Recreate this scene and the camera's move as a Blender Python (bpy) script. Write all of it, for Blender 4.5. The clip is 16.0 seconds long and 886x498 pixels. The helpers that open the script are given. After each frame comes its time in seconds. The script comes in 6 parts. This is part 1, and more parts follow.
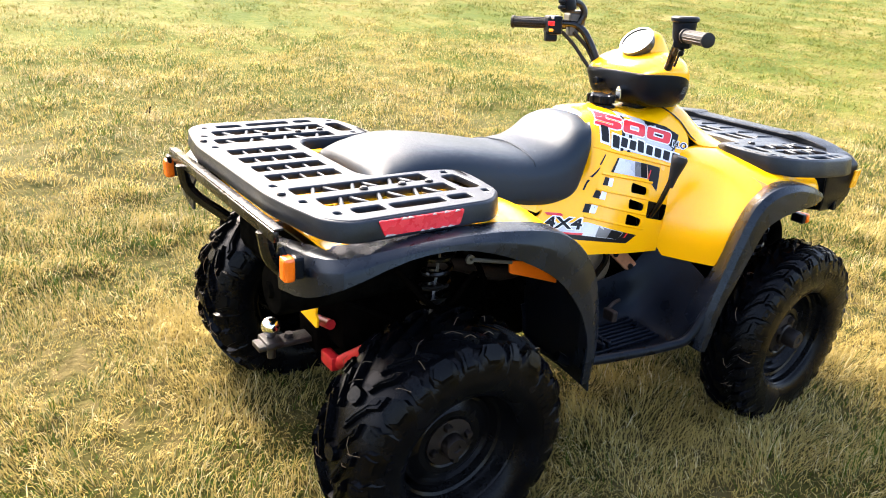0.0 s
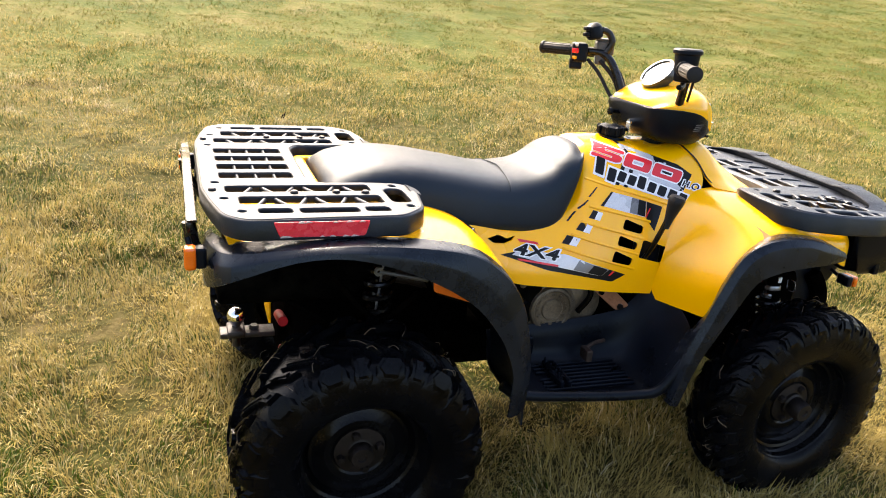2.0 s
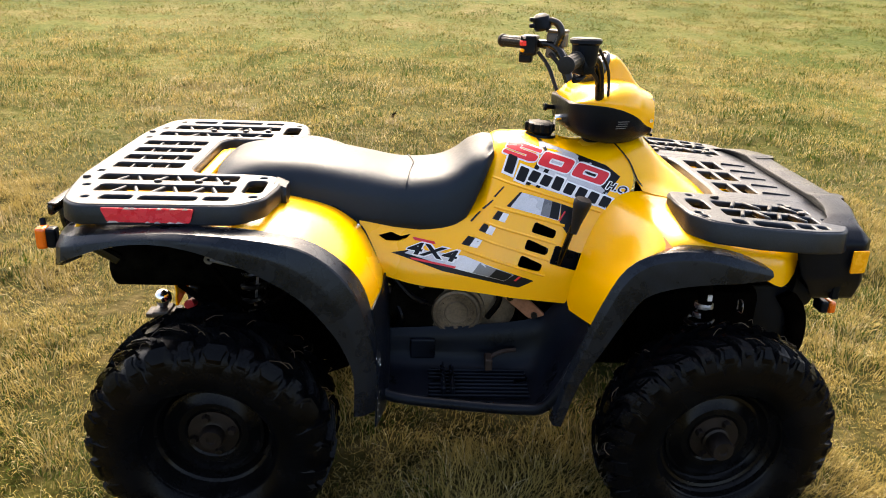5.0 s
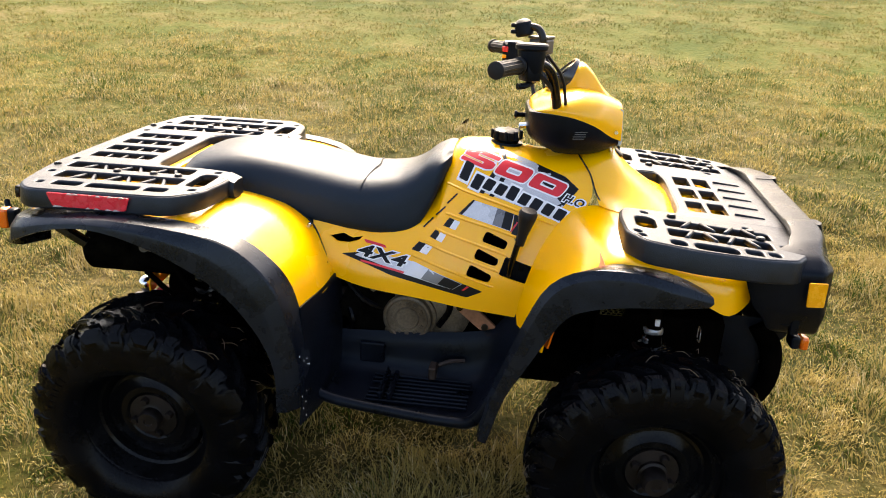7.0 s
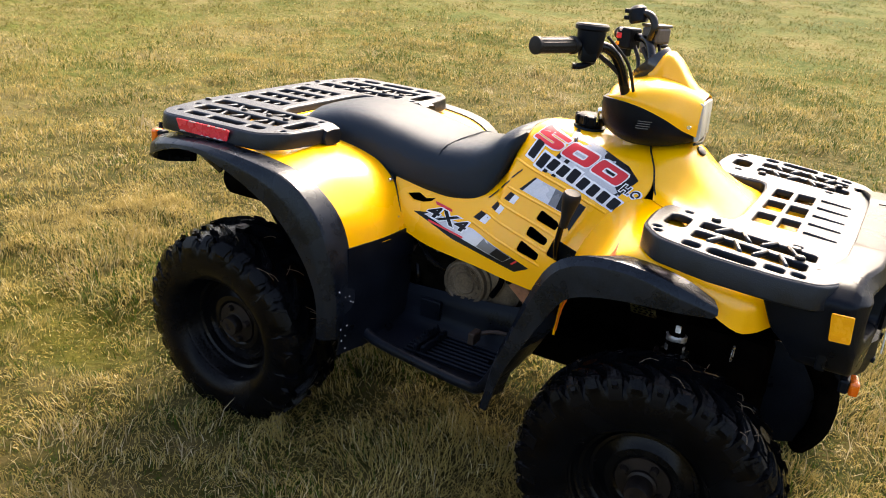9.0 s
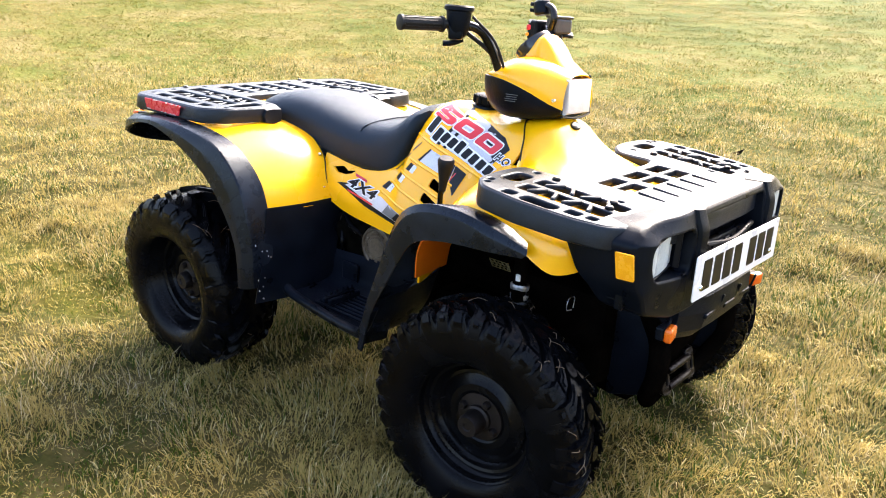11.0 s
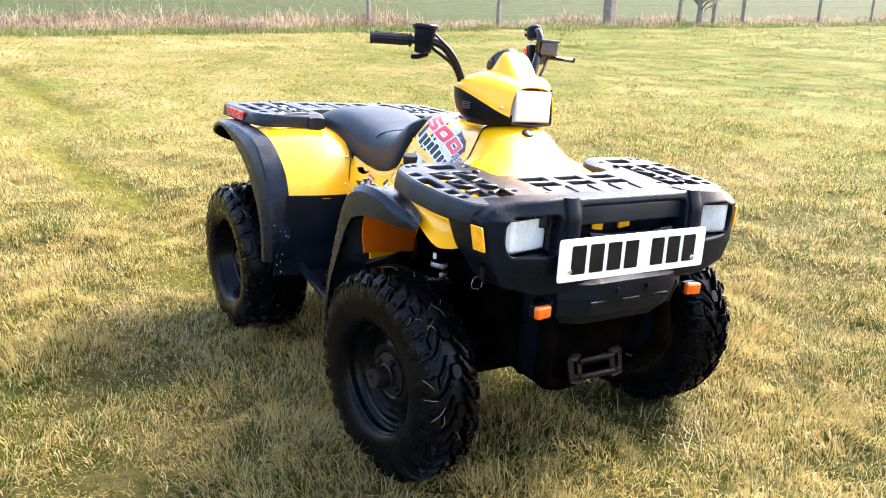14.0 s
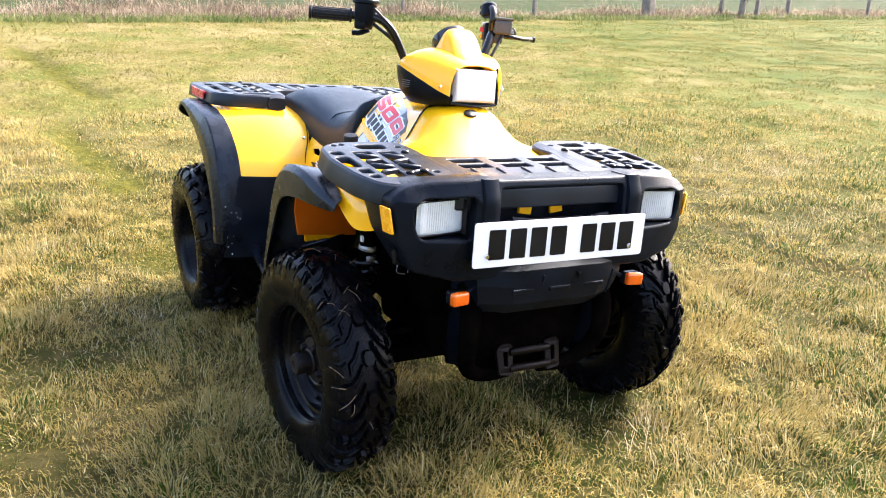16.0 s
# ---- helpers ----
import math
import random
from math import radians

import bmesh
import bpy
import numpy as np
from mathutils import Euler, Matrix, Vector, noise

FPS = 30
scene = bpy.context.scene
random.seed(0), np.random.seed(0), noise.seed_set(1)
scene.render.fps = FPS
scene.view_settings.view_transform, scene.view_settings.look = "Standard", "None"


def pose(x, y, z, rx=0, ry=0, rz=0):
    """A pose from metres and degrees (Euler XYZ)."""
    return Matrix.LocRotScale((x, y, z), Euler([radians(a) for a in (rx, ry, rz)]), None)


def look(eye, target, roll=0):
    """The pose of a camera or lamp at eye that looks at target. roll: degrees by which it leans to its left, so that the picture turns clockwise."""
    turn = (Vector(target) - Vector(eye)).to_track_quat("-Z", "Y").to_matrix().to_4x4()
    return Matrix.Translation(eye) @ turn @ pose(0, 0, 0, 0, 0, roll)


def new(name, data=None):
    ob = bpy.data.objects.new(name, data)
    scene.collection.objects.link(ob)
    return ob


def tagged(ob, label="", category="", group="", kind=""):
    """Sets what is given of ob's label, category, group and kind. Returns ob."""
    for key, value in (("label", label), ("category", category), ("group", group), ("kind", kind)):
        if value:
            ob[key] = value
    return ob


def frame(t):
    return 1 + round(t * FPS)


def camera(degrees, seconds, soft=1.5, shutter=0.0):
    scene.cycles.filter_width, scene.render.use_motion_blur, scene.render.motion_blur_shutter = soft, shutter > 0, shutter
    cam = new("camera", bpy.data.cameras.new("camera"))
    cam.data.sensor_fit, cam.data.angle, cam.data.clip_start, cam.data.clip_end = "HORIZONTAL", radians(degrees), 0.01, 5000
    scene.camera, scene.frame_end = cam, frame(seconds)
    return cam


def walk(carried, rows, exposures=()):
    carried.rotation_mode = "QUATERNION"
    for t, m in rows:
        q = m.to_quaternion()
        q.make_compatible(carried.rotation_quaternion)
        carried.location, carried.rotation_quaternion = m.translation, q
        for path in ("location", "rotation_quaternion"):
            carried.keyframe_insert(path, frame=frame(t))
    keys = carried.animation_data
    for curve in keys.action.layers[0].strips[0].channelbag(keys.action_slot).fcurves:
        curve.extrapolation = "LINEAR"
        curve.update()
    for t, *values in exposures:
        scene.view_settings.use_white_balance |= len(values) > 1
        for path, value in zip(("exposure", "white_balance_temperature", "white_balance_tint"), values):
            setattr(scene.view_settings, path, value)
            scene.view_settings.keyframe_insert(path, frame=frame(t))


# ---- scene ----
cam = camera(57.9, 16.0, soft=1.0)
PATH = [
    (0, (-1.568, -1.868, 1.455), (-0.561, -0.328, 0.671), 5.1),
    (0.5, (-1.414, -1.931, 1.457), (-0.516, -0.31, 0.705), 8.7),
    (1, (-1.274, -1.99, 1.487), (-0.498, -0.333, 0.68), 6.6),
    (1.5, (-1.135, -2.081, 1.488), (-0.497, -0.35, 0.715), 6.4),
    (2, (-1.007, -2.137, 1.496), (-0.427, -0.385, 0.726), 6.0),
    (2.5, (-0.847, -2.108, 1.491), (-0.356, -0.315, 0.755), 6.5),
    (3, (-0.706, -2.112, 1.51), (-0.288, -0.319, 0.729), 4.3),
    (3.5, (-0.516, -2.159, 1.517), (-0.173, -0.361, 0.713), 3.7),
    (4, (-0.336, -2.232, 1.519), (-0.072, -0.419, 0.717), 4.7),
    (4.2, (-0.292, -2.235, 1.521), (-0.073, -0.411, 0.73), 3.5),
    (6.3, (0.218, -2.222, 1.528), (0.002, -0.409, 0.711), 2.3),
    (6.5, (0.268, -2.226, 1.529), (0.032, -0.415, 0.713), 1.1),
    (7, (0.363, -2.169, 1.522), (0.078, -0.354, 0.731), 1.8),
    (7.5, (0.484, -2.107, 1.518), (0.088, -0.313, 0.727), 0.6),
    (8, (0.654, -2.098, 1.519), (0.114, -0.354, 0.703), 1.9),
    (8.2, (0.747, -2.103, 1.524), (0.099, -0.405, 0.688), 2.1),
    (10.3, (1.385, -1.883, 1.416), (0.26, -0.426, 0.635), 3.5),
    (10.5, (1.489, -1.881, 1.412), (0.37, -0.429, 0.611), 3.6),
    (11, (1.682, -1.895, 1.385), (0.454, -0.49, 0.664), 1.6),
    (11.5, (1.836, -1.862, 1.371), (0.475, -0.578, 0.665), 1.4),
    (12, (2.013, -1.712, 1.332), (0.575, -0.48, 0.689), 3.2),
    (12.5, (2.185, -1.573, 1.306), (0.678, -0.442, 0.635), 2.5),
    (13, (2.286, -1.55, 1.314), (0.712, -0.493, 0.68), 1.8),
    (13.5, (2.424, -1.55, 1.292), (0.81, -0.541, 0.677), 1.6),
    (14, (2.48, -1.477, 1.286), (0.839, -0.495, 0.7), 1.2),
    (14.5, (2.514, -1.319, 1.256), (0.845, -0.367, 0.702), 2.8),
    (15, (2.55, -1.214, 1.251), (0.852, -0.322, 0.684), 2.4),
    (15.5, (2.567, -1.176, 1.246), (0.88, -0.272, 0.667), 1.5),
    (16, (2.562, -1.171, 1.246), (0.879, -0.277, 0.638), 1.5),
]
EXPOSURES = [(0.0, 3.05, 7000, 15), (1.0, 2.72, 7100, 15), (2.0, 2.4, 7400, 15), (3.0, 2.0, 7700, 15), (4.2, 2.17, 7700, 15), (7.0, 2.22, 7600, 15), (8.2, 2.14, 7500, 16), (10.5, 2.55, 7150, 16), (11.5, 3.0, 6500, 17), (13.5, 3.05, 6400, 18), (16.0, 2.83, 6400, 18)]
walk(cam, [(t, look(eye, target, roll)) for t, eye, target, roll in PATH], EXPOSURES)

# ---- light ----
SUN_ELEVATION, SUN_AZIMUTH = 42.0, -8.0
world = bpy.data.worlds.new("world")
scene.world = world
world.use_nodes = True
wn = world.node_tree.nodes
sky = wn.new("ShaderNodeTexSky")
sky.sky_type, sky.sun_disc = "NISHITA", False
sky.sun_elevation, sky.sun_rotation = radians(SUN_ELEVATION), radians(SUN_AZIMUTH)
sky.air_density, sky.dust_density, sky.ozone_density = 1.0, 4.0, 1.0
wn["Background"].inputs["Strength"].default_value = 0.132
world.node_tree.links.new(sky.outputs["Color"], wn["Background"].inputs["Color"])
sun = new("sun", bpy.data.lights.new("sun", "SUN"))
sun.data.energy, sun.data.angle, sun.data.color = 2.75, radians(22.0), (1.0, 0.955, 0.86)
_e, _a = radians(SUN_ELEVATION), radians(SUN_AZIMUTH)
sun.matrix_world = look((20 * math.sin(_a) * math.cos(_e), 20 * math.cos(_a) * math.cos(_e), 20 * math.sin(_e)), (0, 0, 0))

# ---- materials ----
def material(name, dark, light, rough=0.5, metal=0.0, grain=120.0, patch=6.0, spread=(0.35, 0.65), bump=0.0, bump_scale=None, rough_var=0.1, coat=0.0, spec=0.5, obj_random=0.0):
    """A principled surface whose colour runs from dark to light by two scales of noise, with fine relief."""
    m = bpy.data.materials.new(name)
    m.use_nodes = True
    nt = m.node_tree
    n, ln = nt.nodes, nt.links.new
    b = n["Principled BSDF"]
    tc = n.new("ShaderNodeTexCoord")
    n1, n2 = n.new("ShaderNodeTexNoise"), n.new("ShaderNodeTexNoise")
    n1.inputs["Scale"].default_value, n1.inputs["Detail"].default_value = patch, 4.0
    n2.inputs["Scale"].default_value, n2.inputs["Detail"].default_value = grain, 3.0
    ln(tc.outputs["Object"], n1.inputs["Vector"]), ln(tc.outputs["Object"], n2.inputs["Vector"])
    mix = n.new("ShaderNodeMath")
    mix.operation = "MULTIPLY_ADD"
    mix.inputs[1].default_value = 0.35
    ln(n2.outputs["Fac"], mix.inputs[0])
    half = n.new("ShaderNodeMath")
    half.operation = "MULTIPLY"
    half.inputs[1].default_value = 0.65
    ln(n1.outputs["Fac"], half.inputs[0]), ln(half.outputs[0], mix.inputs[2])
    ramp = n.new("ShaderNodeValToRGB")
    ramp.color_ramp.elements[0].position, ramp.color_ramp.elements[1].position = spread
    ramp.color_ramp.elements[0].color, ramp.color_ramp.elements[1].color = (*dark, 1), (*light, 1)
    ln(mix.outputs[0], ramp.inputs["Fac"]), ln(ramp.outputs["Color"], b.inputs["Base Color"])
    rr = n.new("ShaderNodeMapRange")
    rr.inputs["From Min"].default_value, rr.inputs["From Max"].default_value = 0.3, 0.7
    rr.inputs["To Min"].default_value, rr.inputs["To Max"].default_value = max(0.02, rough - rough_var), min(1, rough + rough_var)
    ln(n1.outputs["Fac"], rr.inputs["Value"]), ln(rr.outputs[0], b.inputs["Roughness"])
    b.inputs["Metallic"].default_value = metal
    b.inputs["Specular IOR Level"].default_value = spec
    b.inputs["Coat Weight"].default_value = coat
    b.inputs["Coat Roughness"].default_value = 0.12
    if bump:
        n3, bp = n.new("ShaderNodeTexNoise"), n.new("ShaderNodeBump")
        n3.inputs["Scale"].default_value = bump_scale or grain
        n3.inputs["Detail"].default_value = 3.0
        ln(tc.outputs["Object"], n3.inputs["Vector"])
        bp.inputs["Strength"].default_value, bp.inputs["Distance"].default_value = bump, 0.002
        ln(n3.outputs["Fac"], bp.inputs["Height"]), ln(bp.outputs["Normal"], b.inputs["Normal"])
    return m


YELLOW = material("yellow_plastic", (0.93, 0.43, 0.002), (0.97, 0.475, 0.003), 0.24, grain=300, patch=3, coat=0.15, bump=0.03, bump_scale=90, rough_var=0.06)
BLACK = material("black_plastic", (0.0014, 0.0020, 0.0034), (0.0044, 0.0062, 0.0108), 0.34, grain=260, patch=9, spec=0.105, bump=0.25, bump_scale=500)
FLARE = material("worn_black_plastic", (0.0030, 0.0042, 0.0070), (0.0105, 0.0140, 0.0215), 0.27, spec=0.22, grain=220, patch=14, spread=(0.42, 0.75), bump=0.18, bump_scale=420, rough_var=0.12)
RACK = material("black_textured_plastic", (0.0034, 0.0044, 0.0066), (0.011, 0.0138, 0.0205), 0.37, spec=0.30, grain=240, patch=12, bump=0.3, bump_scale=450, rough_var=0.1)
VINYL = material("seat_vinyl", (0.0066, 0.0112, 0.0180), (0.0115, 0.0182, 0.0275), 0.42, spec=0.17, grain=300, patch=5, bump=0.35, bump_scale=700, rough_var=0.06)
RUBBER = material("tyre_rubber", (0.0008, 0.0008, 0.0010), (0.0026, 0.0029, 0.0040), 0.22, grain=140, patch=10, spec=0.075, bump=0.3, bump_scale=300, rough_var=0.15)
for m in (VINYL, RACK, BLACK, FLARE):
    m.node_tree.nodes["Principled BSDF"].inputs["Specular Tint"].default_value = (0.80, 0.91, 1.0, 1)
GRIP = material("grip_rubber", (0.005, 0.005, 0.0055), (0.012, 0.012, 0.013), 0.5, spec=0.2, grain=300, bump=0.2)
STEEL_BLACK = material("black_painted_steel", (0.002, 0.002, 0.0025), (0.007, 0.0065, 0.006), 0.25, spec=0.3, grain=120, patch=15, bump=0.1, rough_var=0.12)
RIM = material("black_wheel_enamel", (0.0012, 0.0012, 0.0015), (0.004, 0.004, 0.0045), 0.20, spec=0.10, grain=120, patch=15, bump=0.1, rough_var=0.10)
HUB = material("dark_rusty_hub", (0.002, 0.0014, 0.0012), (0.012, 0.0072, 0.0056), 0.55, metal=0.1, grain=160, patch=26, bump=0.4, spec=0.25)
# the yellow fender plastic, its warm inner shade put into an orange colour
YELLOW_SHADED = material("yellow_plastic_shaded", (0.62, 0.105, 0.001), (0.70, 0.135, 0.002), 0.4, grain=200, patch=4, bump=0.05)
# near-black without gloss: the deep shade of the underbody is put into the colour
NEAR_BLACK = material("matt_near_black", (0.0006, 0.00055, 0.0005), (0.0032, 0.0024, 0.0018), 0.8, spec=0.0, grain=120, patch=16, bump=0.3)
FAIRLEAD = material("rusty_fairlead_steel", (0.0018, 0.0011, 0.0010), (0.007, 0.0040, 0.0033), 0.42, spec=0.10, grain=160, patch=30, spread=(0.4, 0.66), bump=0.5, bump_scale=240)
HITCH = material("rusty_hitch_plate", (0.0045, 0.003, 0.0025), (0.020, 0.012, 0.010), 0.45, grain=160, patch=40, spread=(0.4, 0.66), bump=0.5, bump_scale=240)
ROD = material("dull_bright_steel", (0.16, 0.16, 0.165), (0.30, 0.30, 0.31), 0.28, metal=0.6, grain=200, patch=20)
SMOKED = material("dull_grey_steel", (0.025, 0.025, 0.025), (0.06, 0.058, 0.055), 0.45, grain=200, patch=20)
RUST = material("rusty_steel", (0.006, 0.0035, 0.0025), (0.034, 0.019, 0.013), 0.6, spec=0.3, grain=160, patch=22, spread=(0.35, 0.7), bump=0.5, bump_scale=240)
CAST = material("cast_aluminium", (0.050, 0.038, 0.026), (0.15, 0.118, 0.082), 0.42, metal=0.3, spec=0.3, grain=180, patch=20, bump=0.3)
# grimy metal, with the darkness under the body also put into its colour
GRIME_SHADE = material("grimy_shaded_metal", (0.0008, 0.0008, 0.0007), (0.0040, 0.0036, 0.0028), 0.9, spec=0.0, grain=110, patch=25, bump=0.4)
CHROME = material("chrome", (0.60, 0.60, 0.60), (0.78, 0.78, 0.78), 0.12, metal=1.0, grain=200, rough_var=0.05)
SHIELD = material("heat_shield_brown", (0.18, 0.07, 0.03), (0.32, 0.14, 0.07), 0.55, grain=150, patch=20, bump=0.1)
RED = material("red_reflector", (0.55, 0.008, 0.02), (0.72, 0.02, 0.04), 0.28, grain=500, patch=30, bump=0.5, bump_scale=800)
RED_PAINT = material("red_painted_steel", (0.30, 0.008, 0.010), (0.48, 0.016, 0.018), 0.4, spec=0.25, grain=200, patch=25)
ORANGE = material("orange_lens", (0.62, 0.085, 0.003), (0.78, 0.14, 0.005), 0.2, grain=400, patch=20, bump=0.3, coat=0.3)
AMBER = material("amber_reflector", (0.80, 0.30, 0.005), (0.95, 0.42, 0.01), 0.25, grain=500, patch=30, bump=0.4, bump_scale=800)
WHITE = material("white_sheet", (0.62, 0.62, 0.62), (0.72, 0.72, 0.72), 0.3, grain=300, patch=8)
PAPER_WEAR = material("pale_backing", (0.30, 0.27, 0.26), (0.55, 0.52, 0.50), 0.6, grain=300, patch=30)
SILVER_BAR = material("dull_print", (0.05, 0.05, 0.05), (0.09, 0.09, 0.09), 0.6)
INK = material("black_print", (0.003, 0.003, 0.0035), (0.008, 0.008, 0.009), 0.32, grain=300, spec=0.18)
SILVER_INK = material("silver_print", (0.38, 0.38, 0.40), (0.66, 0.66, 0.68), 0.3, metal=0.15, grain=400, patch=5)
GREY_INK = material("dark_silver_print", (0.10, 0.10, 0.105), (0.19, 0.19, 0.20), 0.3, metal=0.15, grain=400, patch=5)
RED_INK = material("red_print", (0.55, 0.01, 0.015), (0.68, 0.02, 0.03), 0.32, grain=300)
GAUGE = material("gauge_face", (0.015, 0.015, 0.016), (0.03, 0.03, 0.03), 0.15, grain=100)
POD_WHITE = material("frosted_pod_lens", (0.38, 0.385, 0.38), (0.48, 0.485, 0.48), 0.14, grain=250, patch=20, bump=0.1, bump_scale=160, coat=0.3)
LAMP_WHITE = material("frosted_lamp_lens", (0.46, 0.47, 0.45), (0.62, 0.63, 0.60), 0.12, grain=250, patch=20, bump=0.15, bump_scale=160, coat=0.5)
WOOD = material("weathered_wood", (0.10, 0.085, 0.065), (0.24, 0.20, 0.155), 0.85, grain=60, patch=5, bump=0.6, bump_scale=40)
BARK = material("grey_bark", (0.12, 0.10, 0.075), (0.26, 0.22, 0.17), 0.9, grain=50, patch=6, bump=0.7, bump_scale=30)
WIRE = material("rusty_wire", (0.05, 0.045, 0.04), (0.11, 0.10, 0.09), 0.7)


def clear_glass(name, tint=(1, 1, 1), rough=0.02):
    m = bpy.data.materials.new(name)
    m.use_nodes = True
    b = m.node_tree.nodes["Principled BSDF"]
    b.inputs["Base Color"].default_value = (*tint, 1)
    b.inputs["Transmission Weight"].default_value, b.inputs["Roughness"].default_value, b.inputs["IOR"].default_value = 1.0, rough, 1.45
    return m


GLASS = clear_glass("headlight_glass", rough=0.04)


def grass_material(name, stops, rough=0.6, patch=0.55, fine=3.2, weights=(0.55, 0.25, 0.35), transl=0.42, relief=0.0, drift=0.0, drift_from=(-1.5, 3.0)):
    """Blades of grass: the colour follows patches of the meadow, and differs from blade to blade."""
    m = bpy.data.materials.new(name)
    m.use_nodes = True
    nt = m.node_tree
    n, ln = nt.nodes, nt.links.new
    b = n["Principled BSDF"]
    geo = n.new("ShaderNodeNewGeometry")
    a, c = n.new("ShaderNodeTexNoise"), n.new("ShaderNodeTexNoise")
    a.inputs["Scale"].default_value, a.inputs["Detail"].default_value = patch, 3.0
    c.inputs["Scale"].default_value, c.inputs["Detail"].default_value = fine, 4.0
    ln(geo.outputs["Position"], a.inputs["Vector"]), ln(geo.outputs["Position"], c.inputs["Vector"])
    total = None
    for out, w in ((a.outputs["Fac"], weights[0]), (c.outputs["Fac"], weights[1]), (geo.outputs["Random Per Island"], weights[2])):
        k = n.new("ShaderNodeMath")
        k.operation = "MULTIPLY_ADD"
        k.inputs[1].default_value = w
        ln(out, k.inputs[0])
        if total:
            ln(total, k.inputs[2])
        else:
            k.inputs[2].default_value = 0.0
        total = k.outputs[0]
    if drift:
        dot, far = n.new("ShaderNodeVectorMath"), n.new("ShaderNodeMapRange")
        dot.operation = "DOT_PRODUCT"
        dot.inputs[1].default_value = (0.35, 1.0, 0.0)
        ln(geo.outputs["Position"], dot.inputs[0]), ln(dot.outputs["Value"], far.inputs["Value"])
        far.inputs["From Min"].default_value, far.inputs["From Max"].default_value = drift_from
        far.inputs["To Min"].default_value, far.inputs["To Max"].default_value = drift, -drift
        k = n.new("ShaderNodeMath")
        ln(far.outputs[0], k.inputs[0]), ln(total, k.inputs[1])
        total = k.outputs[0]
    ramp = n.new("ShaderNodeValToRGB")
    els = ramp.color_ramp.elements
    els[0].position, els[0].color = stops[0][0], (*stops[0][1], 1)
    els[1].position, els[1].color = stops[-1][0], (*stops[-1][1], 1)
    for p, col in stops[1:-1]:
        e = els.new(p)
        e.color = (*col, 1)
    ln(total, ramp.inputs["Fac"]), ln(ramp.outputs["Color"], b.inputs["Base Color"])
    b.inputs["Roughness"].default_value = rough
    b.inputs["Specular IOR Level"].default_value = 0.06
    if relief:
        f, bp = n.new("ShaderNodeTexNoise"), n.new("ShaderNodeBump")
        f.inputs["Scale"].default_value, f.inputs["Detail"].default_value = 14.0, 6.0
        ln(geo.outputs["Position"], f.inputs["Vector"])
        bp.inputs["Strength"].default_value, bp.inputs["Distance"].default_value = relief, 0.05
        ln(f.outputs["Fac"], bp.inputs["Height"]), ln(bp.outputs["Normal"], b.inputs["Normal"])
    if transl:
        t, mx = n.new("ShaderNodeBsdfTranslucent"), n.new("ShaderNodeMixShader")
        ln(ramp.outputs["Color"], t.inputs["Color"])
        mx.inputs["Fac"].default_value = transl
        ln(b.outputs[0], mx.inputs[1]), ln(t.outputs[0], mx.inputs[2])
        ln(mx.outputs[0], n["Material Output"].inputs["Surface"])
    return m


GRASS_STOPS = [(0.91, (0.030, 0.058, 0.003)), (1.07, (0.089, 0.115, 0.007)), (1.19, (0.164, 0.147, 0.019)), (1.31, (0.284, 0.217, 0.070)), (1.47, (0.57, 0.46, 0.25))]
GRASS = grass_material("meadow_grass", GRASS_STOPS, patch=1.0, fine=5.0, weights=(0.97, 0.60, 0.54), transl=0.35, drift=0.04, drift_from=(-1.6, 4.5))
FAR_STOPS = [(0.38, (0.050, 0.069, 0.008)), (0.47, (0.102, 0.101, 0.018)), (0.57, (0.168, 0.139, 0.042)), (0.70, (0.29, 0.226, 0.106))]
GRASS_FAR = grass_material("distant_grass", FAR_STOPS, patch=0.45, fine=2.6, weights=(0.50, 0.40, 0.12), transl=0.36, drift=0.045, drift_from=(-2.0, 9.0))
# dark soil and thatch, with the shade down between the blades put into the colour
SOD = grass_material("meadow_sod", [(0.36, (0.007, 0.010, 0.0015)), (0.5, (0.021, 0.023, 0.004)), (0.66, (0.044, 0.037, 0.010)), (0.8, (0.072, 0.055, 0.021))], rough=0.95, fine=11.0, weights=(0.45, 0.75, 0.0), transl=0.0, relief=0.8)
STRAW = grass_material("dead_grass", [(0.42, (0.075, 0.055, 0.038)), (0.58, (0.20, 0.150, 0.105)), (0.78, (0.38, 0.31, 0.22))], patch=0.5, fine=1.5)

BLEACHED = grass_material("bleached_straw", [(0.40, (0.17, 0.125, 0.055)), (0.56, (0.30, 0.24, 0.13)), (0.75, (0.46, 0.39, 0.26))], patch=1.5, fine=6.0)
RANK = grass_material("rank_grass", [(0.38, (0.045, 0.075, 0.014)), (0.55, (0.085, 0.120, 0.030)), (0.75, (0.17, 0.165, 0.070))], patch=0.9, fine=4.0)
HEDGE = grass_material("dark_hedge_twigs", [(0.35, (0.025, 0.022, 0.018)), (0.55, (0.055, 0.046, 0.036)), (0.75, (0.12, 0.10, 0.075))], patch=0.6, fine=2.0)


def let_through(m, share, tint):
    """Thin coloured plastic lets some light through."""
    n, ln = m.node_tree.nodes, m.node_tree.links.new
    t, mx = n.new("ShaderNodeBsdfTranslucent"), n.new("ShaderNodeMixShader")
    t.inputs["Color"].default_value, mx.inputs["Fac"].default_value = (*tint, 1), share
    ln(n["Principled BSDF"].outputs[0], mx.inputs[1]), ln(t.outputs[0], mx.inputs[2])
    ln(mx.outputs[0], n["Material Output"].inputs["Surface"])


let_through(YELLOW, 0.07, (0.95, 0.40, 0.01))

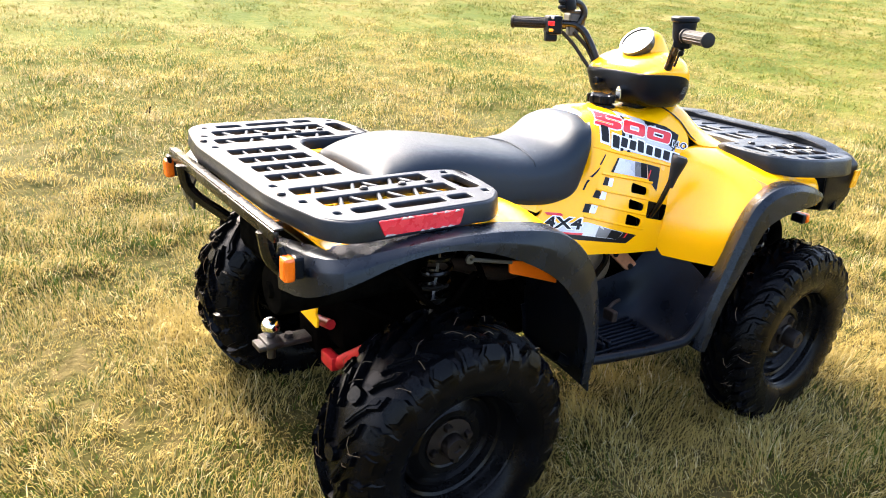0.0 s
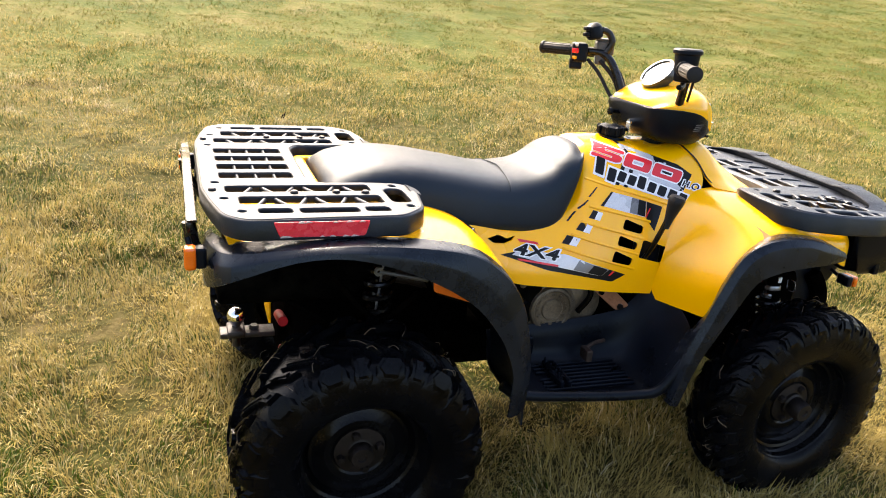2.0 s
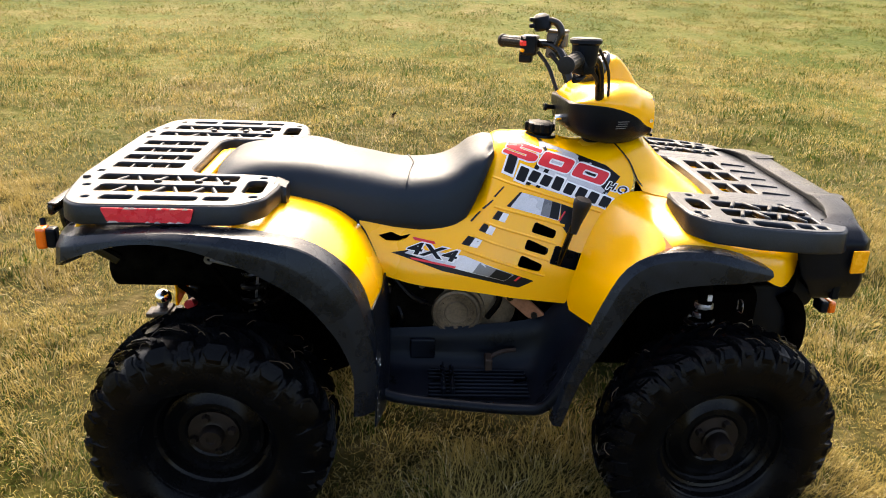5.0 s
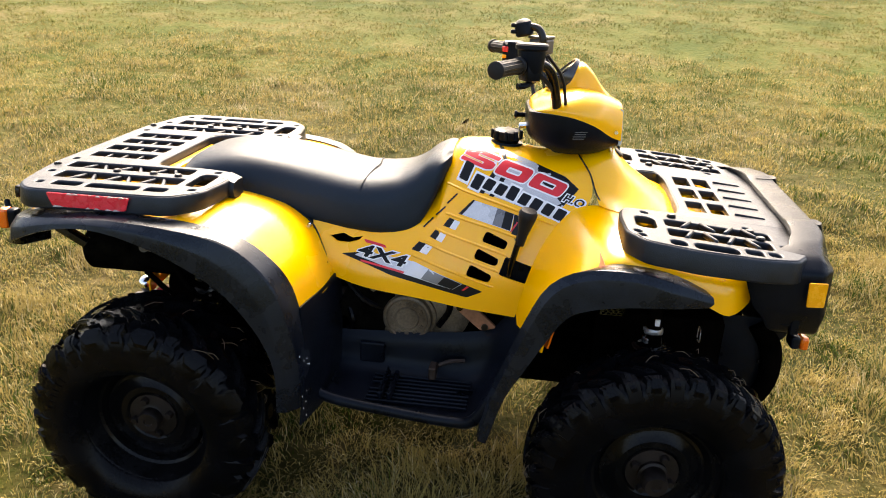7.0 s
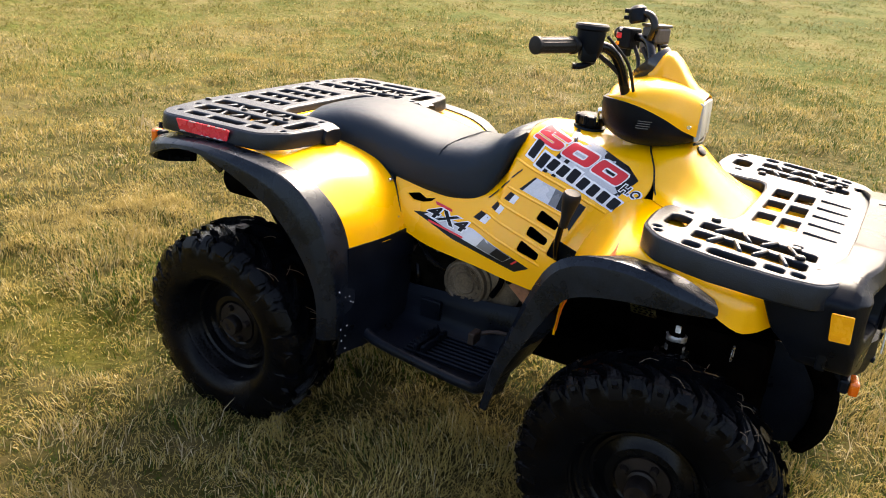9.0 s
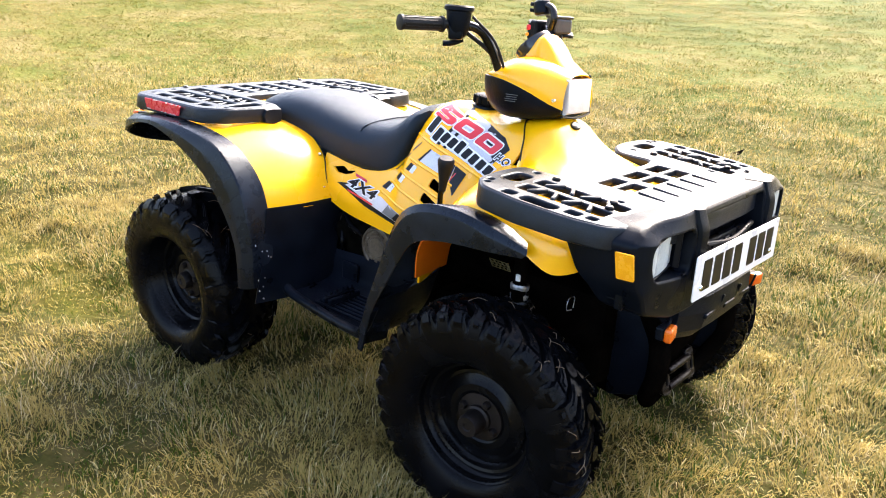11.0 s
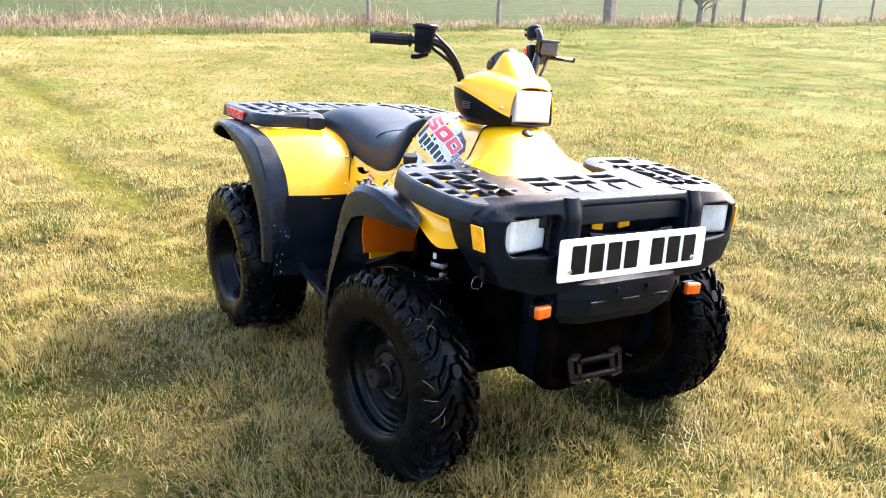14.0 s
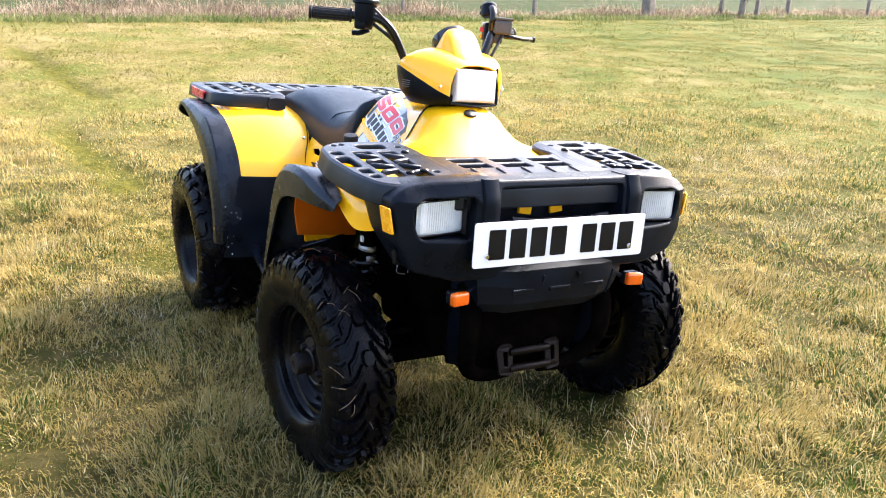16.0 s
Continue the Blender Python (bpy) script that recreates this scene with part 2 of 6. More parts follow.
# ---- building tools ----
def obj(name, me, mat=None, parent=None, label="", m=None):
    if isinstance(me, bmesh.types.BMesh):
        bm, me = me, bpy.data.meshes.new(name)
        bm.to_mesh(me)
        bm.free()
    if mat is not None:
        me.materials.clear()
        me.materials.append(mat)
    ob = new(name, me)
    if parent is not None:
        ob.parent = parent
    if m is not None:
        ob.matrix_basis = m
    if label:
        tagged(ob, label)
    return ob


def smooth(me, angle=40):
    if isinstance(me, bmesh.types.BMesh):
        bm, me = me, bpy.data.meshes.new("m")
        bm.to_mesh(me)
        bm.free()
    me.shade_smooth()
    me.set_sharp_from_angle(angle=radians(angle))
    return me


def spline(points, n):
    """Catmull-Rom through the points, n pieces to a stretch."""
    p = np.array(points, float)
    q = np.vstack([2 * p[:1] - p[1:2], p, 2 * p[-1:] - p[-2:-1]])
    out = []
    for i in range(len(p) - 1):
        a, b, c, d = q[i:i + 4]
        for k in range(n):
            t = k / n
            out.append(0.5 * (2 * b + (c - a) * t + (2 * a - 5 * b + 4 * c - d) * t * t + (3 * b - 3 * c + d - a) * t ** 3))
    out.append(p[-1])
    return np.array(out)


def grid_of(rows, nu, nv):
    cols = np.array([spline(r, nv) for r in rows])
    return np.array([spline(cols[:, j], nu) for j in range(cols.shape[1])]).transpose(1, 0, 2)


def shell(rows, nu=4, nv=4, thick=0.004, side=1, mirrored=False, angle=40):
    """A moulded panel through rows of points, with thickness. side -1: the same on the other side of the machine. mirrored: both halves in one."""
    g = grid_of(rows, nu, nv)
    if mirrored:
        g = np.concatenate([g[:, :0:-1] * (1, -1, 1), g], axis=1)
    g = g * (1, side, 1)
    h, w = g.shape[:2]
    nrm = np.cross(np.gradient(g, axis=0), np.gradient(g, axis=1))
    nrm /= np.linalg.norm(nrm, axis=2, keepdims=True) + 1e-9
    centre = g.reshape(-1, 3).mean(axis=0) - (0, 0, 0.25)
    if ((g - centre) * nrm).sum() < 0:
        nrm = -nrm
    inner = g - nrm * thick
    v = np.concatenate([g.reshape(-1, 3), inner.reshape(-1, 3)])
    k, f = h * w, []
    for i in range(h - 1):
        for j in range(w - 1):
            a, b, c, d = i * w + j, i * w + j + 1, (i + 1) * w + j + 1, (i + 1) * w + j
            f += [(a, b, c, d), (k + d, k + c, k + b, k + a)]
    ring = [j for j in range(w)] + [i * w + w - 1 for i in range(1, h)] + [(h - 1) * w + j for j in range(w - 2, -1, -1)] + [i * w for i in range(h - 2, 0, -1)]
    for a, b in zip(ring, ring[1:] + ring[:1]):
        f.append((b, a, k + a, k + b))
    me = bpy.data.meshes.new("panel")
    me.from_pydata([tuple(p) for p in v], [], f)
    bm = bmesh.new()
    bm.from_mesh(me)
    bmesh.ops.recalc_face_normals(bm, faces=bm.faces)
    bm.to_mesh(me)
    bm.free()
    return smooth(me, angle)


def solid(rows, nu=3, nv=3, angle=40, closed_rows=True):
    """A closed body through rings of points."""
    rings = []
    for r in rows:
        r = list(r) + [r[0]]
        rings.append(spline(r, nv)[:-1])
    rings = np.array(rings)
    g = np.array([spline(rings[:, j], nu) for j in range(rings.shape[1])]).transpose(1, 0, 2)
    h, w = g.shape[:2]
    f = [(i * w + j, i * w + (j + 1) % w, (i + 1) * w + (j + 1) % w, (i + 1) * w + j) for i in range(h - 1) for j in range(w)]
    f += [tuple(range(w))[::-1], tuple((h - 1) * w + j for j in range(w))]
    me = bpy.data.meshes.new("body")
    me.from_pydata([tuple(p) for p in g.reshape(-1, 3)], [], f)
    bm = bmesh.new()
    bm.from_mesh(me)
    bmesh.ops.recalc_face_normals(bm, faces=bm.faces)
    bm.to_mesh(me)
    bm.free()
    return smooth(me, angle)


def tube(points, r, n=10, k=4, ends=True, radii=None):
    """A round bar along a smooth line."""
    p = spline(points, k) if len(points) > 2 else np.array(points, float)
    rad = np.full(len(p), r, float) if radii is None else np.interp(np.linspace(0, 1, len(p)), np.linspace(0, 1, len(radii)), radii)
    tang = np.gradient(p, axis=0)
    tang /= np.linalg.norm(tang, axis=1, keepdims=True)
    ref = np.array((0, 0, 1.0)) if abs(tang[0][2]) < 0.9 else np.array((1.0, 0, 0))
    bm = bmesh.new()
    rings = []
    u = np.cross(tang[0], ref)
    for i in range(len(p)):
        u = u - tang[i] * (u @ tang[i])
        u /= np.linalg.norm(u)
        w = np.cross(tang[i], u)
        rings.append([bm.verts.new(p[i] + rad[i] * (math.cos(2 * math.pi * j / n) * u + math.sin(2 * math.pi * j / n) * w)) for j in range(n)])
    for a, b in zip(rings, rings[1:]):
        for j in range(n):
            bm.faces.new((a[j], a[(j + 1) % n], b[(j + 1) % n], b[j]))
    if ends:
        bm.faces.new(rings[0][::-1]), bm.faces.new(rings[-1])
    bmesh.ops.recalc_face_normals(bm, faces=bm.faces)
    return bm


def block(size, at=(0, 0, 0), bevel=0.004, turn=None, seg=2, taper=1.0):
    """A box with rounded edges; taper narrows its top."""
    bm = bmesh.new()
    bmesh.ops.create_cube(bm, size=1)
    for v in bm.verts:
        k = taper if v.co.z > 0 else 1
        v.co = Vector((v.co.x * size[0] * k, v.co.y * size[1] * k, v.co.z * size[2]))
    if bevel:
        bmesh.ops.bevel(bm, geom=bm.edges[:], offset=bevel, segments=seg, profile=0.5, affect="EDGES")
    m = Matrix.Translation(at) @ (turn or Matrix())
    bmesh.ops.transform(bm, matrix=m, verts=bm.verts)
    return bm


def lathe(profile, n=48, m=None):
    """Turns a profile of (radius, height) round z."""
    bm = bmesh.new()
    rings = []
    for r, z in profile:
        if r < 1e-5:
            rings.append([bm.verts.new((0, 0, z))])
        else:
            rings.append([bm.verts.new((r * math.cos(2 * math.pi * j / n), r * math.sin(2 * math.pi * j / n), z)) for j in range(n)])
    for a, b in zip(rings, rings[1:]):
        for j in range(n):
            q = [a[j % len(a)], a[(j + 1) % len(a)], b[(j + 1) % len(b)], b[j % len(b)]]
            q = list(dict.fromkeys(q))
            if len(q) > 2:
                bm.faces.new(q)
    bmesh.ops.recalc_face_normals(bm, faces=bm.faces)
    if m is not None:
        bmesh.ops.transform(bm, matrix=m, verts=bm.verts)
    return bm


def join(*bms):
    out = bmesh.new()
    for b in bms:
        me = b
        if isinstance(b, bmesh.types.BMesh):
            me = bpy.data.meshes.new("j")
            b.to_mesh(me)
            b.free()
        out.from_mesh(me)
        bpy.data.meshes.remove(me)
    return out


def rounded(pts, r, n=4):
    """A closed outline with rounded corners."""
    out, k = [], len(pts)
    for i in range(k):
        a, b, c = (np.array(pts[(i + d) % k], float) for d in (-1, 0, 1))
        la, lc = np.linalg.norm(a - b), np.linalg.norm(c - b)
        d = min(r, la * 0.45, lc * 0.45)
        p, q = b + (a - b) / la * d, b + (c - b) / lc * d
        for j in range(n + 1):
            t = j / n
            out.append((1 - t) ** 2 * p + 2 * t * (1 - t) * b + t * t * q)
    return [(float(x), float(y)) for x, y in out]


def rect(x0, x1, y0, y1, r=0.008):
    return rounded([(x0, y0), (x1, y0), (x1, y1), (x0, y1)], r, 3)


def mesh_of_curve(cu):
    ob = bpy.data.objects.new("outline", cu)
    scene.collection.objects.link(ob)
    dg = bpy.context.evaluated_depsgraph_get()
    dg.update()
    me = bpy.data.meshes.new_from_object(ob.evaluated_get(dg))
    bpy.data.objects.remove(ob)
    bpy.data.curves.remove(cu)
    return me


def plate(loops, depth, bevel=0.0, seg=1):
    """A flat plate with holes: the first loop is its outline."""
    cu = bpy.data.curves.new("outline", "CURVE")
    cu.dimensions, cu.fill_mode = "2D", "BOTH"
    cu.extrude, cu.bevel_depth, cu.bevel_resolution, cu.offset = max(depth / 2 - bevel, 0), bevel, seg, -bevel
    for loop in loops:
        sp = cu.splines.new("POLY")
        sp.points.add(len(loop) - 1)
        for q, c in zip(sp.points, loop):
            q.co = (c[0], c[1], 0, 1)
        sp.use_cyclic_u = True
    return mesh_of_curve(cu)


def letters(body, size=1.0, shear=0.0, bold=0.0, spacing=1.0):
    cu = bpy.data.curves.new("words", "FONT")
    cu.body, cu.size, cu.shear, cu.offset, cu.space_character = body, size, shear, bold, spacing
    cu.align_x, cu.align_y = "CENTER", "CENTER"
    return mesh_of_curve(cu)


def warp(me, fn):
    co = np.empty(len(me.vertices) * 3)
    me.vertices.foreach_get("co", co)
    co = np.array([fn(*p) for p in co.reshape(-1, 3)])
    me.vertices.foreach_set("co", co.ravel())
    me.update()
    return me


def sliced(me, axis, step, lo, hi):
    """Cuts a mesh across at even steps, so that it can be bent."""
    bm = bmesh.new()
    bm.from_mesh(me)
    no = Vector([1.0 if i == axis else 0.0 for i in range(3)])
    x = lo + step
    while x < hi:
        bmesh.ops.bisect_plane(bm, geom=bm.verts[:] + bm.edges[:] + bm.faces[:], plane_co=no * x, plane_no=no)
        x += step
    bm.to_mesh(me)
    bm.free()
    return me

# ---- ground, field and fence ----
def value_noise(x, y, scale, seed):
    """Smooth noise between 0 and 1 over the plan."""
    r = np.random.default_rng(seed).random((256, 256))
    u, v = x * scale, y * scale
    i, j = np.floor(u).astype(int), np.floor(v).astype(int)
    fu, fv = u - i, v - j
    fu, fv = fu * fu * (3 - 2 * fu), fv * fv * (3 - 2 * fv)
    g = lambda a, b: r[a % 256, b % 256]
    return (g(i, j) * (1 - fu) + g(i + 1, j) * fu) * (1 - fv) + (g(i, j + 1) * (1 - fu) + g(i + 1, j + 1) * fu) * fv


RUTS = [[(-13.2, -1.14), (-9.9, -0.72), (-7.4, -0.4)], [(-7.05, -1.25), (-6.2, -0.98), (-4.7, -0.85), (-3.5, -0.62), (-2.4, -0.6), (-1.3, -0.61)]]


def rut_depth(x, y):
    """1 in the middle of an old wheel track, 0 beside it."""
    near = np.full(np.shape(x), 9.0)
    for line in RUTS:
        for (ax, ay), (bx, by) in zip(line, line[1:]):
            dx, dy = bx - ax, by - ay
            t = np.clip(((x - ax) * dx + (y - ay) * dy) / (dx * dx + dy * dy), 0, 1)
            near = np.minimum(near, np.hypot(x - ax - t * dx, y - ay - t * dy))
    return np.clip(1.4 - near / 0.19, 0, 1) * np.clip(0.15 + 1.6 * value_noise(x, y, 1.6, 31), 0.2, 1)


def rise(x, y):
    """Height of the land: nearly level round the machine, rising to the fence and the field beyond."""
    d = np.clip((-x - 4.0) / 17.0, 0, 1)
    d2 = np.clip((np.hypot(x, y) - 5.0) / 16.0, 0, 1)
    z = 0.36 * d * d * (3 - 2 * d) + 0.0105 * np.clip(y, 0, 60) * d2
    z = z + 0.085 * np.clip(-x - 23.0, 0, 400)
    fade = np.clip((np.hypot(x, y) - 1.2) / 2.0, 0, 1)
    bumps = 0.016 * np.sin(1.9 * x + 0.7 * y) * np.sin(1.3 * y - 0.4 * x + 1.0) + 0.010 * np.sin(4.3 * x - 2.1 * y + 2.0) * np.sin(3.7 * y + 1.1 * x)
    mound = np.clip(value_noise(x, y, 3.2, 3) * 0.65 + value_noise(x, y, 9.0, 4) * 0.35 - 0.38, 0, 1) * np.clip(1.5 - np.hypot(x, y) / 14.0, 0, 1)
    return z + bumps * fade + 0.085 * mound - 0.012 - 0.05 * rut_depth(x, y) - 0.022 * np.exp(-(x * x + (y + 0.2) ** 2) / 1.6)


def steps(inner, pitch, outer, count):
    a = list(np.arange(-inner, inner + 1e-6, pitch))
    far = [inner * (outer / inner) ** (k / count) for k in range(1, count + 1)]
    return np.array([-f for f in far[::-1]] + a + far)


gx, gy = steps(14.0, 0.10, 900.0, 40), steps(7.0, 0.10, 900.0, 46)
X, Y = np.meshgrid(gx, gy, indexing="ij")
Z = rise(X, Y) + 0.006 * np.random.standard_normal(X.shape) * (np.hypot(X, Y) < 9)
nx, ny = len(gx), len(gy)
idx = np.arange(nx * ny).reshape(nx, ny)
quads = np.stack([idx[:-1, :-1], idx[1:, :-1], idx[1:, 1:], idx[:-1, 1:]], axis=-1).reshape(-1, 4)


def quick_mesh(name, co, faces):
    """A mesh from arrays of places and of faces with equal corners."""
    me = bpy.data.meshes.new(name)
    k = faces.shape[1]
    me.vertices.add(len(co)), me.loops.add(faces.size), me.polygons.add(len(faces))
    me.vertices.foreach_set("co", co.astype(np.float32).ravel())
    me.loops.foreach_set("vertex_index", faces.astype(np.int32).ravel())
    me.polygons.foreach_set("loop_start", np.arange(0, faces.size, k, dtype=np.int32))
    me.polygons.foreach_set("loop_total", np.full(len(faces), k, dtype=np.int32))
    me.update(calc_edges=True)
    me.validate()
    return me


def land_material():
    """Meadow sod, with the arable field beyond the fence."""
    m = SOD.copy()
    m.name = "land"
    nt = m.node_tree
    n, ln = nt.nodes, nt.links.new
    b = n["Principled BSDF"]
    old = b.inputs["Base Color"].links[0].from_socket
    geo = n.new("ShaderNodeNewGeometry")
    sep = n.new("ShaderNodeSeparateXYZ")
    ln(geo.outputs["Position"], sep.inputs[0])
    edge = n.new("ShaderNodeMapRange")
    edge.inputs["From Min"].default_value, edge.inputs["From Max"].default_value = -23.6, -22.8
    edge.inputs["To Min"].default_value, edge.inputs["To Max"].default_value = 1.0, 0.0
    ln(sep.outputs["X"], edge.inputs["Value"])
    nz = n.new("ShaderNodeTexNoise")
    nz.inputs["Scale"].default_value, nz.inputs["Detail"].default_value, nz.inputs["Roughness"].default_value = 2.6, 9.0, 0.72
    ln(geo.outputs["Position"], nz.inputs["Vector"])
    ramp = n.new("ShaderNodeValToRGB")
    ramp.color_ramp.elements[0].position, ramp.color_ramp.elements[0].color = 0.40, (0.040, 0.038, 0.018, 1)
    ramp.color_ramp.elements[1].position, ramp.color_ramp.elements[1].color = 0.58, (0.016, 0.034, 0.007, 1)
    ln(nz.outputs["Fac"], ramp.inputs["Fac"])
    mx = n.new("ShaderNodeMix")
    mx.data_type = "RGBA"
    ln(edge.outputs[0], mx.inputs["Factor"]), ln(old, mx.inputs["A"]), ln(ramp.outputs["Color"], mx.inputs["B"])
    # away from the machine the sod is a paler mat of short lying grass; nearer, shade between the blades is in its
    # colour
    mat, size, mixer = n.new("ShaderNodeValToRGB"), n.new("ShaderNodeVectorMath"), n.new("ShaderNodeMix")
    big, small, both = n.new("ShaderNodeTexNoise"), n.new("ShaderNodeTexNoise"), n.new("ShaderNodeMath")
    big.inputs["Scale"].default_value, big.inputs["Detail"].default_value = 0.8, 5.0
    small.inputs["Scale"].default_value, small.inputs["Detail"].default_value, small.inputs["Roughness"].default_value = 9.0, 9.0, 0.75
    ln(geo.outputs["Position"], big.inputs["Vector"]), ln(geo.outputs["Position"], small.inputs["Vector"])
    both.operation = "ADD"
    lie, fall, drifted = n.new("ShaderNodeVectorMath"), n.new("ShaderNodeMapRange"), n.new("ShaderNodeMath")
    lie.operation = "DOT_PRODUCT"
    lie.inputs[1].default_value = (0.35, 1.0, 0.0)
    fall.inputs["From Min"].default_value, fall.inputs["From Max"].default_value = -2.0, 9.0
    fall.inputs["To Min"].default_value, fall.inputs["To Max"].default_value = 0.08, -0.08
    ln(geo.outputs["Position"], lie.inputs[0]), ln(lie.outputs["Value"], fall.inputs["Value"])
    ln(big.outputs["Fac"], drifted.inputs[0]), ln(fall.outputs[0], drifted.inputs[1])
    ln(drifted.outputs[0], both.inputs[0]), ln(small.outputs["Fac"], both.inputs[1])
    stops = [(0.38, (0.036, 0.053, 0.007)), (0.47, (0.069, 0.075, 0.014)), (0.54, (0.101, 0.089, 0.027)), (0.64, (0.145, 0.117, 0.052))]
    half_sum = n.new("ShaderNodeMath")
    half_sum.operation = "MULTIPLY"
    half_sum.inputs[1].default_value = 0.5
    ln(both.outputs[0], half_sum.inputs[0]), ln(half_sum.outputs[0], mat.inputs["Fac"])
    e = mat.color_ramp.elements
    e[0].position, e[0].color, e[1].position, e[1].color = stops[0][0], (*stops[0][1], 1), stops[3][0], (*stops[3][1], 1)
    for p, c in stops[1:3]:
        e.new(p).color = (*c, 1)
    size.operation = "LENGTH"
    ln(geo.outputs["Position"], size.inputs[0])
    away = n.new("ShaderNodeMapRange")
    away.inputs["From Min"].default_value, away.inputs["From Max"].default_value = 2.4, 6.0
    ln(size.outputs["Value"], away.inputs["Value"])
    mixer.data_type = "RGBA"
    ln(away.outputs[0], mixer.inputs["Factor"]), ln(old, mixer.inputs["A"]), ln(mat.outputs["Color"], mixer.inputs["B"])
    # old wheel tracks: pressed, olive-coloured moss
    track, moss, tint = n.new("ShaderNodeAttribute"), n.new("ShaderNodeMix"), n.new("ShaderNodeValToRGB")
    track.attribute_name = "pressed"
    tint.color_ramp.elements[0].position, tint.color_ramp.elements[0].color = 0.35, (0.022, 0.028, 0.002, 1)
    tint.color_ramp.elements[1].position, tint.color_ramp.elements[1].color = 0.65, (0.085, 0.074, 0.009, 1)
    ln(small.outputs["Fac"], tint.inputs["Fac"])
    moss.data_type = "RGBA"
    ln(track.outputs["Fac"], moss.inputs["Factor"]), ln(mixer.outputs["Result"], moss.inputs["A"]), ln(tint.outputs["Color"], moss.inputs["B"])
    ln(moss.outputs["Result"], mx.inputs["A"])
    ln(mx.outputs["Result"], b.inputs["Base Color"])
    return m


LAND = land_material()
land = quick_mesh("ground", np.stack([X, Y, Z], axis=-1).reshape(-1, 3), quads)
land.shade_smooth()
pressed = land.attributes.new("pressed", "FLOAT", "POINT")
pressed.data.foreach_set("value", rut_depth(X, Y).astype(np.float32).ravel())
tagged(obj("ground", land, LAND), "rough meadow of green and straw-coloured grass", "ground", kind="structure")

rng = np.random.default_rng(7)


def blades(x, y, length, width, droop):
    """Blades of grass as bent strips of three faces each."""
    n = len(x)
    base = np.stack([x, y, rise(x, y) - 0.004], axis=-1)
    flow = 12.6 * value_noise(x, y, 1.7, 21) + 9.0 * value_noise(x, y, 6.0, 22)
    b = flow + rng.normal(0, 1.1, n)
    a = b - math.pi / 2 + rng.normal(0, 0.5, n)
    side = np.stack([np.cos(a), np.sin(a), np.zeros(n)], axis=-1)
    lean = np.stack([np.cos(b), np.sin(b), np.zeros(n)], axis=-1)
    tilt = np.clip(droop + rng.normal(0, 0.30, n), 0.02, 1.35)
    up = np.array((0, 0, 1.0))
    p1 = base + length[:, None] * 0.5 * (lean * np.sin(tilt * 0.6)[:, None] + up * np.cos(tilt * 0.6)[:, None])
    p2 = p1 + length[:, None] * 0.5 * (lean * np.sin(tilt * 1.5)[:, None] + up * np.cos(tilt * 1.5)[:, None])
    w = width[:, None] / 2
    co = np.stack([base - side * w, base + side * w, p1 - side * w * 0.8, p1 + side * w * 0.8, p2], axis=1).reshape(-1, 3)
    k = np.arange(n)[:, None] * 5
    tri = np.concatenate([k + np.array([[0, 1, 3]]), k + np.array([[0, 3, 2]]), k + np.array([[2, 3, 4]])], axis=1).reshape(-1, 3)
    return co, tri


def scatter(x0, x1, y0, y1, per_m2, keep=None):
    n = int((x1 - x0) * (y1 - y0) * per_m2)
    x, y = rng.uniform(x0, x1, n), rng.uniform(y0, y1, n)
    if keep is not None:
        k = keep(x, y)
        x, y = x[k], y[k]
    return x, y


def meadow(name, zones, mat, label):
    cos, tris, base = [], [], 0
    for x0, x1, y0, y1, dens, lo, hi, wd, keep in zones:
        x, y = scatter(x0, x1, y0, y1, dens, keep)
        tuft = value_noise(x, y, 3.2, 3) * 0.6 + value_noise(x, y, 9.0, 4) * 0.4
        thin = rng.random(len(x)) < (0.75 + 0.45 * tuft) * (1 - 0.7 * rut_depth(x, y))
        x, y, tuft = x[thin], y[thin], tuft[thin]
        length = (lo + (hi - lo) * np.clip(tuft * 1.9 - 0.45, 0, 1)) * rng.uniform(0.6, 1.3, len(x)) * (1 - 0.6 * rut_depth(x, y))
        co, tri = blades(x, y, length, wd * rng.uniform(0.6, 1.4, len(x)), np.where(rng.random(len(x)) < 0.45, 1.15, 0.75) + (0.45 if wd > 0.006 else 0.0))
        cos.append(co), tris.append(tri + base)
        base += len(co)
    ob = obj(name, quick_mesh(name, np.concatenate(cos), np.concatenate(tris)), mat)
    tagged(ob, label, "grass", kind="stuff")
    return ob


inner = lambda x, y: (x > -2.6) & (x < 3.0) & (y > -1.9) & (y < 2.2)
def middle(x, y):
    """The nearer meadow, with a ragged edge."""
    x, y = x + rng.normal(0, 0.8, len(x)), y + rng.normal(0, 0.8, len(y))
    return (x > -5.5) & (x < 5.0) & (y < 6.5)



meadow("grass", [
    (-2.6, 3.0, -1.9, 2.2, 12500, 0.026, 0.086, 0.0028, None),
    (-7.0, 6.5, -2.2, 8.0, 3700, 0.024, 0.072, 0.0042, lambda x, y: ~inner(x, y) & middle(x, y)),
], GRASS, "short tufted meadow grass, green and straw-coloured")
meadow("distant_grass", [
    (-14.0, 12.0, -2.2, 17.0, 700, 0.034, 0.080, 0.0075, lambda x, y: ~middle(x, y)),
    (-20.6, 20.0, -3.0, 36.0, 150, 0.045, 0.10, 0.015, lambda x, y: (x < -14.0) | (y > 17.0) | (x > 12.0)),
], GRASS_FAR, "short matted meadow grass, straw and pale green")

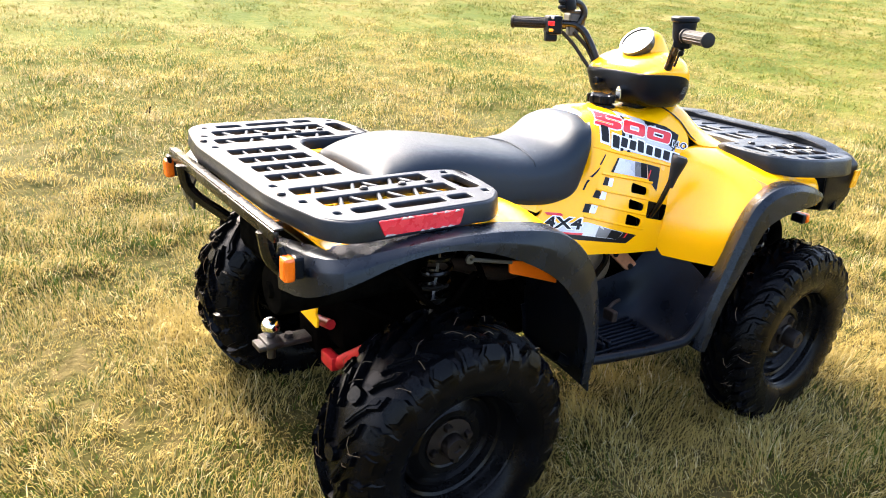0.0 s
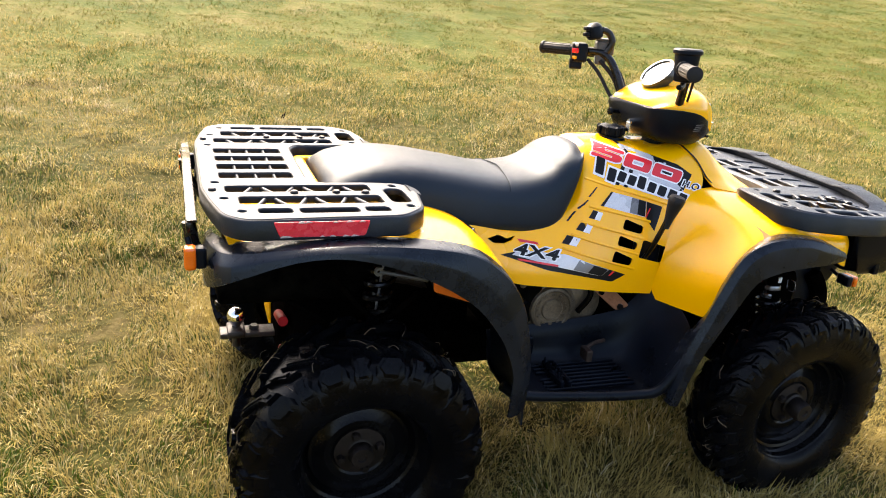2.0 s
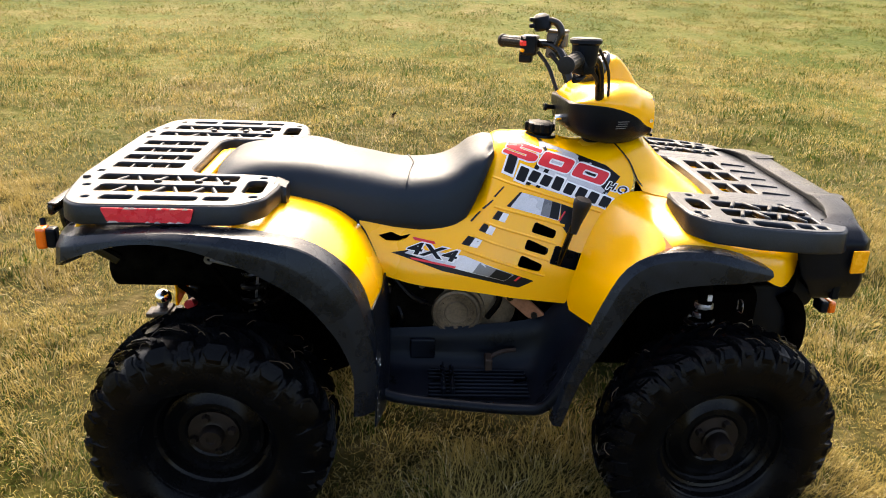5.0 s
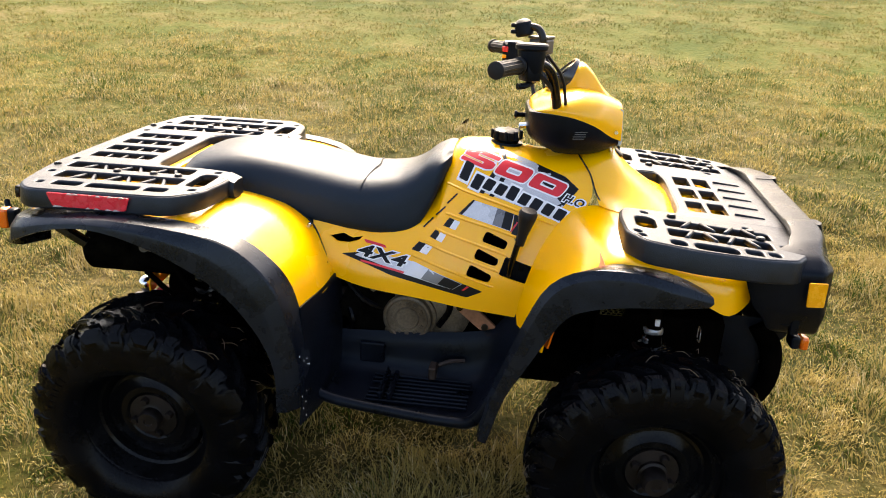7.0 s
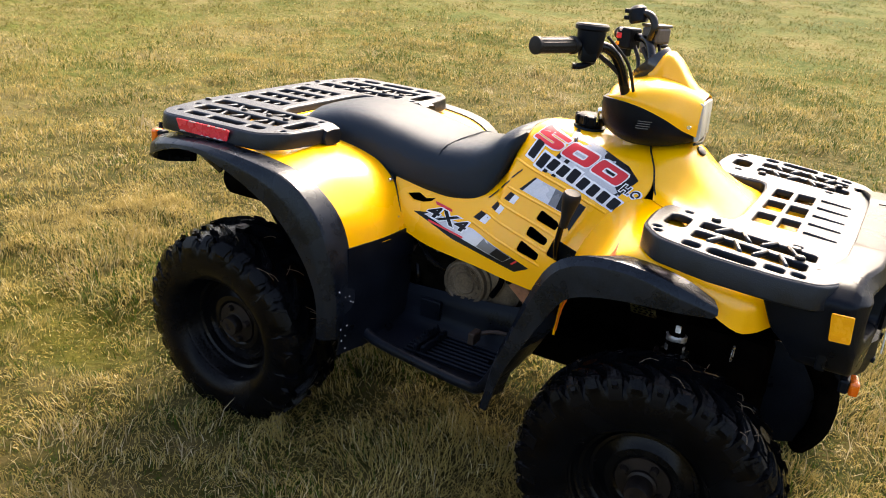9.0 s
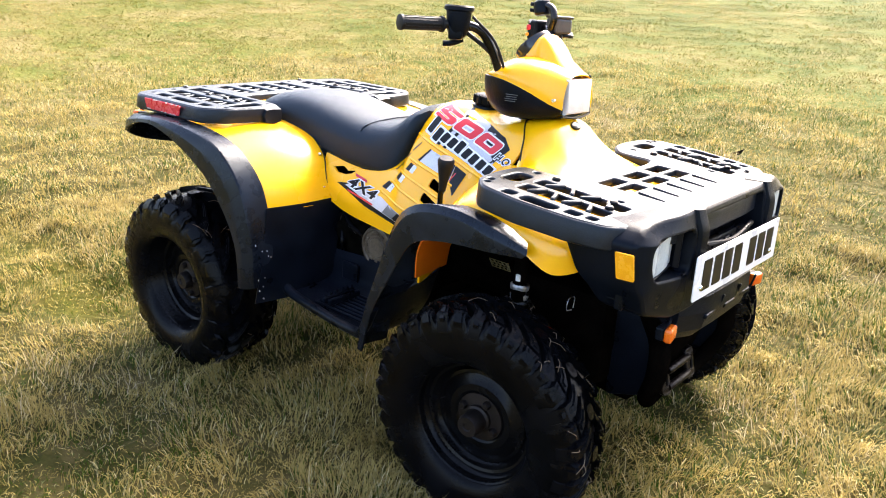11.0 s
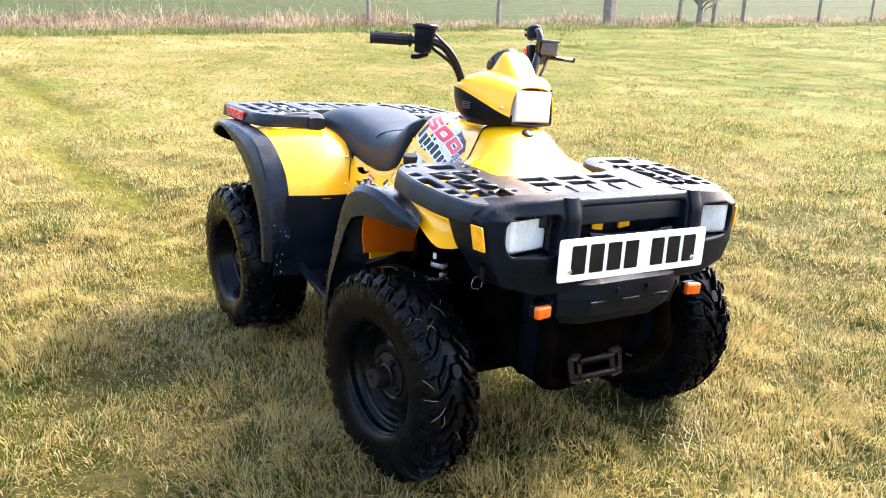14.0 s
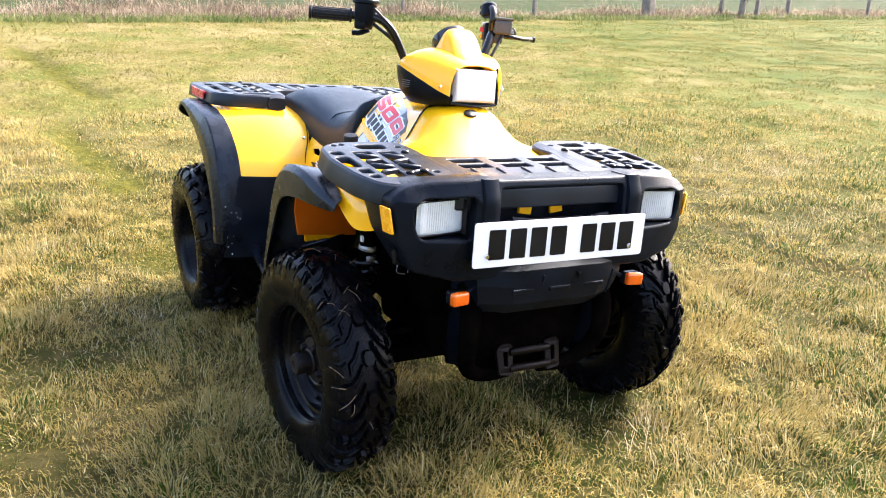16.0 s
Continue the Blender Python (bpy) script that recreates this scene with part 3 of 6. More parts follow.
# bleached tufts of straw among the grass
cx, cy = scatter(-5.0, 5.0, -2.4, 5.0, 4.0)
pick = rng.random(len(cx)) < np.where((cx > 0.8) & (cy < 0.6), 1.0, 0.45)
cx, cy = cx[pick], cy[pick]
per = 46
spread = np.repeat(rng.uniform(0.04, 0.13, len(cx)), per)
x, y = np.repeat(cx, per) + rng.normal(0, 1, len(cx) * per) * spread, np.repeat(cy, per) + rng.normal(0, 1, len(cx) * per) * spread
co, tri = blades(x, y, rng.uniform(0.05, 0.125, len(x)), 0.0026 * rng.uniform(0.6, 1.4, len(x)), np.where(rng.random(len(x)) < 0.5, 1.1, 0.6))
tagged(obj("straw_tufts", quick_mesh("straw", co, tri), BLEACHED), "bleached straw tufts among the grass", "dry grass", kind="stuff")

# rough dead grass along the fence
x, y = scatter(-23.6, -20.4, -14, 46, 420)
tall = value_noise(x, y, 0.55, 9) * 0.6 + value_noise(x, y, 1.9, 10) * 0.4
co, tri = blades(x, y, (0.16 + 1.25 * tall ** 2.0) * rng.uniform(0.4, 1.25, len(x)) * np.clip((-x - 20.3 + 0.5 * np.sin(y * 1.3)) / 0.9, 0.2, 1) * np.where(y > 12, 0.75, 1.0), 0.020 * rng.uniform(0.5, 1.5, len(x)), np.where(rng.random(len(x)) < 0.72, 1.25, 0.6))
tagged(obj("dead_grass_verge", quick_mesh("verge", co, tri), STRAW), "tall dead pinkish-brown grass along the fence", "dead grass", kind="stuff")

x, y = scatter(-21.4, -19.3, -14, 46, 230)
k = value_noise(x, y, 0.9, 14) * 0.6 + value_noise(x, y, 3.0, 15) * 0.4 + 0.12 * (1 - np.abs(x + 20.3)) > 0.47
x, y = x[k], y[k]
co, tri = blades(x, y, rng.uniform(0.10, 0.34, len(x)), 0.022 * rng.uniform(0.5, 1.5, len(x)), np.where(rng.random(len(x)) < 0.5, 1.2, 0.7))
tagged(obj("rank_grass", quick_mesh("rank", co, tri), RANK), "rank green grass along the dead verge", "grass", kind="stuff")

# a dark hedge bottom far across the meadow
k = rng.random(5200)
x, y = 18.5 + 10.5 * k + rng.normal(0, 0.45, len(k)), 29.5 - 10.5 * k + rng.normal(0, 0.45, len(k))
co, tri = blades(x, y, rng.uniform(0.25, 0.95, len(k)), 0.035 * rng.uniform(0.5, 1.5, len(k)), np.where(rng.random(len(k)) < 0.5, 1.0, 0.4))
tagged(obj("distant_hedge", quick_mesh("hedge", co, tri), HEDGE), "low dark leafless hedge across the meadow", "hedge", kind="stuff")


def post(at, h, w, lean_deg, label):
    bm = block((w, w, h + 0.3), (0, 0, h / 2 - 0.15), w * 0.12, None, 2, 0.94)
    for v in bm.verts:
        v.co.x += 0.04 * w * math.sin(9 * v.co.z)
    ob = obj("fence_post", bm, WOOD)
    ob.matrix_basis = pose(at[0], at[1], float(rise(np.array(at[0]), np.array(at[1]))), lean_deg, lean_deg * 0.5, 12)
    return tagged(ob, label, "fence post", group="posts of the field fence")


FENCE_X = -21.6
posts = [(y, h, w, lean) for y, h, w, lean in ((-6.0, 1.15, 0.10, 2), (10.0, 1.35, 0.11, 1), (15.0, 1.5, 0.14, -1), (23.8, 1.75, 0.13, 2), (27.6, 1.25, 0.17, -1), (36.7, 1.2, 0.12, 2))]
for y, h, w, lean in posts:
    post((FENCE_X, y), h, w, lean, "weathered grey wooden fence post in dead grass")
post((FENCE_X, 20.1), 2.7, 0.38, 1.5, "very thick weathered wooden post beside dead grass")
post((FENCE_X + 0.1, 25.7), 1.9, 0.17, -5, "leaning weathered wooden post beside a bare tree")
capped = post((FENCE_X, 32.7), 1.25, 0.14, 1, "weathered wooden fence post with a dark flat cap")
obj("post_cap", block((0.22, 0.22, 0.20), (0, 0, 1.30), 0.02), BARK, capped, "dark square cap")
for h in (0.45, 0.80, 1.08):
    bits = [(FENCE_X - 0.06, float(yy), float(rise(np.array(FENCE_X), np.array(yy))) + h) for yy in np.linspace(-6, 36.7, 21)]
    tagged(obj("fence_wire", smooth(tube(bits, 0.004, 5, 1)), WIRE), "thin wire of the field fence", "fence wire", group="wires of the field fence")


def bare_tree(at, label):
    tree = tagged(new("bare_tree"), label, "tree")
    tree.matrix_basis = pose(at[0], at[1], float(rise(np.array(at[0]), np.array(at[1]))))
    r = random.Random(5)
    obj("trunk", smooth(tube([(0, 0, -0.2), (0.02, 0.03, 0.5), (-0.03, 0.05, 1.1), (0.04, -0.03, 1.9), (0.0, 0.05, 3.0)], 0.12, 10, 4, True, [0.17, 0.13, 0.11, 0.08, 0.04])), BARK, tree)
    for k in range(13):
        a, z = r.uniform(0, 6.28), r.uniform(0.35, 2.2)
        ln_ = r.uniform(0.8, 1.7)
        p = [(0, 0, z)]
        for i in range(4):
            t = (i + 1) / 4
            p.append((math.cos(a) * ln_ * t + r.uniform(-.08, .08), math.sin(a) * ln_ * t + r.uniform(-.08, .08), z + ln_ * 0.75 * t ** 0.8 + r.uniform(-.06, .06)))
        limb = obj("limb", smooth(tube(p, 0.03, 7, 3, True, [0.045, 0.03, 0.02, 0.008])), BARK, tree)
        for j in range(5):
            q = Vector(p[1 + j % 3])
            d = Vector((math.cos(a + r.uniform(-1.2, 1.2)), math.sin(a + r.uniform(-1.2, 1.2)), r.uniform(0.2, 1.2))) * r.uniform(0.3, 0.7)
            obj("twig", smooth(tube([tuple(q), tuple(q + d * 0.5 + Vector((0, 0, 0.04))), tuple(q + d)], 0.01, 5, 2, True, [0.014, 0.009, 0.004])), BARK, limb)
    return tree


bare_tree((FENCE_X + 0.1, 24.8), "small leafless tree with grey bark by the fence")
leaf_m = warp(plate([rounded([(-0.09, 0), (-0.02, 0.018), (0.08, 0.006), (0.11, -0.004), (0.0, -0.02)], 0.006, 2)], 0.006, 0.001), lambda a, b, c: (0.5 * a, 0.8 * b, c + 0.035 + 2.5 * a * a + 8.0 * b * b))
dl = obj("dead_leaf", leaf_m, NEAR_BLACK)
dl.matrix_basis = pose(-0.42, 3.66, float(rise(np.array(-0.42), np.array(3.66))), 6, -8, 60)
tagged(dl, "curled dark brown dead leaf lying on grass", "leaf")

# ---- the quad bike ----
quad = tagged(new("quad_bike"), "yellow and black four-wheel-drive quad bike parked on grass", "quad bike")
quad.matrix_basis = pose(0, -0.042, 0, 0, 0, 1.6)
LEAN = Matrix.Translation((0, 0, 0.35)) @ pose(0, 0, 0, -3.4) @ Matrix.Translation((0, 0, -0.35))
STEER = Matrix.Translation((0.332, -0.025, -0.010)) @ pose(0, 0, 0, 0, 0, 4.8)


def part(name, me, mat, parent=None, label=""):
    """A part of the machine: on its sprung body, or under another part."""
    return obj(name, me, mat, parent or quad, label, None if parent else LEAN)


def chassis(name, me, mat, label=""):
    """A part that stays level with the wheels."""
    return obj(name, me, mat, quad, label)


# centre body: tank, side panels and hood
TANK = [
    [(-0.31, 0, 0.745), (-0.31, 0.12, 0.745), (-0.31, 0.165, 0.735), (-0.305, 0.195, 0.70), (-0.27, 0.225, 0.63), (-0.245, 0.232, 0.572)],
    [(-0.15, 0, 0.70), (-0.15, 0.12, 0.70), (-0.15, 0.165, 0.695), (-0.15, 0.20, 0.66), (-0.15, 0.232, 0.60), (-0.15, 0.24, 0.548)],
    [(0.0, 0, 0.77), (0.0, 0.10, 0.765), (0.0, 0.155, 0.735), (0.0, 0.20, 0.68), (0.0, 0.236, 0.60), (0.0, 0.246, 0.532)],
    [(0.05, 0, 0.905), (0.05, 0.08, 0.892), (0.05, 0.145, 0.825), (0.05, 0.195, 0.73), (0.05, 0.236, 0.62), (0.05, 0.248, 0.526)],
    [(0.11, 0, 0.928), (0.11, 0.09, 0.908), (0.11, 0.155, 0.830), (0.11, 0.20, 0.73), (0.11, 0.238, 0.62), (0.11, 0.25, 0.518)],
    [(0.20, 0, 0.928), (0.20, 0.10, 0.900), (0.20, 0.16, 0.825), (0.20, 0.203, 0.73), (0.20, 0.24, 0.62), (0.20, 0.252, 0.510)],
    [(0.29, 0, 0.910), (0.29, 0.10, 0.888), (0.292, 0.162, 0.822), (0.29, 0.208, 0.740), (0.27, 0.243, 0.625), (0.258, 0.255, 0.506)],
    [(0.385, 0, 0.918), (0.392, 0.085, 0.911), (0.425, 0.138, 0.872), (0.425, 0.180, 0.815), (0.348, 0.226, 0.725), (0.262, 0.258, 0.502)],
]
tank_mesh = shell([[tuple(q) for q in r] for r in TANK], 5, 5, 0.005, mirrored=True)
_bm = bmesh.new()
_bm.from_mesh(tank_mesh)
from mathutils.bvhtree import BVHTree
TANK_TREE = BVHTree.FromBMesh(_bm)
_bm.free()


def cut(me, cutters):
    """Cuts openings through a panel."""
    a, b = bpy.data.objects.new("a", me), bpy.data.objects.new("b", cutters)
    scene.collection.objects.link(a), scene.collection.objects.link(b)
    mod = a.modifiers.new("cut", "BOOLEAN")
    mod.operation, mod.solver, mod.object = "DIFFERENCE", "EXACT", b
    dg = bpy.context.evaluated_depsgraph_get()
    dg.update()
    out = bpy.data.meshes.new_from_object(a.evaluated_get(dg))
    bpy.data.objects.remove(a), bpy.data.objects.remove(b)
    return smooth(out, 40)


def upright(me, y, flip=False):
    """Turns a plate drawn in x and z so that it stands at y."""
    return warp(me, lambda a, b, c: (a, y + c, b))


SLOTS = [
    rounded([(0.166, 0.724), (0.226, 0.702), (0.218, 0.680), (0.155, 0.696)], 0.009, 3),
    rounded([(0.146, 0.680), (0.206, 0.656), (0.198, 0.636), (0.137, 0.652)], 0.009, 3),
    rounded([(0.130, 0.638), (0.190, 0.613), (0.182, 0.592), (0.119, 0.606)], 0.009, 3),
    rounded([(0.222, 0.666), (0.303, 0.644), (0.282, 0.598), (0.206, 0.616)], 0.007, 3),
    rounded([(-0.258, 0.676), (-0.222, 0.683), (-0.196, 0.672), (-0.168, 0.677), (-0.180, 0.666), (-0.205, 0.660), (-0.236, 0.662)], 0.003, 2),
]
_bm = bmesh.new()
for s in (-1, 1):
    for loop in SLOTS:
        _bm.from_mesh(upright(plate([loop], 0.2), s * 0.24))
bmesh.ops.recalc_face_normals(_bm, faces=_bm.faces)
_cut = bpy.data.meshes.new("cutters")
_bm.to_mesh(_cut)
_bm.free()
body = part("tank_cover", cut(tank_mesh, _cut), YELLOW, None, "glossy yellow tank cover with slotted side panels")

HOOD = [
    [(0.385, 0, 0.921), (0.392, 0.085, 0.914), (0.425, 0.138, 0.874), (0.440, 0.168, 0.838), (0.45, 0.20, 0.815)],
    [(0.435, 0, 0.930), (0.440, 0.085, 0.918), (0.455, 0.138, 0.872), (0.468, 0.172, 0.836), (0.475, 0.22, 0.812)],
    [(0.485, 0, 0.926), (0.485, 0.085, 0.908), (0.49, 0.138, 0.862), (0.50, 0.18, 0.828), (0.51, 0.235, 0.808)],
    [(0.54, 0, 0.872), (0.54, 0.09, 0.860), (0.54, 0.14, 0.836), (0.54, 0.19, 0.812), (0.54, 0.25, 0.796)],
    [(0.63, 0, 0.806), (0.63, 0.10, 0.800), (0.63, 0.17, 0.792), (0.63, 0.22, 0.784), (0.63, 0.27, 0.775)],
    [(0.70, 0, 0.768), (0.70, 0.10, 0.766), (0.70, 0.17, 0.764), (0.70, 0.22, 0.762), (0.70, 0.27, 0.758)],
    [(0.80, 0, 0.752), (0.80, 0.10, 0.752), (0.80, 0.17, 0.750), (0.80, 0.22, 0.748), (0.80, 0.27, 0.745)],
]
hood = part("hood", shell(HOOD, 5, 4, 0.005, mirrored=True), YELLOW, None, "glossy yellow front hood")
part("badge", smooth(lathe([(0, 0.003), (0.016, 0.003), (0.019, 0.001), (0.019, -0.004)], 24, Matrix.Translation((0.502, -0.0, 0.9125)) @ pose(0, 0, 0, 0, 38, 0) @ Matrix.Diagonal((0.75, 1.2, 1, 1)))), INK, hood, "small oval black badge")

FRONT_FENDER = [
    [(0.255, 0.25, 0.495), (0.29, 0.34, 0.498), (0.325, 0.425, 0.502), (0.33, 0.44, 0.503)],
    [(0.277, 0.25, 0.60), (0.315, 0.345, 0.605), (0.343, 0.44, 0.61), (0.348, 0.455, 0.61)],
    [(0.315, 0.225, 0.705), (0.365, 0.345, 0.70), (0.383, 0.445, 0.692), (0.387, 0.46, 0.685)],
    [(0.38, 0.19, 0.79), (0.42, 0.33, 0.778), (0.445, 0.445, 0.75), (0.45, 0.465, 0.738)],
    [(0.46, 0.19, 0.812), (0.50, 0.32, 0.800), (0.52, 0.45, 0.772), (0.53, 0.472, 0.748)],
    [(0.60, 0.21, 0.795), (0.60, 0.33, 0.786), (0.615, 0.45, 0.758), (0.625, 0.475, 0.715)],
    [(0.72, 0.22, 0.775), (0.72, 0.34, 0.768), (0.72, 0.448, 0.735), (0.725, 0.466, 0.658)],
    [(0.765, 0.22, 0.770), (0.765, 0.34, 0.758), (0.765, 0.430, 0.722), (0.765, 0.442, 0.650)],
    [(0.81, 0.22, 0.765), (0.81, 0.33, 0.745), (0.808, 0.390, 0.710), (0.802, 0.400, 0.664)],
]
FRONT_FLARE = [
    [(0.205, 0.42, 0.295), (0.190, 0.50, 0.295), (0.196, 0.524, 0.29), (0.216, 0.528, 0.288)],
    [(0.245, 0.43, 0.42), (0.215, 0.51, 0.42), (0.224, 0.530, 0.415), (0.252, 0.533, 0.415)],
    [(0.325, 0.435, 0.52), (0.253, 0.515, 0.53), (0.262, 0.534, 0.515), (0.296, 0.536, 0.50)],
    [(0.345, 0.45, 0.615), (0.290, 0.52, 0.63), (0.300, 0.537, 0.61), (0.340, 0.538, 0.582)],
    [(0.385, 0.456, 0.695), (0.336, 0.522, 0.716), (0.345, 0.538, 0.695), (0.383, 0.538, 0.645)],
    [(0.45, 0.462, 0.748), (0.412, 0.522, 0.756), (0.412, 0.538, 0.735), (0.44, 0.538, 0.670)],
    [(0.53, 0.466, 0.758), (0.52, 0.520, 0.760), (0.52, 0.535, 0.742), (0.52, 0.536, 0.682)],
    [(0.62, 0.470, 0.742), (0.62, 0.512, 0.738), (0.62, 0.524, 0.718), (0.612, 0.526, 0.684)],
    [(0.685, 0.474, 0.715), (0.700, 0.496, 0.706), (0.702, 0.502, 0.694), (0.692, 0.502, 0.684)],
]
REAR_FENDER = [
    [(-0.236, 0.225, 0.566), (-0.24, 0.34, 0.566), (-0.262, 0.465, 0.570)],
    [(-0.262, 0.218, 0.63), (-0.266, 0.34, 0.64), (-0.290, 0.470, 0.650)],
    [(-0.304, 0.20, 0.70), (-0.318, 0.34, 0.712), (-0.345, 0.476, 0.712)],
    [(-0.385, 0.185, 0.752), (-0.40, 0.33, 0.768), (-0.425, 0.482, 0.758)],
    [(-0.52, 0.18, 0.782), (-0.53, 0.33, 0.792), (-0.55, 0.484, 0.780)],
    [(-0.70, 0.17, 0.788), (-0.70, 0.33, 0.792), (-0.70, 0.484, 0.788)],
    [(-0.97, 0.17, 0.772), (-0.97, 0.33, 0.776), (-0.96, 0.44, 0.766)],
]
REAR_FLARE = [
    [(-0.243, 0.466, 0.335), (-0.247, 0.533, 0.335), (-0.274, 0.552, 0.33), (-0.300, 0.555, 0.328)],
    [(-0.238, 0.468, 0.45), (-0.245, 0.538, 0.45), (-0.274, 0.558, 0.445), (-0.300, 0.560, 0.44)],
    [(-0.262, 0.468, 0.575), (-0.268, 0.545, 0.568), (-0.300, 0.562, 0.548), (-0.325, 0.563, 0.515)],
    [(-0.290, 0.472, 0.655), (-0.298, 0.548, 0.650), (-0.332, 0.564, 0.620), (-0.356, 0.566, 0.568)],
    [(-0.345, 0.478, 0.717), (-0.352, 0.550, 0.716), (-0.384, 0.566, 0.682), (-0.410, 0.568, 0.632)],
    [(-0.422, 0.484, 0.762), (-0.428, 0.552, 0.762), (-0.452, 0.568, 0.726), (-0.480, 0.569, 0.682)],
    [(-0.55, 0.486, 0.784), (-0.55, 0.552, 0.784), (-0.565, 0.569, 0.762), (-0.585, 0.570, 0.733)],
    [(-0.70, 0.486, 0.792), (-0.70, 0.550, 0.792), (-0.702, 0.567, 0.782), (-0.71, 0.569, 0.768)],
    [(-0.83, 0.470, 0.786), (-0.83, 0.538, 0.785), (-0.83, 0.556, 0.774), (-0.83, 0.560, 0.762)],
    [(-0.945, 0.43, 0.768), (-0.955, 0.500, 0.766), (-0.960, 0.524, 0.745), (-0.962, 0.530, 0.712)],
    [(-0.985, 0.33, 0.755), (-0.998, 0.40, 0.752), (-1.004, 0.425, 0.728), (-1.006, 0.44, 0.668)],
    [(-0.99, 0.26, 0.745), (-1.005, 0.29, 0.742), (-1.012, 0.30, 0.715), (-1.012, 0.31, 0.640)],
]
MUDGUARD = [
    [(-0.232, 0.19, 0.580), (-0.242, 0.34, 0.578), (-0.258, 0.475, 0.580)],
    [(-0.222, 0.21, 0.45), (-0.226, 0.35, 0.45), (-0.242, 0.50, 0.45)],
    [(-0.220, 0.24, 0.29), (-0.222, 0.40, 0.285), (-0.246, 0.53, 0.285)],
]
FOOTWELL = [
    [(-0.235, 0.215, 0.405), (-0.235, 0.225, 0.38), (-0.235, 0.25, 0.315), (-0.235, 0.40, 0.305), (-0.235, 0.43, 0.315)],
    [(0.0, 0.215, 0.418), (0.0, 0.23, 0.39), (0.0, 0.255, 0.305), (0.0, 0.42, 0.292), (0.0, 0.45, 0.305)],
    [(0.13, 0.215, 0.432), (0.13, 0.23, 0.40), (0.13, 0.26, 0.305), (0.13, 0.43, 0.292), (0.13, 0.465, 0.305)],
    [(0.20, 0.22, 0.455), (0.205, 0.24, 0.43), (0.21, 0.28, 0.345), (0.19, 0.44, 0.315), (0.185, 0.49, 0.33)],
    [(0.25, 0.235, 0.525), (0.275, 0.28, 0.51), (0.30, 0.34, 0.50), (0.28, 0.44, 0.47), (0.24, 0.50, 0.44)],
]
REAR_FENDER_SEAM = [(-0.243, 0.234, 0.568), (-0.256, 0.230, 0.61), (-0.272, 0.224, 0.65), (-0.302, 0.206, 0.703), (-0.345, 0.196, 0.734), (-0.385, 0.188, 0.756)]
HOOD_SEAM = [(0.383, 0.0, 0.9225), (0.388, 0.05, 0.9205), (0.392, 0.085, 0.916), (0.408, 0.115, 0.899), (0.425, 0.139, 0.876), (0.440, 0.169, 0.840), (0.455, 0.19, 0.820)]


def creased(rows):
    """Keeps the corners of each row crisp: extra points close to them."""
    out = []
    for r in rows:
        p = [np.array(q, float) for q in r]
        row = [p[0], p[0] + 0.5 * (p[1] - p[0])]
        for a, b, c in zip(p, p[1:], p[2:]):
            row += [b + 0.06 * (a - b), b + 0.06 * (c - b), b + 0.5 * (c - b)]
        row.append(p[-1])
        out.append([tuple(q) for q in row])
    return out


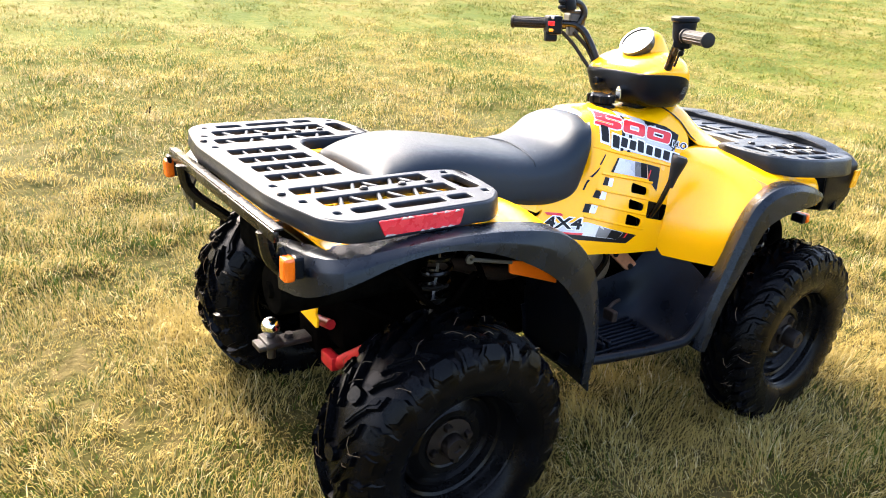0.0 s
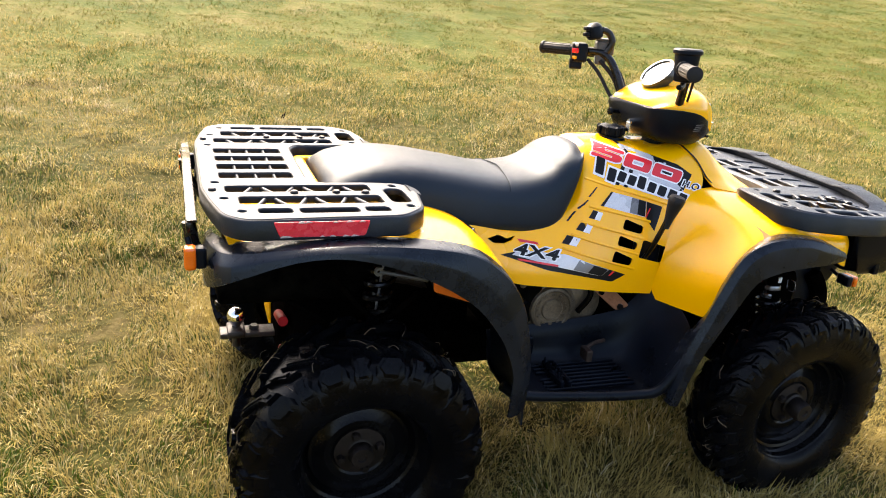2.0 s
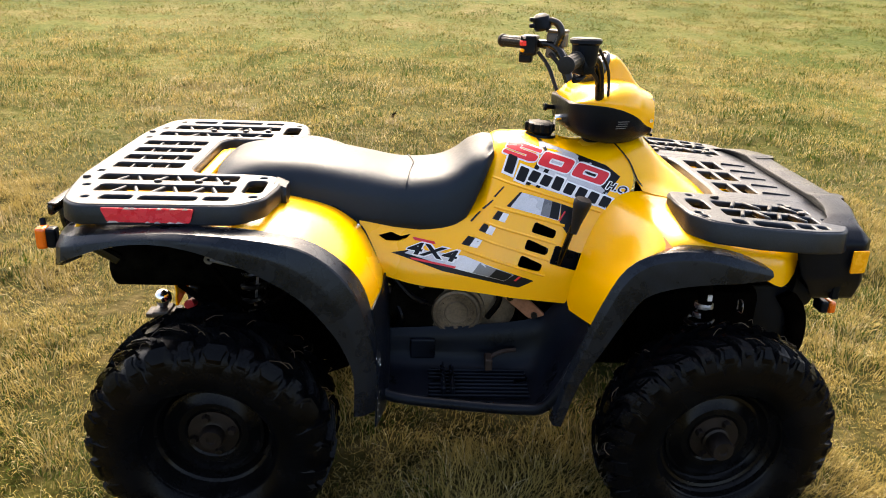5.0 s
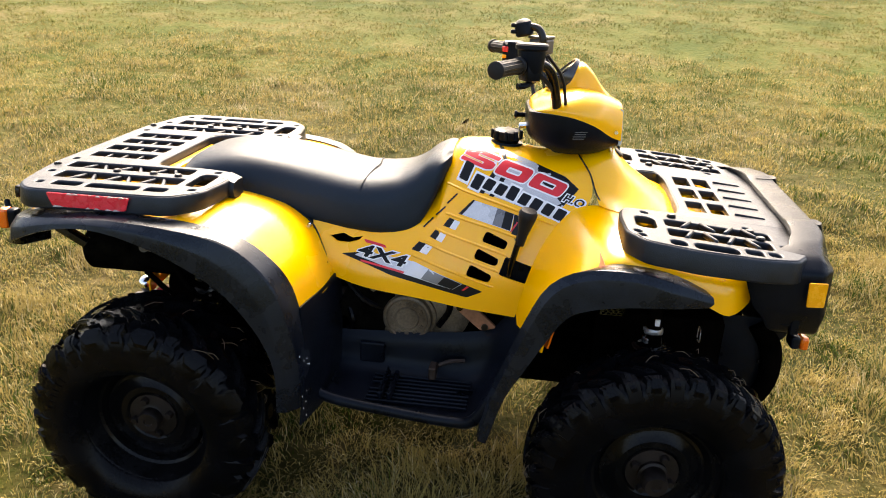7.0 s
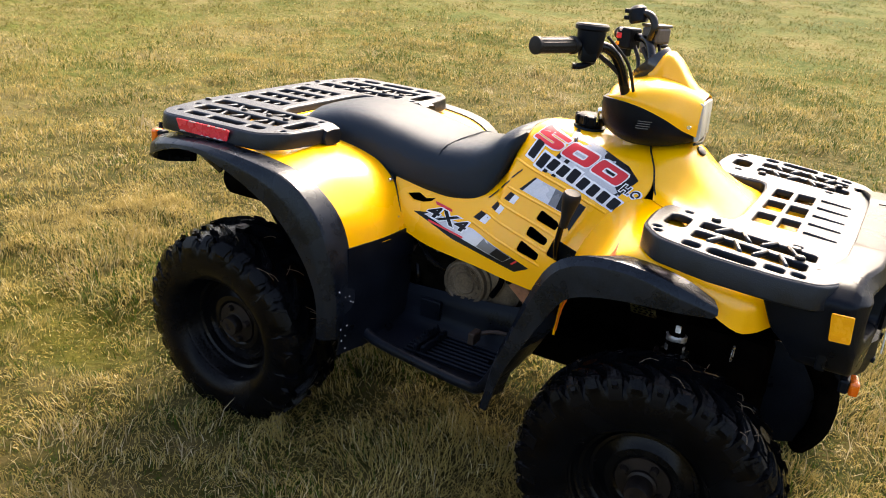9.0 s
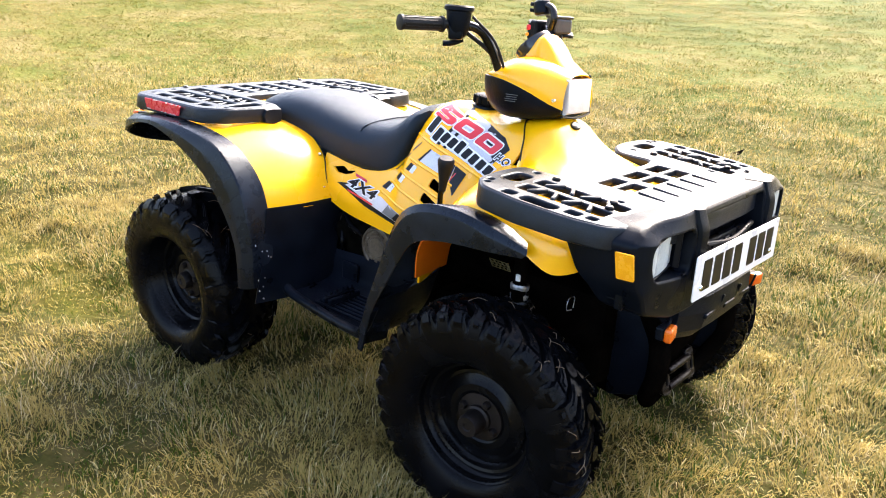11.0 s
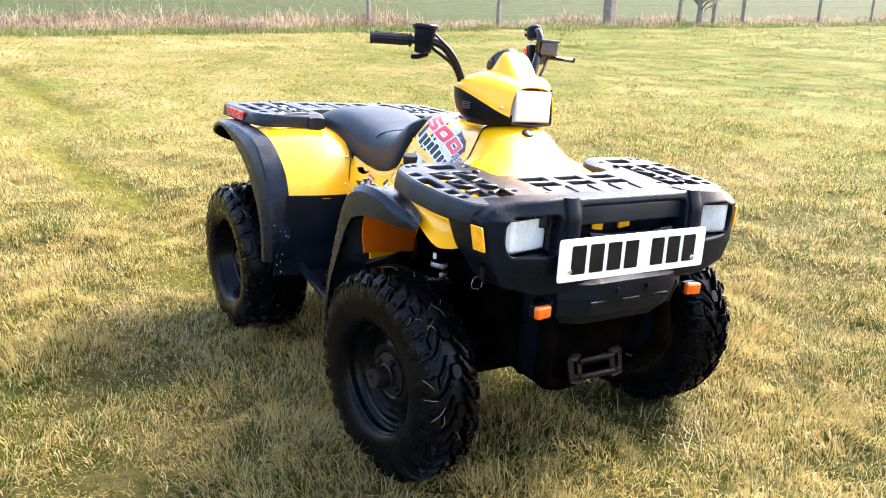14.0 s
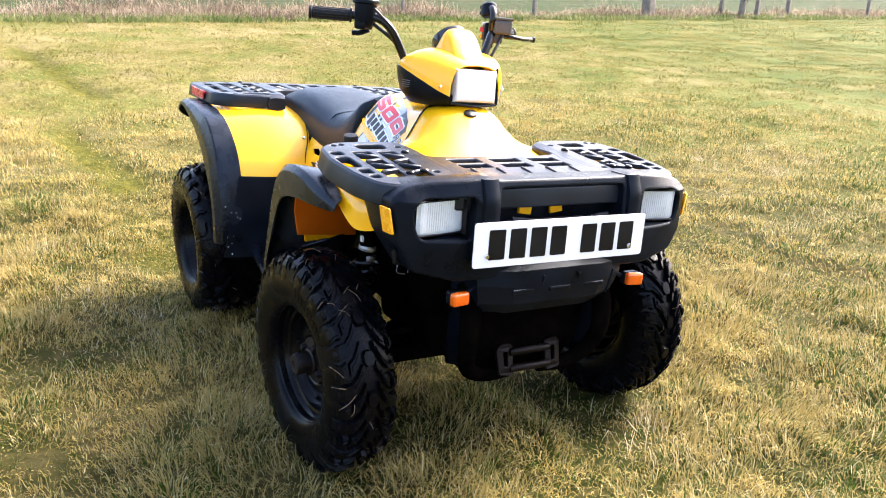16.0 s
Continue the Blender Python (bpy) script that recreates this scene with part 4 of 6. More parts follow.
for s in (-1, 1):
    ff = part("front_fender", shell(FRONT_FENDER, 4, 4, 0.005, s), YELLOW)
    part("fender_flare", shell(creased(FRONT_FLARE), 3, 1, 0.006, s, angle=22), FLARE, ff, "scuffed black plastic wheel-arch flare")
    rf = part("rear_fender", shell(REAR_FENDER, 4, 4, 0.005, s), YELLOW)
    part("fender_flare", shell(creased(REAR_FLARE), 3, 1, 0.006, s, angle=22), FLARE, rf, "scuffed black plastic wheel-arch flare")
    # extra inner faces of the yellow fenders, tinted orange for the shade there
    part("inner_panel", shell([[(x + 0.014, y + 0.15 * (y - 0.25), z + lift * (y - 0.25)) for x, y, z in r] for r, lift in zip(FRONT_FENDER[:4], (0.14, 0, 0, 0))], 4, 4, 0.004, s), YELLOW_SHADED, ff, "orange-tinted copy of the yellow fender's shaded inner side")
    part("fender_liner", shell([[(x, y, z - 0.022) for x, y, z in r] for r in REAR_FENDER[3:]], 4, 4, 0.004, s), BLACK, rf, "black liner under the rear fender")
    part("inner_edge", upright(plate([rounded([(-0.49, 0.668), (-0.487, 0.636), (-0.40, 0.606), (-0.333, 0.582), (-0.337, 0.615), (-0.41, 0.655)], 0.006, 2)], 0.006, 0.001), s * 0.455), YELLOW_SHADED, rf, "orange-tinted shaded inner edge of the yellow fender")
    part("mudguard", shell(MUDGUARD, 3, 3, 0.005, s), BLACK, rf, "black plastic inner mudguard")
    for x, z, y in ((-0.303, 0.708, 0.209), (-0.253, 0.612, 0.236)):
        part("bolt", smooth(lathe([(0, 0.004), (0.004, 0.004), (0.006, 0.001), (0.006, -0.006)], 12, Matrix.Translation((x - 0.006, s * (y + 0.012), z)) @ pose(0, 0, 0, -s * 90))), CHROME, rf)
    fw = part("footwell", shell(FOOTWELL, 4, 4, 0.005, s), BLACK, None, "black moulded footwell with ribbed floor")
    part("edge_rail", smooth(tube([(-0.26, s * 0.41, 0.335), (-0.20, s * 0.425, 0.308), (0.0, s * 0.452, 0.300), (0.12, s * 0.468, 0.302), (0.18, s * 0.49, 0.325), (0.235, s * 0.505, 0.42)], 0.015, 10)), BLACK, fw)
    for i in range(8):
        part("tread_rib", block((0.27 if i != 3 else 0.20, 0.007, 0.010), (0.02, s * (0.275 + 0.018 * i), 0.305 - 0.0008 * i), 0.002, seg=1), BLACK, fw)
    peg = [block((0.012, 0.13, 0.022), (-0.075 + 0.024 * k, s * 0.34, 0.315), 0.003, seg=1) for k in range(2)]
    for k in range(7):
        peg.append(block((0.006, 0.005, 0.012), (-0.075, s * (0.285 + 0.018 * k), 0.332), 0.001, seg=1))
    part("foot_peg", join(*peg), BLACK, fw)
    part("kick_panel", block((0.07, 0.012, 0.06), (-0.13, s * 0.238, 0.355), 0.005), BLACK, fw)

# dried white flecks on the right-hand flare leg
_bm = bmesh.new()
_bm.from_mesh(shell(creased(REAR_FLARE), 3, 1, 0.006, -1, angle=22))
_bm.from_mesh(shell(MUDGUARD, 3, 3, 0.005, -1))
LEG_TREE = BVHTree.FromBMesh(_bm)
_bm.free()
for y, z in ((-0.526, 0.473), (-0.506, 0.453), (-0.489, 0.451), (-0.475, 0.429), (-0.484, 0.434), (-0.519, 0.36), (-0.497, 0.365), (-0.503, 0.337), (-0.516, 0.325), (-0.502, 0.298)):
    at = LEG_TREE.ray_cast(Vector((0.3, y, z)), Vector((-1, 0, 0)))[0]
    if at is not None:
        part("white_fleck", smooth(lathe([(0, 0.0012), (0.002, 0.001), (0.0034, -0.0005)], 8, Matrix.Translation(at) @ pose(0, 0, 0, 0, 90) @ Matrix.Diagonal((random.uniform(0.4, 1.0), random.uniform(0.3, 0.7), 1, 1)))), WHITE, rf, "dried white fleck")

# the brake pedal stands in the right footwell
part("brake_pedal", join(block((0.02, 0.045, 0.035), (0.05, -0.295, 0.345), 0.004), tube([(0.05, -0.275, 0.345), (0.09, -0.262, 0.36), (0.13, -0.25, 0.36)], 0.006)), RUST, None, "small rusty brake pedal")

# seat
def seat_ring(x, top, w, low):
    d = top - low
    half = [(0, top), (0.5 * w, top - 0.003), (0.82 * w, top - 0.02), (0.97 * w, top - min(0.06, 0.4 * d)), (w, low + 0.35 * d), (0.985 * w, low), (0.6 * w, low - 0.008)]
    return [(x, y, z) for y, z in half] + [(x, -y, z) for y, z in half[:0:-1]]


SEAT = [(-0.706, 0.800, 0.140, 0.778), (-0.698, 0.830, 0.165, 0.776), (-0.672, 0.850, 0.180, 0.772), (-0.63, 0.863, 0.186, 0.760), (-0.55, 0.874, 0.19, 0.742), (-0.44, 0.868, 0.19, 0.720), (-0.31, 0.847, 0.188, 0.704),
        (-0.20, 0.829, 0.184, 0.692), (-0.10, 0.836, 0.178, 0.682), (-0.045, 0.858, 0.172, 0.686), (-0.005, 0.890, 0.163, 0.742), (0.03, 0.908, 0.148, 0.825), (0.055, 0.912, 0.11, 0.875)]
seat = part("seat", solid([seat_ring(*q) for q in SEAT], 4, 2, 60), VINYL, None, "dark grey vinyl bench seat")


def seat_line(x, y):
    i = next(k for k in range(len(SEAT) - 1) if SEAT[k + 1][0] >= x)
    t = (x - SEAT[i][0]) / (SEAT[i + 1][0] - SEAT[i][0])
    top, w = (SEAT[i][k] + t * (SEAT[i + 1][k] - SEAT[i][k]) for k in (1, 2))
    u = abs(y) / w
    return top - float(np.interp(u, [0, 0.5, 0.82, 0.97], [0, 0.003, 0.02, 0.06]))


part("seam", smooth(tube([(-0.165 - 0.02 * abs(y) / 0.17, y, seat_line(-0.165 - 0.02 * abs(y) / 0.17, y) + 0.0008) for y in (-0.168, -0.15, -0.11, -0.05, 0, 0.05, 0.11, 0.15, 0.168)], 0.0022, 6)), VINYL, seat)
part("seat_tail_bracket", join(block((0.034, 0.30, 0.030), (-0.728, 0.01, 0.803), 0.008), block((0.06, 0.03, 0.030), (-0.705, -0.155, 0.800), 0.008), block((0.06, 0.03, 0.030), (-0.705, 0.175, 0.800), 0.008)), YELLOW, seat, "yellow plastic bracket behind the seat")
part("battery_cover", shell([[(-0.98, 0, 0.755), (-0.98, 0.1, 0.755), (-0.98, 0.19, 0.752)], [(-0.80, 0, 0.765), (-0.80, 0.1, 0.765), (-0.80, 0.19, 0.762)], [(-0.60, 0, 0.76), (-0.60, 0.1, 0.76), (-0.60, 0.19, 0.758)]], 3, 3, 0.004, mirrored=True), YELLOW)

# racks
def inset(loop, d):
    """The outline moved inwards."""
    p = np.array(loop)
    t = np.roll(p, -1, 0) - np.roll(p, 1, 0)
    n = np.stack([-t[:, 1], t[:, 0]], axis=-1) / (np.linalg.norm(t, axis=1, keepdims=True) + 1e-9)
    area = 0.5 * np.sum(p[:, 0] * np.roll(p[:, 1], -1) - np.roll(p[:, 0], -1) * p[:, 1])
    return [tuple(q) for q in p + n * d * (1 if area > 0 else -1)]


def slanted_ribs(x0, x1, y0, y1, z, count, lean_by, width=0.010):
    ribs, step = [], (x1 - x0) / (count + 1)
    for i in range(count):
        x = x0 + step * (i + 1)
        k = lean_by if i % 2 else -lean_by
        a, b = Vector((x - k, y0, z)), Vector((x + k, y1, z))
        d = (b - a)
        ribs.append(block((d.length + 0.004, width, 0.014), (a + b) / 2, 0.003, pose(0, 0, 0, 0, 0, math.degrees(math.atan2(d.y, d.x))), 1))
    return ribs


half = [(-1.012, 0.0), (-1.012, 0.24), (-0.998, 0.34), (-0.975, 0.455), (-0.93, 0.500), (-0.575, 0.490), (-0.515, 0.43), (-0.494, 0.30), (-0.512, 0.222), (-0.60, 0.205), (-0.725, 0.205), (-0.748, 0.165), (-0.748, 0.0)]
outer = rounded(half[1:-1] + [(x, -y) for x, y in half[-2:0:-1]], 0.03, 5)
holes, ribs = [], []
for s in (-1, 1):
    def box2(x0, x1, y0, y1, r=0.010):
        return rect(x0, x1, min(s * y0, s * y1), max(s * y0, s * y1), r)
    holes += [box2(-0.955, -0.61, 0.232, 0.285), box2(-0.93, -0.60, 0.325, 0.385), box2(-0.895, -0.822, 0.418, 0.452), box2(-0.805, -0.672, 0.420, 0.454), box2(-0.656, -0.60, 0.418, 0.450), box2(-0.58, -0.532, 0.27, 0.385, 0.02)]
    holes += [rect(x - 0.009, x + 0.009, s * y - 0.009, s * y + 0.009, 0.008) for x, y in ((-0.975, 0.20), (-0.962, 0.335), (-0.93, 0.435), (-0.545, 0.415), (-0.548, 0.245))]
    ribs += slanted_ribs(-0.955, -0.61, s * 0.232, s * 0.285, 0.829, 6, 0.012) + slanted_ribs(-0.93, -0.60, s * 0.325, s * 0.385, 0.829, 6, 0.012)
for y in (-0.135, -0.047, 0.041, 0.129):
    holes.append(rect(-0.962, -0.782, y - 0.026, y + 0.026, 0.008))
    ribs += [block((0.008, 0.056, 0.014), (x, y, 0.829), 0.003, seg=1) for x in (-0.918, -0.872, -0.826)]
rear_top = warp(plate([inset(outer, 0.004)] + holes, 0.018, 0.004, 2), lambda x, y, z: (x, y, z + 0.831))
rear_skirt = warp(plate([outer, inset(outer, 0.014)], 0.046, 0.006, 2), lambda x, y, z: (x, y * (1 if z > -0.012 else 1.012), z + 0.815))
rack = part("rear_rack", smooth(join(rear_top, rear_skirt, *ribs), 40), RACK, None, "black moulded plastic rear luggage rack with slots")
for s in (-1, 1):
    tape = rounded([(-0.872, 0.834), (-0.662, 0.834), (-0.672, 0.800), (-0.858, 0.800)], 0.005, 2)
    refl = part("reflector", upright(plate([tape], 0.004, 0.001), s * 0.5015), RED, rack, "torn red reflective strip")
    for k in range(26):
        x = -0.868 + 0.2 * random.random()
        z = 0.801 if random.random() < 0.65 else 0.833
        x = min(max(x, -0.858), -0.674)
        flake = rounded([(x, z - 0.002), (x + 0.006 + 0.014 * random.random(), z - 0.002 + 0.002 * random.random()), (x + 0.006, z + 0.003)], 0.001, 1)
        if s < 0 and k < 16:
            part("torn_edge", upright(plate([flake], 0.0012), s * 0.5038), PAPER_WEAR, refl)
    for x, y in ((-0.80, 0.30), (-0.70, 0.30), (-0.985, 0.27), (-0.63, 0.305)):
        part("rack_bolt", smooth(lathe([(0, 0.006), (0.007, 0.006), (0.010, 0.003), (0.010, -0.002)], 14, Matrix.Translation((x, s * y, 0.840)))), STEEL_BLACK, rack)
    clip = solid([[(-0.515 + 0.03 * k, s * (0.235 + 0.06 * j), z) for j, z in ((0, 0.842 - 0.012 * k), (1, 0.842 - 0.012 * k), (1, 0.79), (0, 0.79))] for k in (0, 0.5, 1)], 2, 2, 40)
    part("rack_lug", clip, RACK, rack)

half = [(0.652, 0.0), (0.652, 0.14), (0.640, 0.212), (0.57, 0.205), (0.520, 0.212), (0.494, 0.265), (0.490, 0.33), (0.498, 0.43), (0.545, 0.486), (0.66, 0.504), (0.80, 0.494), (0.876, 0.470), (0.908, 0.42), (0.955, 0.27), (0.972, 0.10), (0.972, 0.0)]
outer = rounded(half[1:-1] + [(x, -y) for x, y in half[-2:0:-1]], 0.022, 5)
holes, ribs = [], []
for s in (-1, 1):
    def box3(x0, x1, y0, y1, r=0.010):
        return rect(x0, x1, min(s * y0, s * y1), max(s * y0, s * y1), r)
    holes += [box3(0.528, 0.575, 0.30, 0.385, 0.018), box3(0.60, 0.845, 0.295, 0.345), box3(0.60, 0.835, 0.368, 0.420), box3(0.596, 0.632, 0.448, 0.482, 0.012), box3(0.648, 0.745, 0.446, 0.486, 0.016), box3(0.762, 0.800, 0.440, 0.472, 0.008), box3(0.814, 0.840, 0.436, 0.462, 0.008)]
    holes += [rect(x - 0.009, x + 0.009, s * y - 0.009, s * y + 0.009, 0.008) for x, y in ((0.528, 0.42), (0.535, 0.445), (0.555, 0.262), (0.80, 0.272), (0.865, 0.38))]
    ribs += slanted_ribs(0.60, 0.845, s * 0.295, s * 0.345, 0.831, 4, 0.012) + slanted_ribs(0.60, 0.835, s * 0.368, s * 0.420, 0.831, 4, 0.010)
for y in (-0.13, 0.0, 0.13):
    holes += [rect(0.680, 0.722, y - 0.045, y + 0.045, 0.005), rect(0.736, 0.778, y - 0.045, y + 0.045, 0.005)]
holes = [[(x + 0.0007 * math.sin(5.1 * i), y + 0.0007 * math.cos(3.7 * i)) for x, y in h] for i, h in enumerate(holes)]
def rack_lift(x, y):
    """The front rack slopes down to the nose, its sides more than its middle."""
    w = min(1, max(0, (abs(y) - 0.215) / 0.03))
    return w * (-0.012 - 0.080 * (x - 0.5)) + (1 - w) * (-0.020 - 0.050 * (x - 0.5))


front_top = warp(sliced(plate([inset(outer, 0.004)] + holes, 0.018, 0.004, 2), 1, 0.03, -0.53, 0.53), lambda x, y, z: (x, y, z + 0.832 + rack_lift(x, y)))
front_skirt = warp(plate([outer, inset(outer, 0.014)], 0.052, 0.006, 2), lambda x, y, z: (x, y * (1 if z > -0.012 else 1.015), z + 0.813 + rack_lift(x, y)))
ribs = [warp(smooth(r), lambda x, y, z: (x, y, z + 0.008 + rack_lift(x, y))) for r in ribs]
for y in (-0.226, 0.226):
    ribs.append(warp(smooth(block((0.29, 0.010, 0.024), (0.80, y, 0), 0.003)), lambda a, b, c: (a, b, c + 0.829 + rack_lift(a, b))))
frack = part("front_rack", smooth(join(front_top, front_skirt, *ribs), 40), RACK, None, "black moulded plastic front luggage rack with slots")
for y in (-0.17, -0.09, -0.01, 0.07, 0.15):
    part("raised_rib", block((0.075, 0.006, 0.006), (0.83, y, 0.842 + rack_lift(0.83, y)), 0.002, pose(0, 0, 0, 0, 4.5, -6), 1), RACK, frack)
for s in (-1, 1):
    for x, y in ((0.80, 0.305), (0.815, 0.352), (0.62, 0.27)):
        part("rack_bolt", smooth(lathe([(0, 0.006), (0.008, 0.006), (0.011, 0.003), (0.011, -0.002)], 14, Matrix.Translation((x, s * y, 0.843 + rack_lift(x, y))))), STEEL_BLACK, frack)

# front bumper, bent round the nose
def nose_x(y, z):
    a = max(0.0, abs(y) - 0.20)
    return 0.992 - 0.55 * a * a - 0.6 * max(0, abs(y) - 0.43) - 0.10 * max(0, 0.66 - z) - (0.35 + 6.0 * max(0, abs(y) - 0.30)) * max(0, z - 0.768)


half = [(0.0, 0.816), (0.19, 0.817), (0.222, 0.823), (0.36, 0.811), (0.425, 0.796), (0.462, 0.768), (0.444, 0.67), (0.41, 0.600), (0.30, 0.572), (0.0, 0.565)]
outline = rounded(half[1:-1] + [(-y, z) for y, z in half[-2:0:-1]], 0.015, 4)
light_hole = [(0.258, 0.778), (0.390, 0.774), (0.412, 0.752), (0.410, 0.712), (0.395, 0.680), (0.262, 0.676)]
openings = [rounded(light_hole, 0.018, 4), rounded([(-y, z) for y, z in light_hole[::-1]], 0.018, 4), rounded([(-0.192, 0.69), (0.192, 0.69), (0.190, 0.796), (-0.190, 0.796)], 0.012, 3)]
mask = sliced(plate([outline] + openings, 0.075, 0.007, 2), 0, 0.03, -0.46, 0.46)
mask = warp(mask, lambda a, b, c: (nose_x(a, b) - 0.038 + c * (1 if c > 0 else 1 + 2.5 * max(0, abs(a) - 0.38) / 0.07), a, b))
bumper = part("front_bumper", smooth(mask, 30), BLACK, None, "black moulded front bumper with light openings")
pillar = lambda s: solid([[(nose_x(s * 0.222, z) + dx, s * (0.222 + dy), z) for dx, dy in ((-0.05, -0.030), (0.006, -0.020), (0.006, 0.020), (-0.05, 0.030))] for z in (0.820, 0.80, 0.77, 0.72, 0.655)], 3, 2, 40)
part("recess", join(block((0.02, 0.86, 0.17), (0.905, 0, 0.69), 0.004), block((0.06, 0.30, 0.10), (0.87, 0, 0.70), 0.004)), BLACK, bumper)
part("grille_brow", smooth(tube([(0.975, -0.15, 0.718), (0.985, 0, 0.704), (0.975, 0.15, 0.718)], 0.007, 8)), BLACK, bumper)
part("grille_plate", block((0.012, 0.30, 0.036), (0.955, 0, 0.693), 0.004), BLACK, bumper)
for k in range(6):
    part("raised_bar", block((0.006, 0.026, 0.017), (0.963, -0.10 + 0.04 * k, 0.693), 0.002, seg=1), BLACK, bumper, "raised black moulded mark")
for y in (-0.075, 0.02):
    part("yellow_bracket", block((0.01, 0.040, 0.040), (0.922, y, 0.735), 0.003, pose(0, 0, 0, 8 * (1 if y > 0 else -1))), YELLOW, bumper, "yellow bracket behind the grille")
for s in (-1, 1):
    part("pillar", pillar(s), BLACK, bumper)
    cheek = solid([[(0.845, s * 0.415, z), (0.90, s * 0.425, z), (0.90, s * 0.38, z), (0.845, s * 0.38, z)] for z in (0.772, 0.74, 0.66, 0.625)], 2, 2, 40)
    part("cheek", cheek, BLACK, bumper)
    amb = rounded([(0.902, 0.752), (0.944, 0.752), (0.948, 0.690), (0.908, 0.690)], 0.004, 2)
    part("side_reflector", warp(upright(plate([amb], 0.006, 0.0015), 0.0), lambda a, b, c: (a, s * (0.4690 - 0.20 * max(0, a - 0.92) + 0.16 * (c - 0.74)) + b, c)), AMBER, bumper, "amber side reflector")
    hl = part("headlight", block((0.03, 0.130, 0.084), (0.938, s * 0.334, 0.728), 0.008, pose(0, 0, 0, 0, 0, -s * 9)), LAMP_WHITE, bumper, "rectangular headlight with a fluted clear lens")
    waves = [[(0.953 + 0.0022 * math.cos(2 * math.pi * k / 4) - 0.006 * (abs(k - 40) / 40) ** 4, (k - 40) * 0.00161, z) for k in range(81)] for z in (-0.039, -0.037, -0.013, 0.013, 0.037, 0.039)]
    me = bpy.data.meshes.new("lens")
    me.from_pydata([p for r in waves for p in r], [], [(i * 81 + j, i * 81 + j + 1, (i + 1) * 81 + j + 1, (i + 1) * 81 + j) for i in range(5) for j in range(80)])
    bm = bmesh.new()
    bm.from_mesh(me)
    bmesh.ops.transform(bm, matrix=pose(0, s * 0.337, 0.727) @ Matrix.Translation((0.953, 0, 0)) @ pose(0, 0, 0, 0, 0, -s * 9) @ Matrix.Translation((-0.953, 0, 0)), verts=bm.verts)
    bmesh.ops.solidify(bm, geom=bm.faces[:], thickness=0.003)
    part("lens", smooth(bm, 60), LAMP_WHITE, hl, "fluted frosted lens")
    part("light_rim", join(*[block((0.014, 0.128, 0.004), (0.950, s * 0.337, 0.727 + k * 0.041), 0.001, pose(0, 0, 0, 0, 0, -s * 9), 1) for k in (-1, 1)], *[block((0.014, 0.004, 0.084), (0.950 - k * 0.009, s * (0.337 + k * 0.063), 0.727), 0.001, pose(0, 0, 0, 0, 0, -s * 9), 1) for k in (-1, 1)]), INK, hl)
    ind = part("indicator", join(tube([(0.945, s * 0.21, 0.548), (0.955, s * 0.25, 0.532)], 0.006), block((0.022, 0.05, 0.034), (0.958, s * 0.278, 0.526), 0.006)), BLACK, None, "small orange indicator on a black stalk")
    part("lens", block((0.02, 0.05, 0.034), (0.976, s * 0.279, 0.526), 0.006, pose(0, 0, 0, 0, 0, -s * 10)), ORANGE, ind, "orange indicator lens")

chin = part("chin_guard", solid([[(0.90, y, z2) for y, z2 in ((-w, z), (w, z))] + [(xf - 0.035, w * 0.98, z - 0.01), (xf, w * 0.60, z - 0.01), (xf + 0.004, 0, z - 0.008), (xf, -w * 0.60, z - 0.01), (xf - 0.035, -w * 0.98, z - 0.01)] for z, w, xf in ((0.612, 0.232, 0.985), (0.600, 0.235, 1.000), (0.56, 0.232, 1.004), (0.51, 0.218, 0.992), (0.478, 0.20, 0.965), (0.470, 0.19, 0.945))], 1, 1, 20), BLACK, None, "black plastic chin guard under the number plate")
for y in (-0.112, 0, 0.112):
    part("slot_ridge", block((0.012, 0.066, 0.014), (0.999 + (0.0 if y else 0.003), y, 0.538), 0.004, pose(0, 0, 0, 0, 14, -math.copysign(3, y) if y else 0)), BLACK, chin)
    part("chin_groove", block((0.006, 0.006, 0.075), (1.0, y + 0.056, 0.540), 0.002, pose(0, 0, 0, 0, 14), 1), BLACK, chin)

plate_ob = part("number_plate", warp(plate([rect(-0.26, 0.26, -0.0555, 0.0555, 0.009)], 0.003, 0.0006), lambda a, b, c: (1.013 + c + 0.02 * a - 0.02 * b, a - 0.014, b + 0.668 + 0.003 * a)), WHITE, None, "white number plate with black characters")
for k, (a, w) in enumerate(((-0.196, 0.046), (-0.136, 0.046), (-0.076, 0.046), (-0.016, 0.046), (0.078, 0.046), (0.138, 0.046), (0.198, 0.046))):
    bar = plate([rect(a - w / 2, a + w / 2, -0.037, 0.037, 0.004)], 0.0012)
    part("character_bar", warp(bar, lambda a, b, c: (1.0152 + c + 0.02 * a - 0.02 * b, a - 0.014, b + 0.668 + 0.003 * a)), INK, plate_ob, "plain black bar")
for a in (-0.222, 0.214):
    part("screw", smooth(lathe([(0, 0.004), (0.005, 0.004), (0.007, 0.001), (0.007, -0.002)], 14, Matrix.Translation((1.0155 + 0.02 * a, a - 0.014, 0.640)) @ pose(0, 0, 0, 0, 90, 0))), CHROME, plate_ob)

